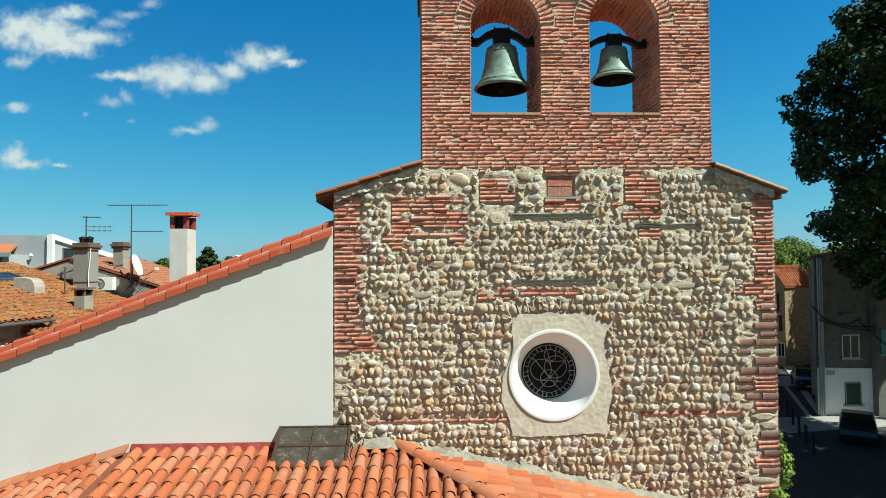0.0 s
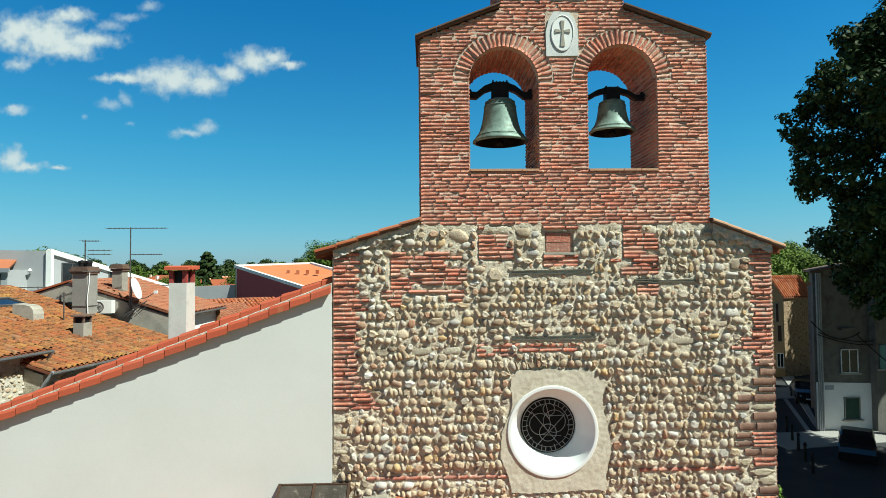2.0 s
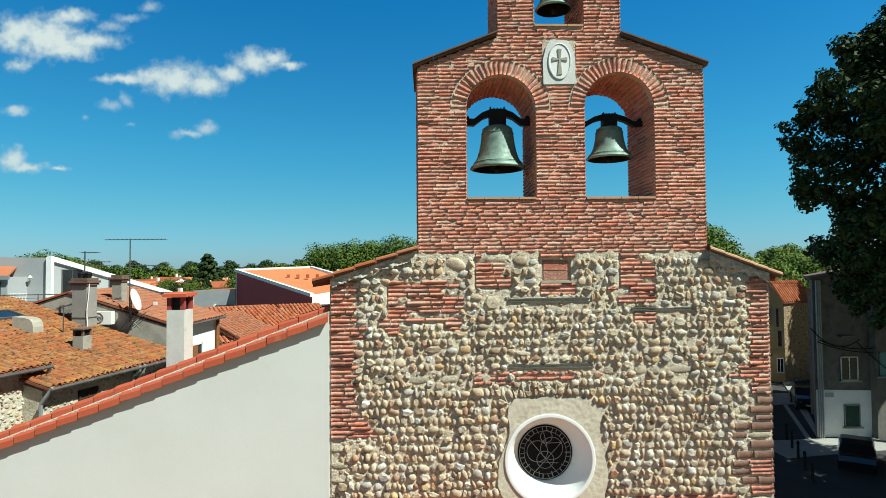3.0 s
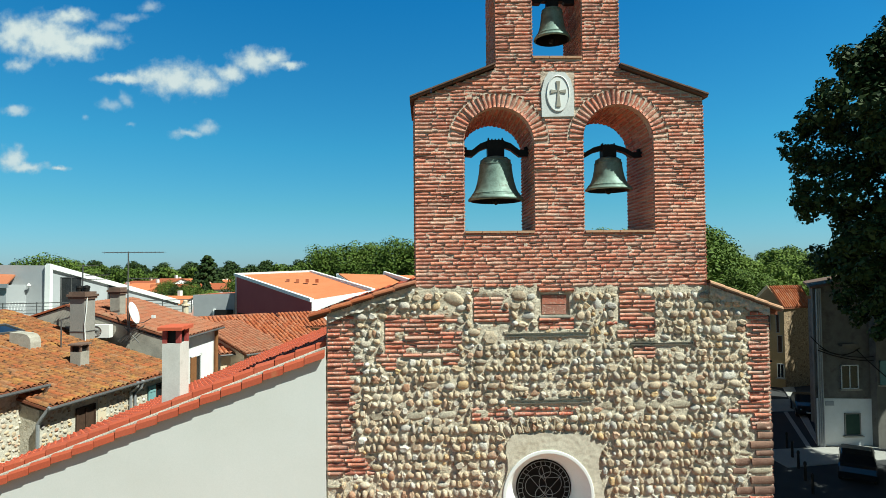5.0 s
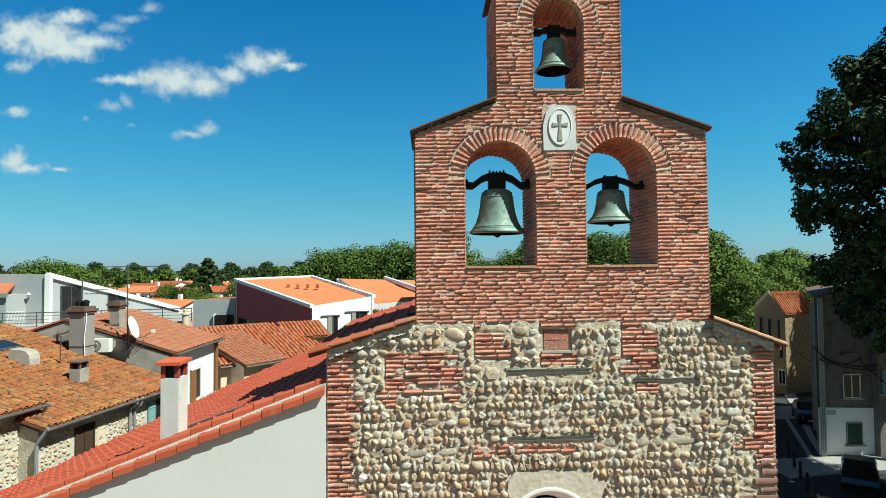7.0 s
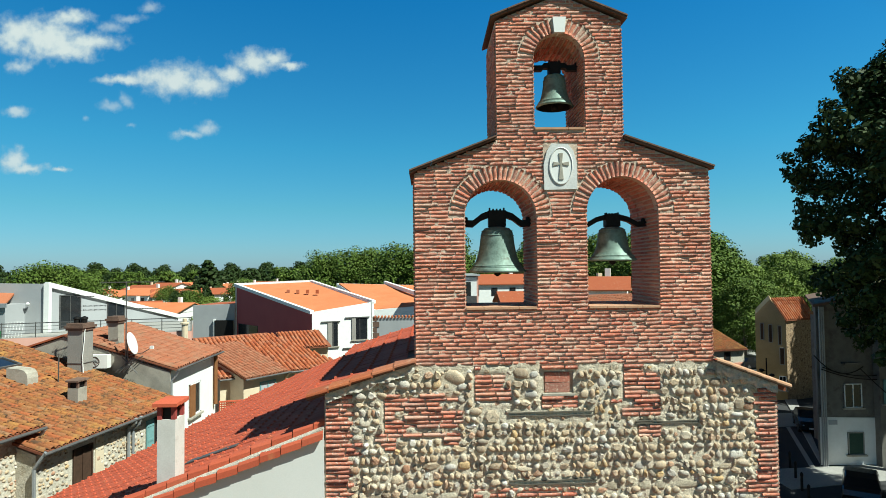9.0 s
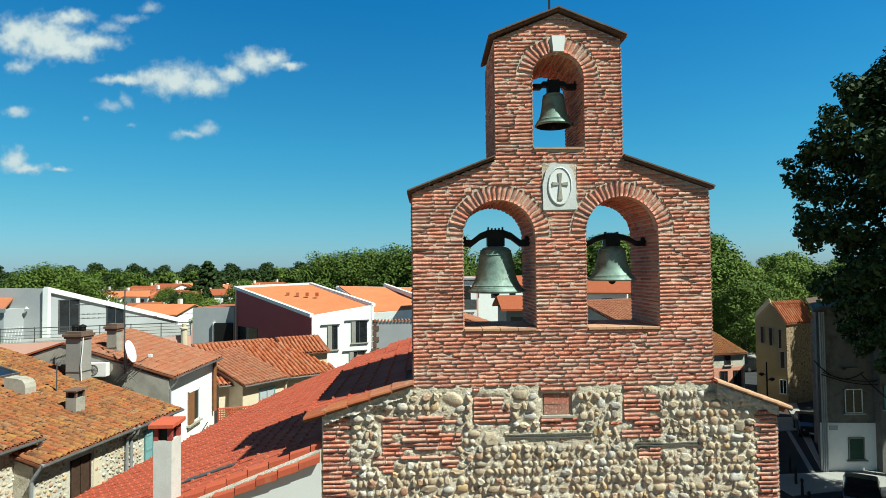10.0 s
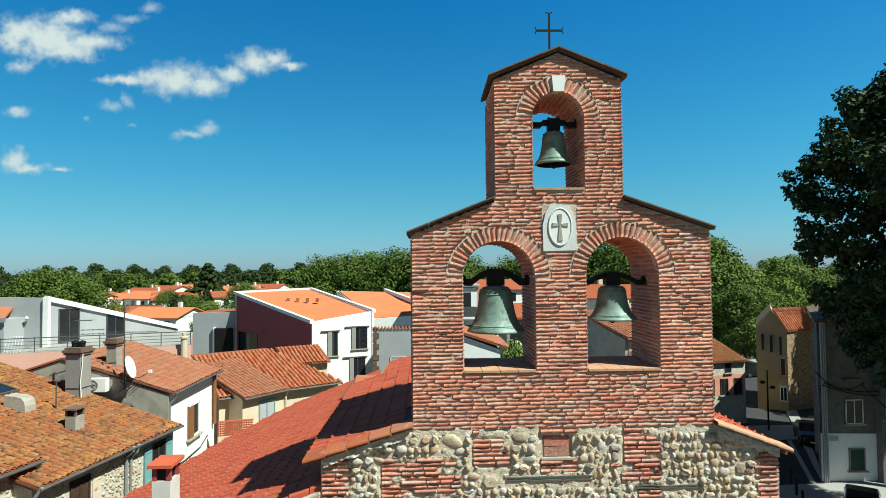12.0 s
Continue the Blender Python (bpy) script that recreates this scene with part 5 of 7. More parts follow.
def shed_house(name, label, at, rz, depth, length, slope, eave, wall_m, tile_one, tile_rest, seed, most=300, tw=0.21, tl=0.36, ridge=None, over=0.28, keep=None, hip=0.0):
    """A house whose roof falls towards +x: local x = 0 is the eave, y runs along it."""
    h = thing(name, label, "house", (at[0], at[1], GZ), rz)
    e = eave - GZ
    x1 = ridge or depth
    prof = [(-over, e + slope * over * 0 - 0.12), (-over, 0), (-depth, 0), (-depth, e + slope * x1 - slope * (depth - x1) - 0.12), (-x1, e + slope * x1 - 0.12)]
    bm = BM()
    fr = [bm.verts.new((x, over * 0.4, z)) for x, z in prof]
    bk = [bm.verts.new((x, length - over * 0.4 - hip * max(0, -x - over) / depth, z)) for x, z in prof]
    bm.faces.new(fr)
    bm.faces.new(bk[::-1])
    for i in range(len(prof)):
        j = (i + 1) % len(prof)
        bm.faces.new((fr[i], bk[i], bk[j], fr[j]))
    part("wall_shell", bm, wall_m, h)
    part("roof_deck", slab(BM(), [(0.02, 0, e - 0.02), (0.02, length, e - 0.02), (-x1, length - hip, e + slope * x1 - 0.02), (-x1, 0, e + slope * x1 - 0.02)], (0, 0, -0.07)), M_UNDER, h)
    if ridge:
        part("rear_roof_deck", slab(BM(), [(-x1, 0, e + slope * x1 - 0.02), (-x1, length, e + slope * x1 - 0.02), (-depth - 0.2, length, e + slope * x1 - slope * (depth + 0.2 - x1)), (-depth - 0.2, 0, e + slope * x1 - slope * (depth + 0.2 - x1))], (0, 0, -0.07)), M_TILEW, h)
    s = math.hypot(1, slope)
    roof_pieces(h, TILEM, (0.05, 0, e), (0, 1, 0), (-1, 0, slope), tw, tl, int(length / tw), int(x1 * s / (tl * 0.88)), tile_one, tile_rest, keep, most, "tile", 0.02, tw * 1.0, lambda p: p.x > -4.5, seed)
    return h


# old house with lichened roof and rubble wall
M_RUBBLE = mat("pale_rubble_wall", [(0.50, 0.45, 0.36), (0.58, 0.53, 0.44), (0.44, 0.39, 0.30)], 1.5, 14, 0.95, 1.0, spread=0.3, stains=[(5.0, 0.56, 0.66, (0.33, 0.27, 0.19)), (7.0, 0.62, 0.72, (0.28, 0.25, 0.22))], dist=0.03)
old = shed_house("old_house", "old rubble stone house with a lichened barrel tile roof", (-8.62, 7.3), -10.0, 7.6, 6.35, 0.285, 8.86, M_RUBBLE, M_OLDTILE, M_OLDTILEW, 21, 300, 0.2, 0.36)


def rubble(parent, x, y0, y1, z0, z1, count, seed, holes=()):
    """Cobbles showing in a rendered side wall that faces +x."""
    r = random.Random(seed)
    out, used = [], []
    for _ in range(count * 6):
        y, z, w = r.uniform(y0, y1), r.uniform(z0, z1), r.uniform(0.06, 0.16)
        h = w * r.uniform(0.55, 0.9)
        if any(abs(y - a) < b + 0.1 and c - 0.1 < z < d + 0.1 for a, b, c, d in holes):
            continue
        if len(out) >= count or any(abs(y - a) < (w + b) * 0.5 and abs(z - c) < (h + d) * 0.5 for a, b, c, d in used):
            continue
        used.append((y, w, z, h))
        out.append((pose(x - 0.005, y, z, 0, 0, 90) @ Matrix.Diagonal((w, r.uniform(0.03, 0.05), h, 1)), r.randrange(18)))
    pieces("stone", parent, STONEM, out, M_STONE, M_STONEW, None, 120, "cobblework")


rubble(old, -0.28, 0.2, 6.1, 5.6 - GZ, 8.6 - GZ, 520, 5, ((1.75, 0.45, 6.9 - GZ, 8.5 - GZ), (5.35, 0.85, 7.15 - GZ, 8.5 - GZ), (4.9, 0.5, 5.1 - GZ, 6.5 - GZ)))
gutter(old, (0.08, 0.0, 8.80 - GZ), (0.08, 6.3, 8.80 - GZ), 0)
part("downpipe", tube(BM(), [(0.08, 3.6, 8.85 - GZ), (0.05, 3.62, 8.7 - GZ), (-0.2, 3.64, 8.5 - GZ), (-0.22, 3.64, GZ)], 0.05, 8), M_ZINC, old)
part("downpipe", tube(BM(), [(0.08, 3.85, 8.85 - GZ), (0.0, 3.86, 8.6 - GZ), (-0.22, 3.88, 8.4 - GZ), (-0.22, 3.88, GZ)], 0.05, 8), M_ZINC, old)
part("downpipe", tube(BM(), [(0.08, 0.05, 8.85 - GZ), (-0.1, 0.02, 8.6 - GZ), (-0.24, 0.02, 8.4 - GZ), (-0.24, 0.02, GZ)], 0.05, 8), M_ZINC, old)
window(old, -0.27, 1.75, 6.9 - GZ, 0.75, 1.6, "x", 1, M_DARKWOOD, M_DARKWOOD, label="dark wooden shuttered window")
window(old, -0.27, 5.35, 7.15 - GZ, 0.75, 1.35, "x", 1, M_DARKWOOD, M_GLASS, M_SHUTTER, label="window with blue-green shutters")
window(old, -0.27, 4.9, 5.2 - GZ, 0.8, 1.3, "x", 1, M_DARKWOOD, M_GLASS, label="dark window")
part("plaster_strip", box(BM(), -0.27, -0.258, 2.25, 2.6, 5.5 - GZ, 8.6 - GZ), M_CREAM, old)
sky_w = thing("skylight", "small glazed skylight in the lichened roof", "skylight", (0, 0, 0))
sky_w.matrix_world = old.matrix_world @ pose(-5.3, 3.9, 8.86 - GZ + 0.285 * 5.3 + 0.1, 0, 15.9, 0)
part("frame", plate(BM(), [(-0.42, -0.55), (0.42, -0.55), (0.42, 0.55), (-0.42, 0.55)], [[(-0.36, -0.49), (0.36, -0.49), (0.36, 0.49), (-0.36, 0.49)]], -0.07, 0.05), M_DARKZINC, sky_w, "dark zinc frame").matrix_local = pose(0, 0, 0, 90, 0, 0)
part("pane", box(BM(), -0.36, 0.36, -0.49, 0.49, -0.02, 0.015), M_GLASS, sky_w)
rl = shed_house("corner_house", "pale stone house with an orange tile roof edge", (-10.49, 0.83), -11.0, 6.0, 7.4, 0.285, 9.37, M_RUBBLE, M_OLDTILE, M_OLDTILEW, 22, 160, 0.2, 0.36)
rubble(rl, -0.28, 4.0, 7.2, 6.6 - GZ, 8.95 - GZ, 300, 6, ((5.2, 0.5, 7.2 - GZ, 8.6 - GZ),))
gutter(rl, (0.08, 0.0, 9.30 - GZ), (0.08, 7.4, 9.30 - GZ), 0)
part("downpipe", tube(BM(), [(0.08, 7.35, 9.28 - GZ), (-0.1, 7.36, 9.05 - GZ), (-0.25, 7.37, 8.85 - GZ), (-0.25, 7.37, GZ)], 0.05, 8), M_ZINC, rl)
window(rl, -0.27, 5.2, 7.3 - GZ, 0.8, 1.3, "x", 1, M_DARKWOOD, M_GLASS, label="dark window")

# white house behind it
wh = shed_house("white_house", "white rendered house with a grey gable and tiled roof", (-8.24, 14.6), 0.0, 6.6, 5.1, 0.325, 9.8, M_WHITE, M_FADED, M_FADEDW, 23, 260, 0.21, 0.36, 4.3)
e = 9.8 - GZ
bm = plate(BM(), [(-0.25, 0), (-0.25, e - 0.12), (-4.3, e + 0.325 * 4.3 - 0.14), (-6.6, e + 0.325 * 4.3 - 0.325 * 2.3 - 0.14), (-6.6, 0)], [], 0.06, 0.14)
part("gable_face", bm, M_GREYWALL, wh, "grey rendered gable")
gutter(wh, (0.06, 0.0, e - 0.06), (0.06, 5.1, e - 0.06), 0)
part("downpipe", tube(BM(), [(0.06, 0.1, e - 0.06), (-0.05, 0.12, e - 0.3), (-0.22, 0.12, e - 0.5), (-0.22, 0.12, 0)], 0.045, 8), M_ZINC, wh)
part("downpipe", tube(BM(), [(-0.16, 4.7, e - 0.1), (-0.16, 4.7, e - 2.4)], 0.09, 8), M_WOOD, wh, "brown pipe casing")
wv = window(wh, -0.27, 2.5, 7.45 - GZ, 1.15, 1.35, "x", 1, M_WHITE, M_GLASS, None, True, 0, "open window with one brown shutter")
part("shutter", box(BM(), -0.58, -0.1, -0.09, -0.02, 0.02, 1.32), M_WOOD, wv, "brown wooden shutter")
part("cable", tube(BM(), [(-0.24, 0.2, 6.8 - GZ), (-0.22, 1.6, 6.72 - GZ), (-0.22, 3.2, 6.78 - GZ), (-0.22, 4.0, 7.05 - GZ)], 0.02, 5), M_IRON, wh)

# air conditioner, dish, aerials
ac = thing("air_conditioner", "white air conditioner unit on the grey gable wall", "air conditioner", (-11.1, 14.34, 9.9))
part("casing", box(BM(), -0.38, 0.38, 0, 0.28, 0, 0.5), M_PLASTICW, ac)
part("fan_grille", tube(BM(), [(-0.1 + 0.19 * math.cos(2 * math.pi * k / 24), -0.01, 0.25 + 0.19 * math.sin(2 * math.pi * k / 24)) for k in range(24)], 0.012, 5, True), M_STEEL, ac)
bm = BM()
for k in range(8):
    a = math.pi * k / 8
    tube(bm, [(-0.1 + 0.18 * math.cos(a), -0.01, 0.25 + 0.18 * math.sin(a)), (-0.1 - 0.18 * math.cos(a), -0.01, 0.25 - 0.18 * math.sin(a))], 0.006, 4)
part("fan_guard", bm, M_STEEL, ac, kind="stuff")
for s in (-0.28, 0.28):
    part("bracket", box(BM(), s - 0.02, s + 0.02, 0.0, 0.32, -0.05, 0.0), M_STEEL, ac)
dish = thing("satellite_dish", "white satellite dish on a rusty roof mast", "satellite dish", (-9.82, 14.2, 10.82), 0)
prof = [(0.01, 0.0), (0.15, 0.012), (0.3, 0.05), (0.43, 0.105), (0.44, 0.11), (0.43, 0.12), (0.3, 0.068), (0.15, 0.03), (0.01, 0.018)]
dp = part("reflector", lathe(BM(), prof, seg=32), M_PLASTICW, dish, smooth=True)
dp.matrix_local = Vector((1.0, 0.12, 0.3)).to_track_quat("Z", "Y").to_matrix().to_4x4()
part("feed_arm", tube(BM(), [(0.0, 0.0, -0.42), (0.55, -0.15, -0.32), (0.92, -0.22, -0.12)], 0.016, 5), M_STEEL, dish)
part("feed", box(BM(), 0.88, 1.0, -0.27, -0.17, -0.16, -0.05), M_PLASTICW, dish)
bm = BM()
tube(bm, [(-0.12, 0.1, -1.15), (-0.12, 0.1, 0.1)], 0.03, 6)
for k in range(5):
    tube(bm, [(-0.45 + 0.12 * k, -0.1 + 0.03 * k, -1.05), (0.1 + 0.1 * k, 0.1, -0.5 - 0.03 * k)], 0.014, 4)
tube(bm, [(-0.4, 0, -1.1), (0.5, 0, -0.45)], 0.02, 5)
tube(bm, [(0.3, 0, -1.1), (-0.3, 0.05, -0.5)], 0.02, 5)
part("stand", bm, M_STEEL, dish)


def aerial(x, y, z, h, beams, label, rz):
    """A mast with toothed television aerials."""
    a = thing("aerial", label, "aerial", (x, y, z), rz)
    part("mast", tube(BM(), [(0, 0, 0), (0, 0, h)], 0.025, 6), M_STEEL, a)
    for zb, x0, x1, n, t in beams:
        bm = BM()
        tube(bm, [(x0, 0, zb), (x1, 0, zb)], 0.012, 5)
        for k in range(n):
            xx = x0 + (x1 - x0) * k / (n - 1)
            tube(bm, [(xx, -t, zb + 0.01), (xx, t, zb + 0.01)], 0.006, 4)
            tube(bm, [(xx, 0, zb - 0.03), (xx, 0, zb + 0.04)], 0.006, 4)
        part("beam", bm, M_STEEL, a)
    return a


aerial(-10.0, 14.3, 9.8, 3.4, [(3.36, -0.9, 1.35, 15, 0.2), (2.35, 0.0, 1.2, 13, 0.1)], "tall thin roof mast with toothed aerials", 0)
aerial(-11.4, 13.75, 11.55, 1.15, [(1.1, -0.1, 0.45, 6, 0.3), (0.75, 0.1, 0.85, 5, 0.25), (0.6, 0.1, 0.85, 5, 0.25)], "small aerial on the large chimney", 10)
aerial(-11.1, 12.0, 8.9, 1.9, [(1.85, -0.05, 0.05, 2, 0.05)], "thin pole on the old roof", 0)

# tiled house in the middle
cr = shed_house("courtyard_house", "cream house with a bright barrel tile hipped roof", (-8.3, 19.5), -55.0, 5.1, 6.4, 0.29, 8.5, M_CREAM, M_TILE, M_TILEW, 24, 220, 0.22, 0.38, keep=lambda a, b: a < 6.4 - b * 0.44, hip=2.3)
gutter(cr, (0.06, 0, 8.43 - GZ), (0.06, 6.4, 8.43 - GZ), 0)
cr2 = shed_house("low_house", "cream house with a faded pink tile roof", (-7.0, 19.2), -36.0, 4.0, 2.7, 0.30, 8.55, M_CREAM, M_FADED, M_FADEDW, 25, 120, 0.21, 0.36)
gutter(cr2, (0.06, 0, 8.48 - GZ), (0.06, 2.7, 8.48 - GZ), 0)
window(cr2, -0.27, 1.5, 7.2 - GZ, 0.95, 1.0, "x", 1, M_SHUTTER, M_PALEGREY, label="window with a blue-grey shutter")
part("downpipe", tube(BM(), [(0.02, 2.6, 8.45 - GZ), (-0.2, 2.6, 8.2 - GZ), (-0.2, 2.6, 5.0 - GZ)], 0.06, 8), M_CREAM, cr2)
cr3 = shed_house("rear_house", "small tiled house behind the courtyard", (-6.4, 24.6), -62.0, 2.4, 2.6, 0.3, 9.2, M_CREAM, M_TILE, M_TILEW, 26, 60, 0.22, 0.38)
lat = thing("lattice_parapet", "pierced terracotta lattice parapet on a cream terrace wall", "parapet", (-7.9, 18.3, GZ), 15)
part("wall", box(BM(), 0, 1.5, 0, 0.15, 0, 5.2), M_CREAM, lat)
bm = BM()
for i in range(15):
    for j in range(6):
        x, z = i * 0.1, 5.2 + j * 0.1
        for a in ((x, x + 0.1, z, z + 0.04), (x, x + 0.04, z, z + 0.1)):
            box(bm, a[0], a[1], 0.02, 0.1, a[2], a[3])
box(bm, 0, 1.52, 0.0, 0.13, 5.8, 5.86)
part("lattice", bm, M_REDTILE, lat)
# small roofs behind the nave
sac = thing("sacristy", "low red tiled rear building behind the nave", "building", (0, 0, GZ))
part("wall_shell", box(BM(), -0.9, 6.3, 5.6, 11.5, 0, 10.7 - GZ), M_CREAM, sac)
part("hip_slope", slab(BM(), [(-0.85, 7.55, 11.0 - GZ), (-0.45, 6.7, 11.19 - GZ), (0.72, 7.6, 11.37 - GZ), (0.09, 9.1, 11.31 - GZ), (-0.58, 9.1, 11.34 - GZ)], (0, 0, -0.3)), M_TILE, sac, "orange tiled slope")
roof_pieces(sac, FLATM, (0.25, 11.4, 11.36 - GZ), (0, -1, 0.045), (1, 0, 0.27), 0.225, 0.33, 25, 4, M_REDTILE, M_REDTILEW, None, 0, "roof_tile", 0.004, 0.22, None, 31)
part("rear_deck", slab(BM(), [(0.2, 5.6, 11.45 - GZ), (1.6, 5.6, 11.87 - GZ), (1.6, 11.5, 11.6 - GZ), (0.2, 11.5, 11.3 - GZ)], (0, 0, -0.06)), M_UNDER, sac)
part("rear_deck", slab(BM(), [(1.6, 5.6, 11.87 - GZ), (6.4, 5.6, 10.9 - GZ), (6.4, 11.5, 10.7 - GZ), (1.6, 11.5, 11.6 - GZ)], (0, 0, -0.06)), M_REDTILE, sac)

# ---- modern buildings ----
def slanted_block(name, label, pts, z_top, z0, wall_ms, fascia=True):
    """A block over a plan polygon whose roof corners have heights of their own; one material a wall."""
    b = thing(name, label, "building", (0, 0, 0))
    n = len(pts)
    for i in range(n):
        j = (i + 1) % n
        a, c = Vector((*pts[i], 0)), Vector((*pts[j], 0))
        inn = Vector((-(c - a).y, (c - a).x, 0)).normalized() * 0.25
        bm = BM()
        q = [(a.x, a.y, z0), (c.x, c.y, z0), (c.x, c.y, z_top[j]), (a.x, a.y, z_top[i])]
        slab(bm, q, inn)
        part("wall", bm, wall_ms[i], b)
    return b


mar = slanted_block("modern_house", "modern white and maroon house with a sloping orange roof", [(-9.35, 47.0), (-3.78, 49.3), (-12.0, 60.0), (-20.0, 58.0)], [9.6, 10.39, 12.25, 12.0], GZ, [M_WHITE, M_WHITE, M_WHITE, M_MAROON])
part("roof", slab(BM(), [(-9.2, 47.2, 9.55), (-3.95, 49.5, 10.3), (-12.1, 59.7, 12.2), (-19.7, 57.8, 11.95)], (0, 0, -0.2)), M_ORANGE, mar, "plain orange tiled roof")
bm = BM()
for a, c in (((-9.35, 47.0, 9.6), (-20.0, 58.0, 12.0)), ((-20.0, 58.0, 12.0), (-12.0, 60.0, 12.25)), ((-12.0, 60.0, 12.25), (-3.78, 49.3, 10.39))):
    a, c = Vector(a), Vector(c)
    s = (c - a).cross(Vector((0, 0, 1))).normalized() * 0.2
    slab(bm, [a + s + Vector((0, 0, 0.16)), c + s + Vector((0, 0, 0.16)), c - s + Vector((0, 0, 0.16)), a - s + Vector((0, 0, 0.16))], (0, 0, -0.32))
part("parapet", bm, M_WHITE, mar, "white roof parapet")
for k in range(4):
    part("vent", box(BM(), -13.5 + k * 1.1, -13.2 + k * 1.1, 54.5 - k * 0.4, 54.8 - k * 0.4, 11.1, 11.5), M_TILE, mar)
for x, w, z, h in ((-7.5, 0.9, 6.3, 2.3), (-5.1, 1.5, 6.8, 2.1), (-5.3, 1.5, 3.7, 2.3)):
    wv = window(mar, 0, 0, 0, w, h, "y", -1, M_STEEL, M_GLASS, None, True, 1, "dark framed window")
    wv.matrix_local = pose(x, 46.98 + (x + 9.35) * 0.413, z, 0, 0, 22.4)
    part("blind_rail", box(BM(), -w / 2 - 0.7, w / 2 + 0.2, -0.1, 0.0, h, h + 0.1), M_STEEL, wv)
    part("shutter", box(BM(), -w / 2 - 0.05, -w / 2 + 0.35, -0.08, -0.02, 0, h), M_OLDGREY, wv)
wa, wb = Vector((-20.0, 58.0, 0)), Vector((-9.35, 47.0, 0))
la, lb = wa.lerp(wb, 0.05), wa.lerp(wb, 0.33)
# thin dark sheet on the wall stands in for the loggia's shaded depth
part("loggia", slab(BM(), [(la.x - 0.03, la.y - 0.03, 7.75), (lb.x - 0.03, lb.y - 0.03, 7.7), (lb.x - 0.03, lb.y - 0.03, 3.5), (la.x - 0.03, la.y - 0.03, 3.5)], (0.04, 0.04, 0)), M_GLASS, mar, "dark sheet painting the shade of a loggia")
grey = slanted_block("grey_block", "flat grey modern block with a black box for the shaded opening", [(-24.7, 58.0), (-19.95, 57.6), (-19.0, 64.0), (-24.0, 65.0)], [9.75, 9.9, 9.9, 9.75], GZ, [M_PALEGREY] * 4)
part("roof", slab(BM(), [(-24.6, 58.1, 9.75), (-20.0, 57.7, 9.9), (-19.1, 63.9, 9.9), (-24.0, 64.9, 9.75)], (0, 0, -0.2)), M_TILE, grey)
# no hole in the wall: a black box paints the opening's shade
part("opening", box(BM(), -22.1, -20.1, 57.4, 58.0, 4.6, 8.1), M_IRON, grey, "black box for the shaded opening")
part("opening_frame", box(BM(), -22.3, -22.1, 57.5, 58.0, 4.6, 8.2), M_WHITE, grey)
mar2 = slanted_block("modern_house", "white modern house with a sloping orange roof", [(-3.78, 49.3), (3.0, 49.6), (3.0, 60.0), (-9.0, 60.0)], [9.6, 10.1, 11.6, 12.0], GZ, [M_WHITE] * 4)
part("roof", slab(BM(), [(-3.7, 49.5, 9.7), (3.0, 49.8, 10.1), (2.9, 59.5, 11.6), (-8.7, 59.5, 12.0)], (0, 0, -0.2)), M_ORANGE, mar2)
bm = BM()
slab(bm, [(-3.6, 60.0, 12.2), (2.6, 49.5, 10.5), (2.9, 49.7, 10.5), (-3.3, 60.2, 12.2)], (0, 0, -0.4))
part("parapet", bm, M_WHITE, mar2)
window(mar2, -0.5, 49.42, 7.6, 2.4, 1.3, "y", -1, M_STEEL, M_GLASS, None, True, 2, "dark framed window")
gw = thing("grey_yard_wall", "grey rendered yard wall with a tiled edge", "wall", (0, 0, GZ))
part("wall", box(BM(), -2.9, 4.5, 40.0, 40.3, 0, 9.6 - GZ), M_PALEGREY, gw)
bm = BM()
for k in range(26):
    tube(bm, [(-2.85 + k * 0.28, 39.9, 9.62 - GZ), (-2.85 + k * 0.28, 40.35, 9.68 - GZ)], 0.09, 6)
part("tile_edge", bm, M_TILEW, gw)
bm = BM()
for k in range(9):
    box(bm, -3.05, -2.5 if k % 2 else -2.7, 39.95, 40.25, 9.3 - GZ - k * 0.45, 9.7 - GZ - k * 0.45)
part("brick_pier", bm, M_SLAB, gw, "brick quoin")
window(gw, -0.9, 39.98, 6.6 - GZ, 1.4, 0.7, "y", -1, M_WHITE, M_PALEGREY, label="small white window")
mod = slanted_block("terrace_house", "modern pale grey house with a sloping white parapet", [(-27.5, 29.5), (-22.5, 29.3), (-18.8, 40.0), (-30.0, 42.0)], [12.95, 12.85, 9.95, 12.0], GZ, [M_PALEGREY, M_PALEGREY, M_PALEGREY, M_PALEGREY])
bm = BM()
slab(bm, [(-22.35, 29.2, 12.98), (-18.65, 40.0, 10.08), (-18.95, 40.1, 10.08), (-22.65, 29.3, 12.98)], (0, 0, -0.32))
slab(bm, [(-22.62, 29.15, 12.9), (-22.3, 29.15, 12.9), (-22.3, 29.45, 12.9), (-22.62, 29.45, 12.9)], (0, 0, -4.0))
part("white_parapet", bm, M_WHITE, mod, "white sloping parapet")
part("roof", slab(BM(), [(-27.4, 29.6, 12.8), (-22.6, 29.4, 12.8), (-18.9, 40.0, 9.9), (-29.8, 41.8, 11.9)], (0, 0, -0.15)), M_PALEGREY, mod)
for fr_, zb, h in ((0.14, 9.95, 2.15), (0.46, 9.75, 1.75)):
    x, y = -22.5 + 3.7 * fr_, 29.3 + 10.7 * fr_
    wv = window(mod, x + 0.02, y, zb, 1.5, h, "x", 1, M_STEEL, M_GLASS, None, False, 1, "tall dark window")
    wv.matrix_local = pose(x + 0.02, y, zb, 0, 0, 70.9)
part("wall_lamp", lathe(BM(), [(0.02, -0.15), (0.13, 0), (0.02, 0.15)], (-23.6, 29.15, 11.6), 10), M_PLASTICW, mod)
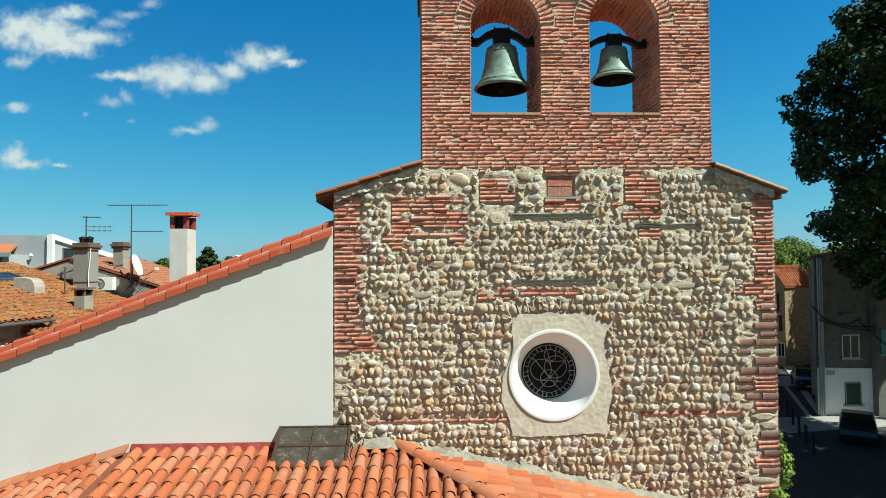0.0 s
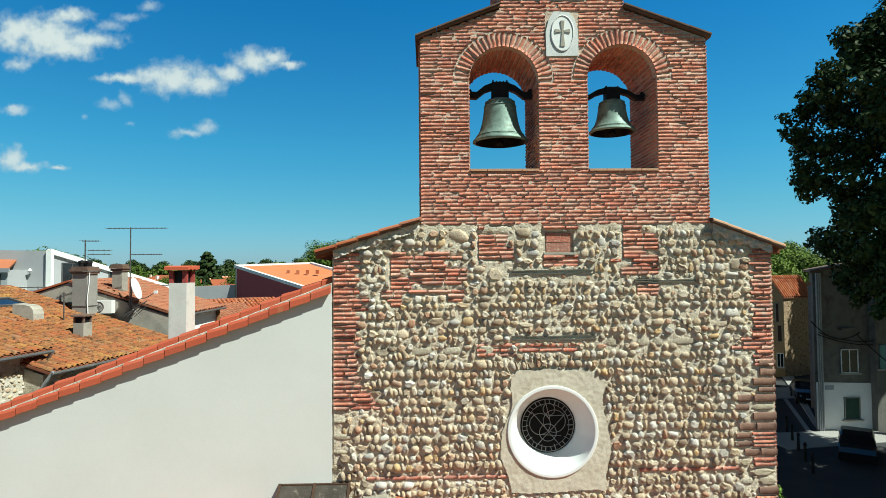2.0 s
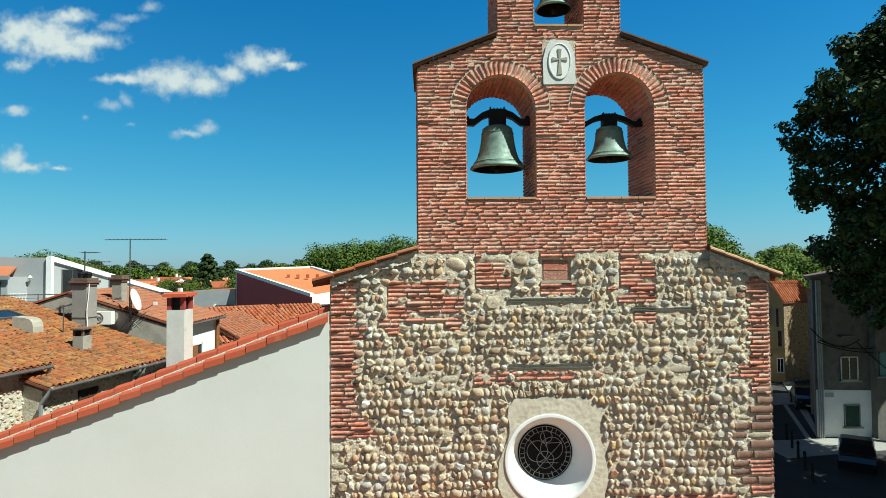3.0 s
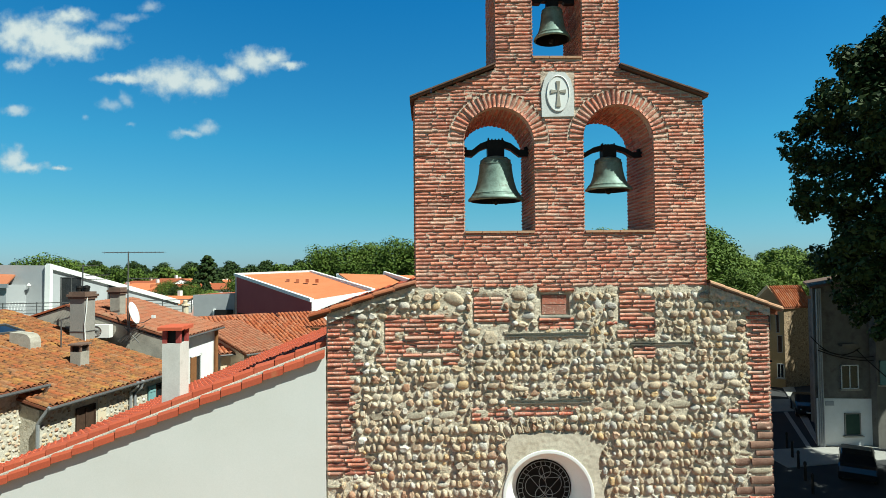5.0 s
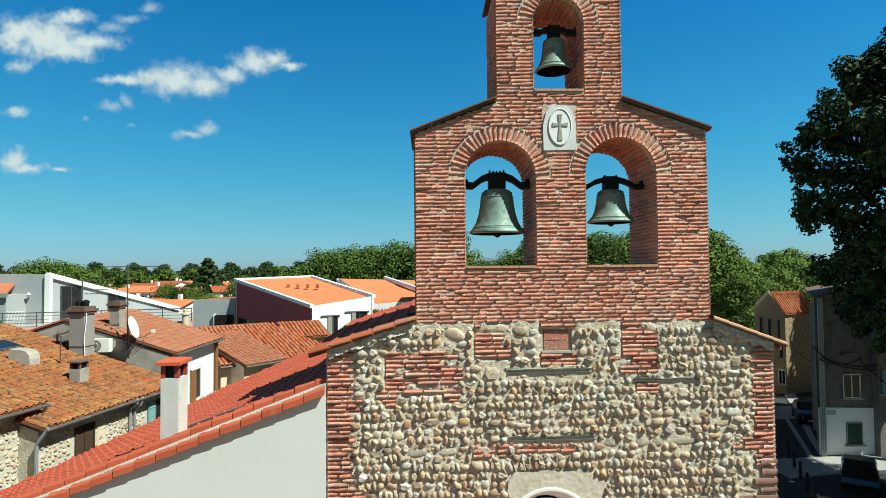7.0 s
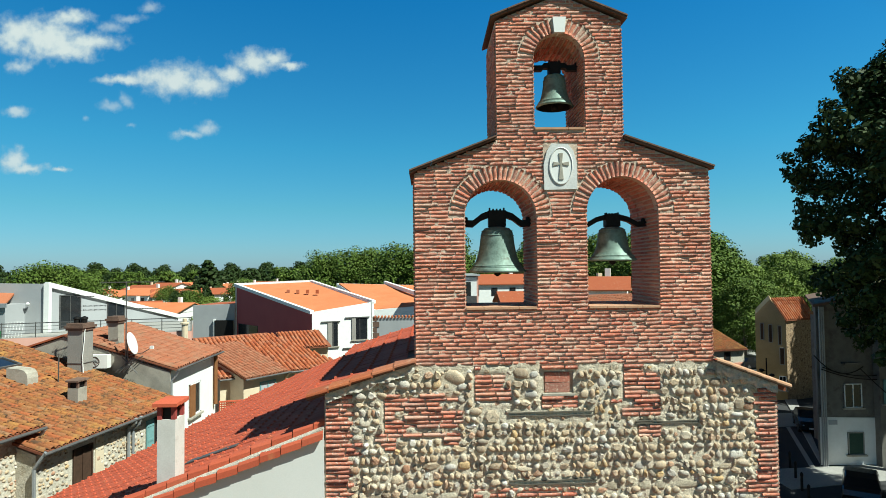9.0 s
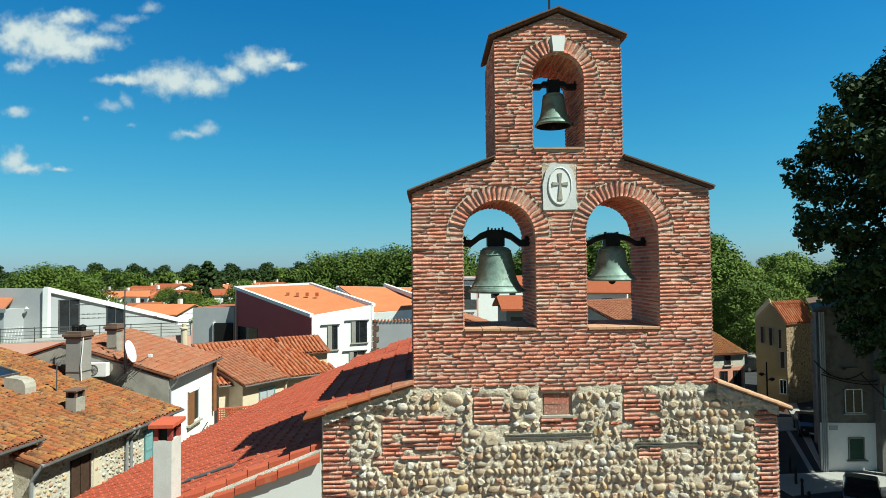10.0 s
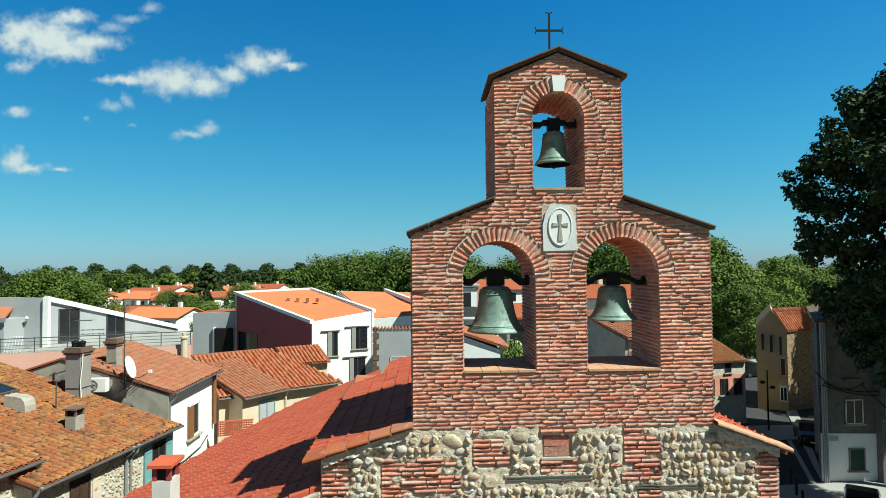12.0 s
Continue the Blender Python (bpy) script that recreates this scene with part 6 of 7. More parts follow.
part("low_wing", box(BM(), -27.0, -23.9, 27.6, 29.4, GZ, 11.65), M_PALEGREY, mod)
part("wing_roof", slab(BM(), [(-27.0, 27.5, 11.75), (-23.8, 27.5, 11.75), (-24.6, 29.4, 12.3), (-27.0, 29.4, 12.4)], (0, 0, -0.1)), M_TILE, mod)
part("wing_fascia", box(BM(), -27.0, -23.7, 27.4, 27.5, 11.5, 11.75), M_ZINC, mod)
window(mod, -25.4, 27.58, 9.9, 2.2, 1.5, "y", -1, M_STEEL, M_GLASS, None, False, 1, "dark window")
ter = thing("terrace", "pink rendered terrace with a metal railing", "terrace", (0, 0, GZ))
q = [(-23.9, 26.2), (-13.6, 29.6), (-16.6, 37.5), (-22.0, 36.0)]
part("pink_wall", slab(BM(), [(x, y, 9.75 - GZ) for x, y in q], (0, 0, -7.6)), M_PINK, ter)
part("floor", slab(BM(), [(x, y, 9.77 - GZ) for x, y in q], (0, 0, -0.015)), M_PALEPAVE, ter)
a, c = Vector((-26.5, 25.4, 0)), Vector((-13.65, 29.65, 0))
for k in range(4):
    z = 10.0 + k * 0.2 - GZ
    part("rail", tube(BM(), [(a.x, a.y, z), (c.x, c.y, z)], 0.03 if k == 3 else 0.015, 5), M_STEEL, ter)
for k in range(9):
    p = a.lerp(c, k / 8)
    part("rail_post", tube(BM(), [(p.x, p.y, 9.7 - GZ), (p.x, p.y, 10.65 - GZ)], 0.03, 6), M_STEEL, ter)
bin_ = thing("green_crate", "green plastic crate on the terrace", "crate", (-24.0, 26.6, 9.77), 10)
part("crate", box(BM(), -0.45, 0.45, -0.3, 0.3, 0, 0.4), mat("green_plastic", [(0.02, 0.2, 0.05), (0.03, 0.24, 0.07)], 3, 30, 0.5, 0.0), bin_)
rackt = thing("clothes_rack", "white metal clothes rack on the terrace", "rack", (-22.9, 27.0, 9.77), 15)
for k in range(6):
    part("bar", tube(BM(), [(-0.4 + 0.16 * k, -0.2, 0), (-0.4 + 0.16 * k, 0.2, 0.9)], 0.012, 4), M_PLASTICW, rackt)
part("top_rail", tube(BM(), [(-0.45, 0, 0.9), (0.45, 0, 0.9)], 0.014, 4), M_PLASTICW, rackt)
pst = thing("chimney", "narrow cream chimney on the terrace wall", "chimney", (-13.9, 29.3, 9.6))
part("shaft", lathe(BM(), [(0.2, -0.6), (0.19, 0.6), (0.26, 0.62), (0.26, 0.72), (0.12, 0.75), (0.14, 0.95), (0.02, 1.0)], seg=12), M_CREAM, pst)


# ---- street on the right ----
road = part("road", slab(BM(), [(9, -20, GZ + 0.02), (26, -20, GZ + 0.02), (33, 34, GZ + 0.02), (52, 80, GZ + 0.02), (44, 84, GZ + 0.02), (24, 38, GZ + 0.02), (9, 30, GZ + 0.02)], (0, 0, -0.02)), M_ASPHALT, None, "dark asphalt street in shade", kind="structure")
plaza = part("pavement", slab(BM(), [(20.3, 22.0, GZ + 0.05), (27.5, 23.2, GZ + 0.05), (27.5, 25.5, GZ + 0.05), (20.3, 25.0, GZ + 0.05)], (0, 0, -0.06)), M_PALEPAVE, None, "pale paving beside the grey building", kind="structure")
part("pavement", slab(BM(), [(24.3, 25.6, GZ + 0.10), (24.5, 25.6, GZ + 0.10), (33.3, 42.0, GZ + 0.10), (32.3, 42.0, GZ + 0.10)], (0, 0, -0.12)), M_PALEPAVE, None, "narrow pale kerb along the house walls", kind="structure")
part("pavement", slab(BM(), [(25.0, 33.5, GZ + 0.06), (30.0, 34.0, GZ + 0.06), (31.5, 37.5, GZ + 0.06), (26.0, 37.5, GZ + 0.06)], (0, 0, -0.06)), M_PALEPAVE, None, "pale paving across the street", kind="structure")
part("pavement", slab(BM(), [(44, 62, GZ + 0.05), (60, 60, GZ + 0.05), (64, 76, GZ + 0.05), (44, 78, GZ + 0.05)], (0, 0, -0.06)), M_PALEPAVE, None, "sunlit pale car park", kind="structure")
bm = slab(BM(), [(22.2, 22.5, GZ + 0.028), (22.5, 22.5, GZ + 0.028), (28.6, 36.0, GZ + 0.028), (28.3, 36.0, GZ + 0.028)], (0, 0, -0.004))
part("lane_marking", bm, M_PALEPAVE, None, "pale gutter line along the street", kind="structure")

rb = thing("grey_house", "tall grey rendered house with a white painted base", "house", (0, 0, 0))
# tree shade on these walls is partly in the render's colour
part("wall_shell", slab(BM(), [(24.2, 25.5, 11.3), (27.5, 25.5, 11.8), (34.3, 36.0, 11.8), (30.95, 36.0, 11.3)], (0, 0, GZ - 11.3)), M_SHADERENDER, rb)
part("white_base", slab(BM(), [(24.25, 25.46, 4.68), (27.52, 25.46, 4.6), (27.52, 25.55, 4.6), (24.25, 25.55, 4.68)], (0, 0, GZ - 4.6)), M_WHITE, rb, "white painted ground floor")
part("roof", slab(BM(), [(23.8, 25.1, 11.25), (28, 25.1, 11.95), (34.7, 36.3, 11.95), (30.65, 36.3, 11.25)], (0, 0, -0.14)), M_SLAB, rb)
window(rb, 26.25, 25.46, 5.2, 1.05, 1.4, "y", -1, M_WHITE, M_GLASS, None, True, 1, "white framed window")
window(rb, 26.32, 25.43, 2.5, 0.95, 1.3, "y", -1, M_OLDGREY, M_GREENSH, None, True, 0, "closed dark green shutters")
for k in range(3):
    part("downpipe", tube(BM(), [(24.35 + k * 0.12, 25.4, 11.1), (24.35 + k * 0.12, 25.4, GZ)], 0.05, 6), M_ZINC, rb)
part("nameplate", box(BM(), 24.75, 25.25, 25.42, 25.47, 4.25, 4.5), M_PALEGREY, rb, "small plain plate")
part("wall_lamp", box(BM(), 25.6, 26.5, 25.1, 25.45, 7.75, 7.85), M_STEEL, rb, "street lamp bracket")
cab = thing("overhead_cables", "black cables sagging across the grey house", "cable", (0, 0, 0))
for p0, p1, sag in (((23.9, 25.3, 8.3), (26.8, 25.3, 7.6), 0.7), ((24.3, 25.3, 7.5), (28.2, 25.2, 6.9), 0.25), ((24.4, 25.3, 7.6), (28.2, 25.2, 7.2), 0.3), ((26.6, 25.3, 7.5), (28.5, 24.0, 5.2), 0.1)):
    pts = []
    for k in range(9):
        f = k / 8
        v = Vector(p0).lerp(Vector(p1), f)
        pts.append((v.x, v.y, v.z - sag * 4 * f * (1 - f)))
    part("cable", tube(BM(), pts, 0.03, 5), M_IRON, cab)
rb2 = thing("neighbour_house", "shaded plain house beside the grey house", "house", (0, 0, 0))
# same render with the street's shade in its colour
part("wall_shell", box(BM(), 27.52, 36.0, 25.0, 31.0, GZ, 10.2), M_SHADERENDER, rb2)
part("roof", box(BM(), 27.5, 36.2, 24.7, 31.2, 10.2, 10.4), M_OLDTILEW, rb2)
window(rb2, 28.15, 24.98, 5.5, 0.9, 1.4, "y", -1, M_SHUTTER, M_SHUTTER, None, True, 0, "pale blue shutters")

oh = thing("ochre_house", "tall ochre gabled house with a stone side wall", "house", (0, 0, 0))
M_OCHRE = mat("ochre_render", [(0.36, 0.26, 0.13), (0.42, 0.31, 0.17)], 0.8, 30, 0.95, 0.2, stains=[(1.5, 0.62, 0.8, (0.26, 0.19, 0.11))])
bm = BM()
fr = [bm.verts.new(v) for v in ((30.5, 43.1, GZ), (32.5, 41.9, GZ), (32.5, 41.9, 8.85), (31.55, 42.5, 10.6), (30.5, 43.1, 9.2))]
bk = [bm.verts.new(v.co + Vector((4.0, 7.0, 0))) for v in fr]
bm.faces.new(fr)
bm.faces.new(bk[::-1])
for i in range(5):
    bm.faces.new((fr[i], bk[i], bk[(i + 1) % 5], fr[(i + 1) % 5]))
part("wall_shell", bm, M_OCHRE, oh)
part("stone_wall", slab(BM(), [(32.52, 41.88, 8.85), (36.6, 43.3, 8.9), (36.6, 43.5, 8.9), (32.52, 42.08, 8.85)], (0, 0, GZ - 8.85)), mat("brown_rubble", [(0.24, 0.16, 0.095), (0.36, 0.26, 0.165), (0.17, 0.10, 0.065)], 3.5, 9, 0.95, 1.0, spread=0.6, dist=0.05, stains=[(7.0, 0.55, 0.62, (0.42, 0.33, 0.23)), (5.0, 0.57, 0.64, (0.09, 0.06, 0.04))]), oh, "brown rubble stone side wall")
ev, rv = Vector((32.35, 41.6, 8.8)), Vector((31.45, 42.2, 10.65))
ed = Vector((3.6, 1.45, 0.0))
part("roof_deck", slab(BM(), [ev, ev + ed, rv + ed + Vector((0.8, 0.9, 0)), rv], (0, 0, -0.08)), M_UNDER, oh)
roof_pieces(oh, TILEM, ev + Vector((0, 0, 0.05)), ed, rv - ev, 0.28, 0.4, 14, 6, M_TILE, M_TILEW, None, 60, "tile", 0.01, 0.2, None, 41)
n_ = Vector((-(1.3), -2.3, 0)).normalized()
for f, z, w, h in ((0.22, 7.0, 0.32, 1.5), (0.5, 6.8, 0.32, 1.6), (0.8, 6.6, 0.3, 1.7), (0.86, 4.9, 0.4, 1.5)):
    v = Vector((30.5, 43.1, 0)).lerp(Vector((32.5, 41.9, 0)), f)
    wv = window(oh, 0, 0, 0, w, h, "y", -1, M_OLDGREY, M_DARKWOOD, None, False, 0, "narrow dark window")
    wv.matrix_local = pose(v.x - 0.02, v.y - 0.03, z, 0, 0, -29.5)
wv = window(oh, 0, 0, 0, 0.55, 1.25, "y", -1, M_WHITE, M_GLASS, None, True, 1, "white framed window")
wv.matrix_local = pose(32.2, 42.04, 2.7, 0, 0, -29.5)

sm = shed_house("arcaded_house", "stone and brick house with arched windows", (20.3, 36.7), -78.0, 5.0, 6.9, 0.32, 6.9, M_RUBBLE, M_OLDTILE, M_OLDTILEW, 42, 60, 0.22, 0.38)
part("brick_band", box(BM(), -0.30, -0.255, 0.3, 6.6, 4.2 - GZ, 5.8 - GZ), M_BRICKW, sm, "red brick band")
for k in range(4):
    window(sm, -0.25, 2.3 + k * 1.25, 4.2 - GZ, 0.7, 1.3, "x", 1, M_DARKWOOD, M_GLASS, None, True, 1, "arched dark window")
window(sm, -0.27, 5.2, 5.95 - GZ, 0.55, 0.75, "x", 1, M_DARKWOOD, M_GLASS, None, True, 0, "small dark window")

lamp = thing("street_lamp", "dark twin street lamp on a slim post", "street lamp", (27.4, 36.2, GZ))
part("post", tube(BM(), [(0, 0, 0), (0, 0, 4.6)], [0.07, 0.05], 8), M_IRON, lamp)
for s in (-1, 1):
    part("arm", tube(BM(), [(0, 0, 3.4 - 0.2 * s), (s * 0.35, 0, 3.5 - 0.2 * s)], 0.03, 6), M_IRON, lamp)
    part("lantern", lathe(BM(), [(0.05, -0.1), (0.2, 0.0), (0.17, 0.12), (0.03, 0.16)], (s * 0.4, 0, 3.45 - 0.2 * s), 12), M_IRON, lamp)
bol = None
for k in range(5):
    if bol is None:
        bol = thing("bollard", "dark metal street bollard", "bollard", (19.3, 18.5, GZ), group="bollards along the street")
        part("post", lathe(BM(), [(0.07, 0), (0.06, 0.75), (0.08, 0.8), (0.07, 0.9), (0.02, 0.96)], seg=12), M_IRON, bol)
    else:
        copy_thing(bol, pose(19.3 + k * 0.75, 18.5 + k * 1.7, GZ))


def car(x, y, rz, label):
    """A parked hatchback: body, glasshouse, wheels."""
    c = thing("car", label, "car", (x, y, GZ + 0.02), rz, group="parked cars")
    c.scale = (0.92, 0.92, 0.92)
    prof = [(-2.0, 0.3), (-2.05, 0.6), (-1.95, 0.85), (-1.55, 0.95), (-1.2, 1.35), (-0.6, 1.48), (0.3, 1.47), (0.9, 1.05), (1.7, 0.88), (2.0, 0.68), (2.02, 0.35), (1.6, 0.22), (-1.7, 0.22)]
    bm = BM()
    rings = []
    for yy, k, dz in ((-0.84, 0.985, 0), (-0.78, 1.0, 0.02), (-0.55, 1.0, 0.03), (0.55, 1.0, 0.03), (0.78, 1.0, 0.02), (0.84, 0.985, 0)):
        rings.append([bm.verts.new((px * k, yy * (0.86 if pz > 1.2 else 1.0), pz + (dz if pz > 0.4 else 0))) for px, pz in prof])
    for a, b in zip(rings, rings[1:]):
        for i in range(len(prof)):
            bm.faces.new((a[i], a[(i + 1) % len(prof)], b[(i + 1) % len(prof)], b[i]))
    bm.faces.new(rings[0])
    bm.faces.new(rings[-1][::-1])
    body = part("body", bm, M_CAR, c, "black paint", smooth=False)
    for s in (-1, 1):
        part("side_glass", slab(BM(), [(-1.1, s * 0.80, 0.98), (0.75, s * 0.80, 1.02), (0.3, s * 0.735, 1.4), (-0.95, s * 0.735, 1.38)], (0, -s * 0.02, 0)), M_GLASS, body)
        part("headlight", lathe(BM(), [(0.02, -0.05), (0.1, 0), (0.02, 0.05)], (1.95, s * 0.6, 0.68), 10), M_PLASTICW, body)
        for xx in (-1.25, 1.3):
            w = part("wheel", lathe(BM(), [(0.02, -0.1), (0.3, -0.1), (0.32, -0.05), (0.32, 0.05), (0.3, 0.1), (0.02, 0.1)], seg=18), M_TYRE, c)
            w.matrix_local = pose(xx, s * 0.78, 0.32, 90, 0, 0)
            part("rim", lathe(BM(), [(0.01, 0.11), (0.19, 0.105), (0.2, 0.09)], seg=14), M_STEEL, w)
            part("rim", lathe(BM(), [(0.2, -0.09), (0.19, -0.105), (0.01, -0.11)], seg=14), M_STEEL, w)
    part("windscreen", slab(BM(), [(0.42, -0.62, 1.43), (0.42, 0.62, 1.43), (0.98, 0.7, 1.06), (0.98, -0.7, 1.06)], (0.02, 0, 0.02)), M_GLASS, body)
    part("plate", box(BM(), 2.0, 2.035, -0.26, 0.26, 0.42, 0.53), M_PLASTICW, body, "blank pale plate")
    return c


car(23.2, 20.9, 54, "black hatchback parked on the street")
car(28.6, 33.2, -115, "black car parked beside the house wall")
car(38.5, 58.0, 10, "dark car parked in the sunlit lot")
car(48.0, 68.0, 0, "dark car parked under the trees")


# ---- trees ----
def leaves(name, centres, radii, count, size, material, seed, flat=0.8):
    """A crown of single leaves on the shells of many clumps."""
    r = np.random.RandomState(seed)
    c, rad = np.array(centres), np.array(radii)
    w = rad ** 2 / (rad ** 2).sum()
    idx = r.choice(len(c), count, p=w)
    d = r.normal(size=(count, 3))
    d /= np.linalg.norm(d, axis=1)[:, None]
    p = c[idx] + d * (rad[idx] * r.uniform(0.55, 1.08, count))[:, None] * np.array([1, 1, flat])
    nrm = d + r.normal(size=(count, 3)) * 0.42 + np.array([0, 0, 0.35])
    nrm /= np.linalg.norm(nrm, axis=1)[:, None]
    t = np.cross(nrm, r.normal(size=(count, 3)))
    t /= np.linalg.norm(t, axis=1)[:, None]
    b = np.cross(nrm, t)
    s = (size * r.uniform(0.6, 1.25, count))[:, None]
    q = np.stack([p - t * s, p + b * s * 0.7 - t * s * 0.1, p + t * s + nrm * s * 0.1, p - b * s * 0.7], 1).reshape(-1, 3)
    me = bpy.data.meshes.new(name)
    me.vertices.add(len(q))
    me.vertices.foreach_set("co", q.ravel())
    me.loops.add(len(q))
    me.loops.foreach_set("vertex_index", np.arange(len(q)))
    me.polygons.add(count)
    me.polygons.foreach_set("loop_start", np.arange(0, len(q), 4))
    me.update(calc_edges=True)
    me.materials.append(material)
    return me


def tree(label, at, h, spread, trunk, seed, nclump, nleaf, size, material, low=0.3, lean=0.0, kind="crown", vase=False):
    """A tree: tapered trunk, limbs, and a crown of leaf clumps."""
    r = random.Random(seed)
    t = thing("tree", label, "tree", at)
    bm = BM()
    tube(bm, [(0, 0, -0.2), (0.05 * h * lean, 0, h * 0.25), (0.12 * h * lean, 0.1, h * 0.5), (0.2 * h * lean, 0, h * 0.8)], [trunk, trunk * 0.8, trunk * 0.55, trunk * 0.15], 9)
    cs, rs = [], []
    for k in range(nclump):
        f = (k + 0.5) / nclump
        z = h * (low + (0.97 - low) * f)
        env = math.sin(math.pi * min(1, max(0.12, (f * 0.86 + 0.12)))) ** 0.6
        if vase:                            # narrow below, broad shoulders above
            env = 0.4 + 0.6 * min(1, f / 0.36) - 0.7 * max(0, f - 0.68) / 0.32
        a = k * 2.399 + r.uniform(-0.4, 0.4)
        rr = spread * env * math.sqrt(r.uniform(0.12, 1.0))
        cs.append((rr * math.cos(a) + lean * z * 0.2, rr * math.sin(a), z + r.uniform(-0.04, 0.04) * h))
        rs.append(spread * r.uniform(0.2, 0.36) * (0.42 if nclump > 100 else 1))
    if vase:                                # ragged sprigs stand out of the big clumps
        for k in range(nclump):
            c = Vector(cs[k])
            out = Vector((c.x, c.y, 0.6 * (c.z - h * 0.6))).normalized()
            for _ in range(4):
                d = (out + Vector((r.uniform(-1, 1), r.uniform(-1, 1), r.uniform(-1, 1)))).normalized()
                cs.append(tuple(c + d * rs[k] * r.uniform(1.0, 1.5)))
                rs.append(r.uniform(0.28, 0.55))
    for k in range(0, nclump, max(1, nclump // 14)):
        c = Vector(cs[k])
        z0 = max(h * 0.22, c.z * 0.6)
        tube(bm, [(lean * z0 * 0.2, 0, z0), tuple(Vector((lean * z0 * 0.2, 0, z0)).lerp(c, 0.5) + Vector((0, 0, 0.05 * h))), tuple(c)], [trunk * 0.35, trunk * 0.2, trunk * 0.06], 6)
    part("trunk", bm, M_BARK, t, smooth=True)
    ob = new("crown", leaves("crown", cs, rs, nleaf, size, material, seed))
    ob.parent = t
    return t


# crown shade is put into its leaf colour
tree("large plane tree with shade-darkened leaves beside the street", (25.6, 14.6, GZ), 23.0, 7.5, 0.5, 7, 380, 195000, 0.12, M_LEAFD, 0.29, vase=True)
# added outside the view: a high crown to shade the grey house's upper wall
tree("unseen high-crowned tree added to shade the grey house", (35.6, 19.4, GZ), 29.0, 5.0, 0.45, 8, 60, 24000, 0.26, M_LEAFD, 0.70)
# likewise unseen, added to shade the ochre house's stone wall
tree("unseen tall tree added to shade the ochre house", (46.5, 37.5, GZ), 22.0, 4.8, 0.45, 9, 60, 20000, 0.3, M_LEAFD, 0.45)
protos = [tree("broad green plane tree in full leaf", (8, 140, GZ), 19, 9.0, 0.4, 51, 70, 13500, 0.29, M_LEAF, 0.16),
          tree("tall green tree in full leaf", (31, 152, GZ), 19.5, 7.5, 0.4, 52, 64, 13000, 0.29, M_LEAF, 0.13),
          tree("rounded light green leafy tree", (34, 146, GZ), 18, 7.0, 0.35, 53, 60, 12500, 0.28, M_LEAFL, 0.1),
          tree("dense dark green tree in full leaf", (46, 155, GZ), 16, 9.0, 0.4, 54, 60, 11500, 0.33, M_LEAFD, 0.08),
          tree("distant dark green leafy tree", (60, 170, GZ), 17, 8.5, 0.4, 55, 44, 3000, 0.7, M_LEAF, 0.06),
          tree("distant dense dark green tree", (70, 175, GZ), 16, 9.0, 0.4, 56, 44, 3000, 0.7, M_LEAFD, 0.05)]
spots = []
r_ = random.Random(77)
for k in range(22):
    spots.append((-22 + k * 5.2 + r_.uniform(-2, 2), 118 + r_.uniform(-8, 12), r_.choice((0, 0, 1, 1)) if k < 17 else 2, 0.80 + 0.03 * math.sin(k) + 0.012 * max(0, min(k, 12)) - 0.035 * max(0, k - 14) - (0.2 if 6 <= k <= 8 else 0) + r_.uniform(-0.05, 0.05)))
for k in range(24):
    spots.append((-175 + k * 9.0 + r_.uniform(-3, 3), 215 + r_.uniform(-10, 25), r_.choice((4, 5, 4, 5)), r_.uniform(0.58, 0.76)))
for k in range(26):
    spots.append((-320 + k * 16.0, 340 + r_.uniform(-10, 30), 5, r_.uniform(0.7, 0.86)))
for k in range(15):
    spots.append((-360 + k * 24.0, 430 + r_.uniform(-10, 20), 5, r_.uniform(0.95, 1.1)))
spots += [(-61, 88, 0, 0.66), (-66, 92, 3, 0.7), (-57.5, 93, 0, 0.6), (-71, 97, 3, 0.62), (-62, 97, 1, 0.64)]
for k in range(30):
    spots.append((-230 + k * 9.5 + r_.uniform(-3, 3), 265 + r_.uniform(-8, 8), r_.choice((4, 5)), r_.uniform(0.55, 0.75)))
spots += [(38, 74, 1, 0.78), (44, 82, 0, 0.74), (36, 88, 0, 0.82), (50, 90, 1, 0.70), (58, 95, 2, 0.66), (47, 72, 0, 0.5), (54, 78, 2, 0.6), (42, 66, 1, 0.5), (62, 84, 0, 0.58), (70, 100, 2, 0.7), (78, 110, 0, 0.68), (66, 118, 1, 0.72), (50, 112, 0, 0.8), (88, 130, 3, 0.8), (58, 66, 2, 0.5)]
spots += [(-52, 122, 3, 0.45), (-46, 112, 0, 0.4), (-40, 105, 2, 0.38), (-58, 128, 0, 0.42), (-38, 118, 1, 0.5), (-33, 104, 0, 0.42), (-28, 96, 0, 0.4), (-36, 92, 2, 0.32), (-30, 84, 0, 0.33), (-25, 80, 2, 0.3)]
for x, y, k, s in spots:
    c = copy_thing(protos[k], pose(x, y, GZ, 0, 0, r_.uniform(0, 360)))
    c.scale = (s * r_.uniform(0.95, 1.15), s * r_.uniform(0.95, 1.15), s)


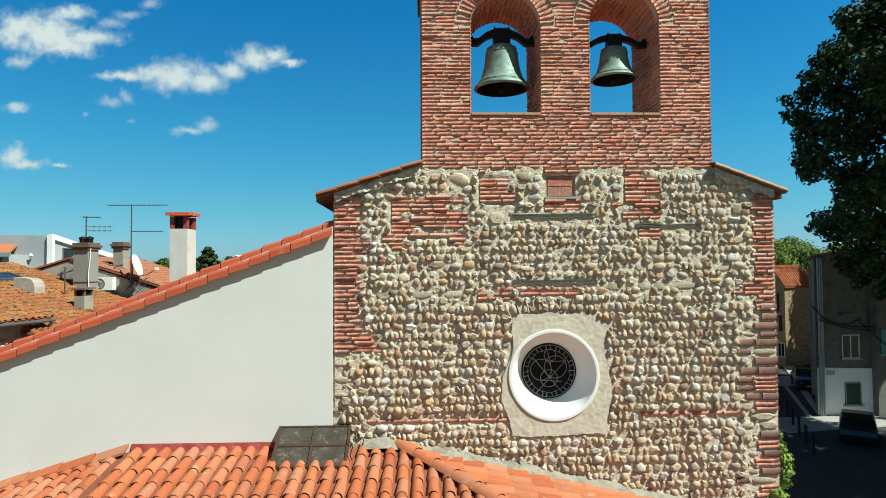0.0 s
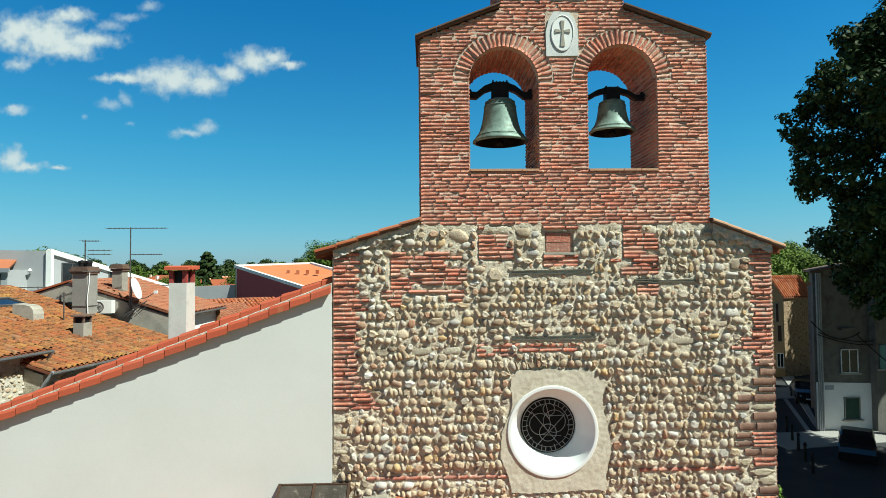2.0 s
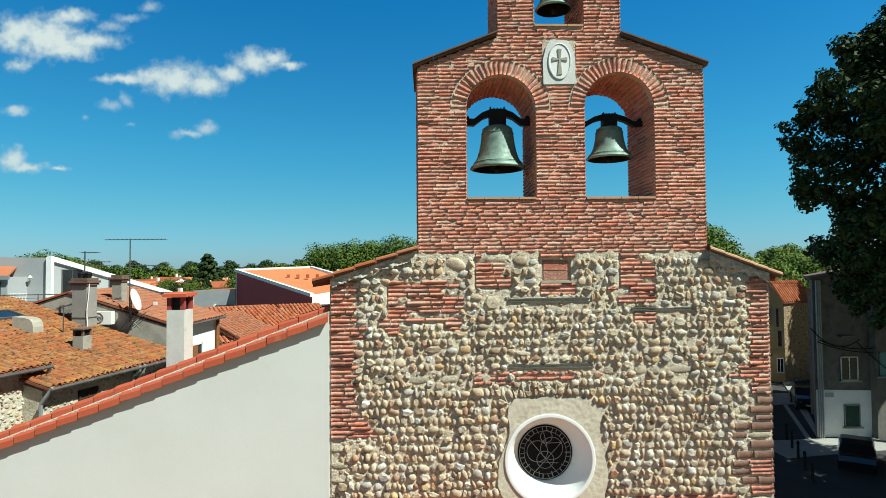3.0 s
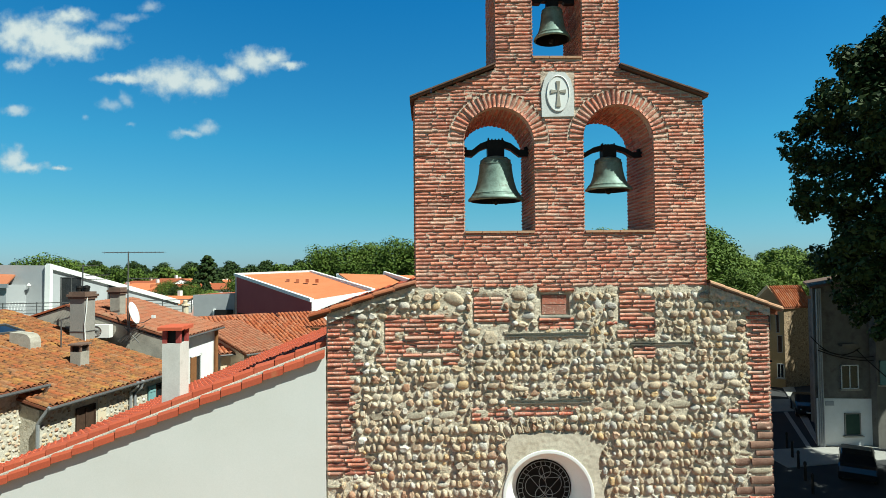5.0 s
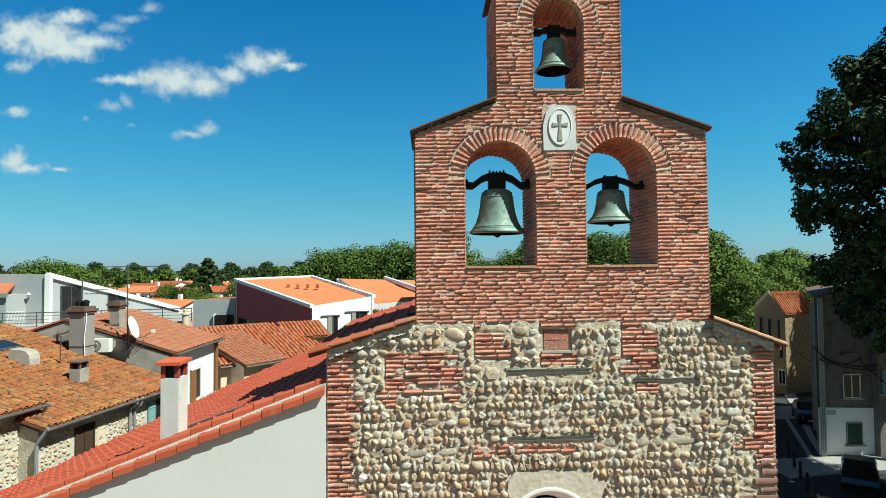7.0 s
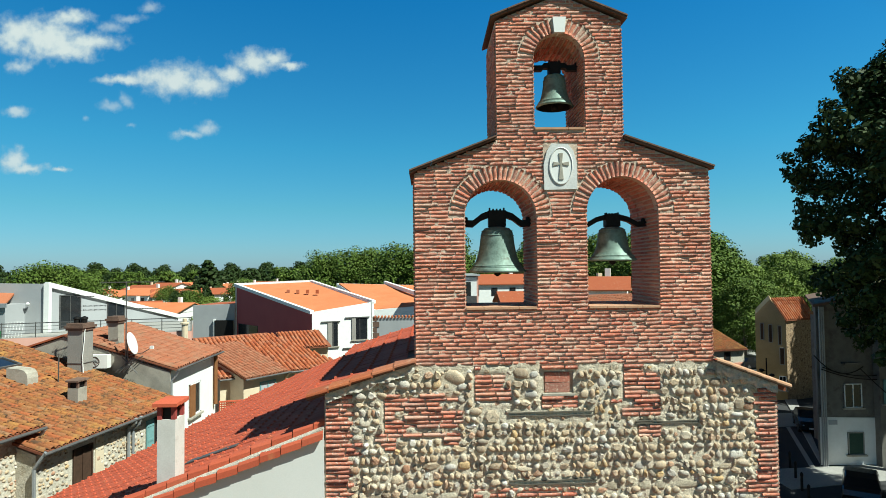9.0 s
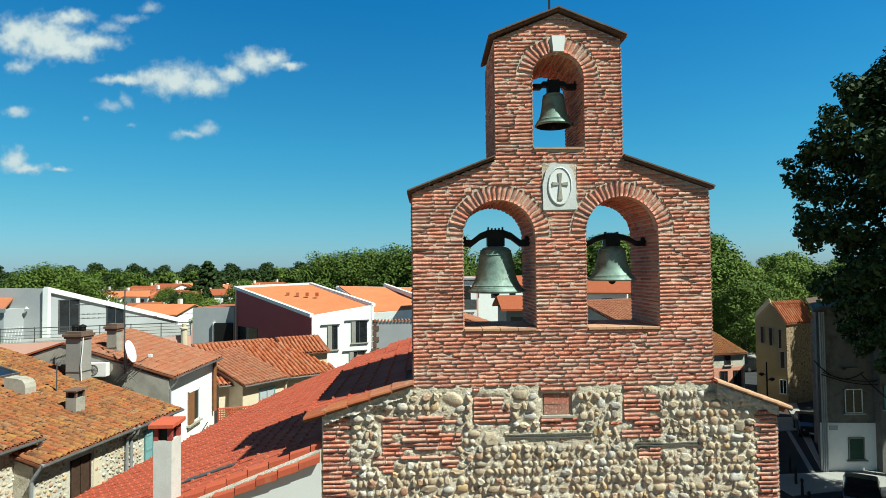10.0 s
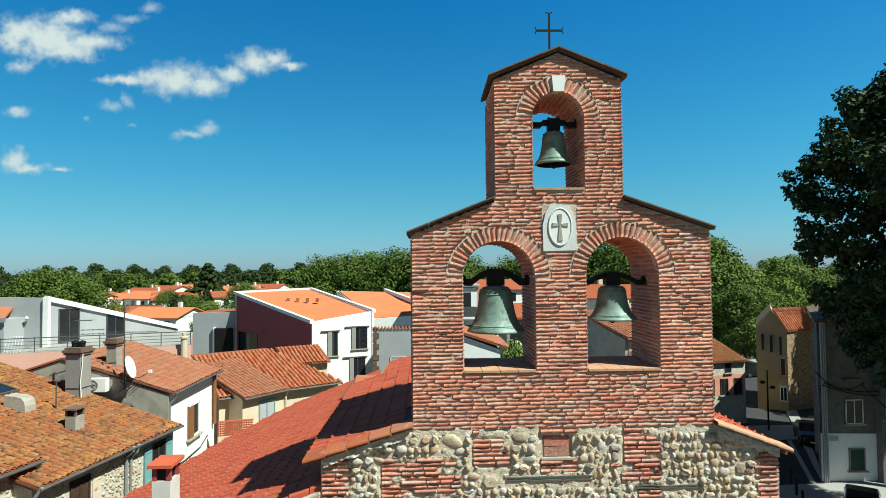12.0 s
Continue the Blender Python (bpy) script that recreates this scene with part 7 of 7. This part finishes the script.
def cedar(x, y, h, w, seed, label):
    """A conifer with flat tiers of foliage."""
    r = random.Random(seed)
    t = thing("cedar", label, "tree", (x, y, GZ))
    part("trunk", tube(BM(), [(0, 0, 0), (0, 0, h * 0.98)], [h * 0.02, 0.05], 8), M_BARK, t)
    cs, rs = [], []
    for k in range(60):
        f = (k + 1) / 61
        a = k * 2.4
        rr = w * (1 - f) ** 0.7 * r.uniform(0.3, 1.0)
        cs.append((rr * math.cos(a), rr * math.sin(a), h * (0.12 + 0.88 * f)))
        rs.append(w * (0.1 + 0.2 * (1 - f)))
    ob = new("crown", leaves("crown", cs, rs, 7000, 0.5, M_LEAFD, seed, 0.35))
    ob.parent = t


cedar(-57, 150, 14.6, 7.5, 61, "dark tiered cedar among the town roofs")
cedar(-47, 122, 8.5, 2.4, 62, "dark narrow conifer among roofs")

# ivy on the corner of the facade
iv = thing("ivy", "bright green ivy climbing the facade corner", "plant", (0, 0, 0))
me = leaves("leaves", [(6.58, 0.1, 8.15), (6.62, 0.1, 8.0), (6.68, 0.1, 7.82), (6.72, 0.15, 7.65), (6.66, 0.1, 7.5), (6.5, 0.0, 7.32), (6.6, 0.1, 7.2), (6.35, -0.02, 7.2)], [0.1, 0.12, 0.12, 0.14, 0.12, 0.12, 0.15, 0.1], 900, 0.032, M_IVY, 71, 1.0)
ob = new("leaves", me)
ob.parent = iv
part("stem", tube(BM(), [(6.6, 0.02, GZ), (6.58, 0.0, 7.0), (6.64, 0.06, 7.6), (6.58, 0.05, 8.2)], 0.012, 5), M_BARK, iv)


# ---- the town beyond ----
def far_house(x, y, w, d, h, rz, wall_m, roof_m, seed):
    """A small house with a gabled tile roof and windows."""
    r = random.Random(seed)
    b = thing("town_house", "small white town house with an orange tile roof", "house", (x, y, GZ), rz, group="houses of the town")
    part("wall_shell", box(BM(), -w / 2, w / 2, -d / 2, d / 2, 0, h), wall_m, b)
    bm = BM()
    rise = 0.17 * d
    slab(bm, [(-w / 2 - 0.4, -d / 2 - 0.4, h), (w / 2 + 0.4, -d / 2 - 0.4, h), (w / 2 + 0.4, 0, h + rise), (-w / 2 - 0.4, 0, h + rise)], (0, 0, -0.15))
    slab(bm, [(-w / 2 - 0.4, 0, h + rise), (w / 2 + 0.4, 0, h + rise), (w / 2 + 0.4, d / 2 + 0.4, h), (-w / 2 - 0.4, d / 2 + 0.4, h)], (0, 0, -0.15))
    part("roof", bm, roof_m, b)
    bm = BM()
    v = [bm.verts.new(p) for p in ((-w / 2, -d / 2, h - 0.16), (-w / 2, d / 2, h - 0.16), (-w / 2, 0, h + rise - 0.16))]
    bm.faces.new(v)
    v = [bm.verts.new(p) for p in ((w / 2, -d / 2, h - 0.16), (w / 2, d / 2, h - 0.16), (w / 2, 0, h + rise - 0.16))]
    bm.faces.new(v)
    part("gable", bm, wall_m, b)
    part("chimney", box(BM(), w * 0.2, w * 0.2 + 0.6, 0.2, 0.8, h, h + rise + 0.9), wall_m, b)
    n = max(2, int(w / 3))
    for k in range(n):
        part("window", box(BM(), -w / 2 + (k + 0.5) * w / n - 0.5, -w / 2 + (k + 0.5) * w / n + 0.5, -d / 2 - 0.04, -d / 2 + 0.1, h - 1.9, h - 0.6), M_GLASS, b)


r_ = random.Random(9)
for k in range(24):
    far_house(-92 + (k % 8) * 5.6 + r_.uniform(-2, 2), 150 + (k // 8) * 22 + r_.uniform(-6, 6), r_.uniform(8, 12), r_.uniform(8, 11), r_.uniform(5.2, 6.6), r_.uniform(-30, 30), M_WHITE if k % 3 else M_CREAM, M_TILEW if k % 2 else M_ORANGE, k)
far_house(-57, 105, 14, 10, 4.4, 20, M_WHITE, M_TILEW, 30)
far_house(-46, 100, 11, 9, 4.6, -15, M_WHITE, M_ORANGE, 31)
far_house(-140, 170, 14, 10, 6, 0, M_WHITE, M_TILEW, 32)
# seen through the openings
far_house(8.7, 36.0, 3.2, 5.0, 9.1, 0, M_GREYWALL, M_TILEW, 33)
far_house(13.0, 90.0, 12.0, 9.0, 9.2, 8, M_WHITE, M_TILEW, 34)
far_house(20.0, 58.0, 8.0, 8.0, 9.3, -20, M_WHITE, M_TILEW, 35)
far_house(24.0, 74.0, 9.0, 8.0, 8.6, 10, M_CREAM, M_FADEDW, 36)
shed = shed_house("white_lean_to", "white rendered lean-to with a tile edge behind the church", (4.75, 15.6), 0.0, 2.6, 3.0, 0.34, 11.22, M_WHITE, M_FADED, M_FADEDW, 51, 60, 0.21, 0.36)
gh = shed_house("grey_gabled_house", "grey rendered house with a faded barrel tile roof", (11.7, 21.6), -70.0, 4.6, 5.5, 0.25, 10.8, M_GREYWALL, M_FADED, M_FADEDW, 52, 120, 0.21, 0.36)
part("pink_front", box(BM(), -0.26, -0.24, 0.3, 5.2, 0, 10.55 - GZ), M_PINK, gh, "pale pink rendered front")
gutter(gh, (0.06, 0.0, 10.73 - GZ), (0.06, 5.5, 10.73 - GZ), 0)
villa = thing("white_villa", "white flat-roofed villa with balconies", "house", (0, 0, GZ))
part("wall_shell", box(BM(), 1.0, 5.7, 42.0, 50.0, 0, 12.8 - GZ), M_WHITE, villa)
part("side_wall", box(BM(), 5.7, 5.85, 42.0, 50.0, 0, 12.9 - GZ), M_PINK, villa, "pink side wall")
part("roof", box(BM(), 0.8, 6.0, 41.8, 50.2, 12.9 - GZ, 13.05 - GZ), M_PALEGREY, villa)
for z in (7.4, 10.2):
    part("balcony", box(BM(), 2.0, 5.6, 40.8, 42.0, z - GZ, z + 0.2 - GZ), M_WHITE, villa)
    part("railing", box(BM(), 2.0, 5.6, 40.8, 40.85, z + 0.2 - GZ, z + 1.05 - GZ), M_STEEL, villa, "dark balcony railing")
    part("window", box(BM(), 3.0, 5.2, 41.95, 42.1, z + 0.2 - GZ, z + 2.2 - GZ), M_GLASS, villa)
wd = thing("satellite_dish", "small white satellite dish on a house wall", "satellite dish", (7.85, 33.1, 9.0))
refl = part("reflector", lathe(BM(), [(0.01, 0.0), (0.13, 0.02), (0.25, 0.08), (0.26, 0.09), (0.13, 0.04), (0.01, 0.02)], seg=20), M_PLASTICW, wd, smooth=True)
refl.matrix_local = Vector((-0.25, -1.0, 0.3)).to_track_quat("Z", "Y").to_matrix().to_4x4()
part("bracket", tube(BM(), [(0.0, 0.02, -0.02), (0.0, 0.42, -0.1)], 0.02, 5), M_STEEL, wd)
bush = copy_thing(protos[2], pose(6.9, 29.0, GZ))
bush.scale = (0.22, 0.22, 0.44)


# ---- clouds: far flat backdrop ----
def cloud(label, seed, dens, puffs):
    """A cloud far off, from puffs (x, z, half width, half height) with ragged edges."""
    m = bpy.data.materials.new("cloud_vapour")
    m.use_nodes = True
    n, l = m.node_tree.nodes, m.node_tree.links
    n.remove(n["Principled BSDF"])

    def calc(op, a, b=None, c=None):
        q = n.new("ShaderNodeMath")
        q.operation = op
        for i, v in enumerate((a, b, c)):
            if isinstance(v, (int, float)):
                q.inputs[i].default_value = v
            elif v is not None:
                l.new(v, q.inputs[i])
        return q.outputs[0]

    def vec(op, a, b=None, c=None):
        q = n.new("ShaderNodeVectorMath")
        q.operation = op
        for i, v in enumerate((a, b, c)):
            if isinstance(v, tuple):
                q.inputs[i].default_value = v
            elif v is not None:
                l.new(v, q.inputs[i])
        return q.outputs["Value"] if op == "LENGTH" else q.outputs[0]

    def fbm(p, scale, detail, rough):
        t = n.new("ShaderNodeTexNoise")
        t.inputs["Scale"].default_value, t.inputs["Detail"].default_value, t.inputs["Roughness"].default_value = scale, detail, rough
        l.new(p, t.inputs["Vector"])
        return t

    x0, x1 = min(p[0] - 1.7 * p[2] for p in puffs), max(p[0] + 1.7 * p[2] for p in puffs)
    z0, z1 = min(p[1] - 1.9 * p[3] for p in puffs), max(p[1] + 1.9 * p[3] for p in puffs)
    cx, cz = (x0 + x1) / 2, (z0 + z1) / 2
    pos = vec("ADD", n.new("ShaderNodeTexCoord").outputs["Object"], (cx, seed * 400.0, cz))
    swirl = vec("SUBTRACT", fbm(pos, 0.018, 4, 0.6).outputs["Color"], (0.5, 0.5, 0.5))
    bent = vec("MULTIPLY_ADD", swirl, (44.0, 0.0, 40.0), pos)
    body = None
    for x, z, w, h in puffs:
        d = vec("LENGTH", vec("MULTIPLY", vec("SUBTRACT", bent, (x, 0.0, z)), (1 / w, 0.0, 1 / h)))
        e = calc("SUBTRACT", 1.0, d)
        body = e if body is None else calc("SMOOTH_MAX", body, e, 0.25)
    grain = calc("SUBTRACT", fbm(pos, 0.026, 6, 0.52).outputs["Fac"], 0.5)
    fill = calc("ADD", calc("MULTIPLY", body, 1.15), calc("MULTIPLY", grain, 1.6))
    veil = n.new("ShaderNodeMapRange")
    veil.interpolation_type = "SMOOTHSTEP"
    veil.inputs["From Min"].default_value, veil.inputs["From Max"].default_value = -0.28, 0.95
    veil.inputs["To Max"].default_value = dens
    l.new(fill, veil.inputs["Value"])
    tone = n.new("ShaderNodeValToRGB")
    tone.color_ramp.elements[0].position, tone.color_ramp.elements[1].position = 0.2, 1.0
    tone.color_ramp.elements[0].color, tone.color_ramp.elements[1].color = (0.62, 0.74, 0.84, 1), (0.92, 0.94, 0.95, 1)
    l.new(fill, tone.inputs[0])
    em = n.new("ShaderNodeEmission")
    em.inputs[1].default_value = 0.49
    l.new(tone.outputs[0], em.inputs[0])
    tr = n.new("ShaderNodeBsdfTransparent")
    mx = n.new("ShaderNodeMixShader")
    l.new(veil.outputs["Result"], mx.inputs[0])
    l.new(tr.outputs[0], mx.inputs[1])
    l.new(em.outputs[0], mx.inputs[2])
    l.new(mx.outputs[0], n["Material Output"].inputs[0])
    me = pydata("cloud", [(x0 - cx, 0, z0 - cz), (x1 - cx, 0, z0 - cz), (x1 - cx, 0, z1 - cz), (x0 - cx, 0, z1 - cz)], [(0, 1, 2, 3)])
    ob = new("backdrop_cloud", me)
    ob.matrix_world = pose(cx, 2000 + seed * 6, cz)
    me.materials.append(m)
    ob.visible_shadow = False
    tagged(ob, label, "cloud", kind="structure")


cloud("white cumulus cloud in a blue sky", 1, 1.0, [(-1293, 814, 149, 82), (-1389, 830, 92, 72), (-1140, 802, 108, 38), (-1201, 888, 70, 33), (-1216, 775, 124, 48)])
cloud("faint cloud wisps beside a cumulus", 2, 0.45, [(-1073, 857, 54, 22), (-1015, 884, 61, 17), (-939, 923, 41, 22)])
cloud("white flat cloud in a blue sky", 3, 0.95, [(-853, 676, 119, 66), (-939, 682, 83, 38), (-767, 656, 92, 48), (-1035, 674, 92, 20), (-671, 695, 61, 33), (-585, 738, 90, 46), (-527, 748, 61, 33), (-470, 721, 49, 20)])
cloud("faint cloud wisp", 4, 0.4, [(-1086, 586, 45, 22), (-1029, 602, 31, 28)])
cloud("thin white cloud wisp", 5, 0.6, [(-757, 506, 45, 28), (-818, 485, 65, 17)])
cloud("white cloud low in a blue sky", 6, 0.85, [(-1419, 405, 49, 46), (-1370, 372, 86, 20), (-1259, 366, 36, 10)])
cloud("thin white cloud wisp", 7, 0.7, [(-1412, 570, 49, 22), (-1408, 728, 49, 28)])
cloud("faint small cloud wisp", 8, 0.25, [(-1031, 522, 20, 10), (-1184, 549, 16, 10)])
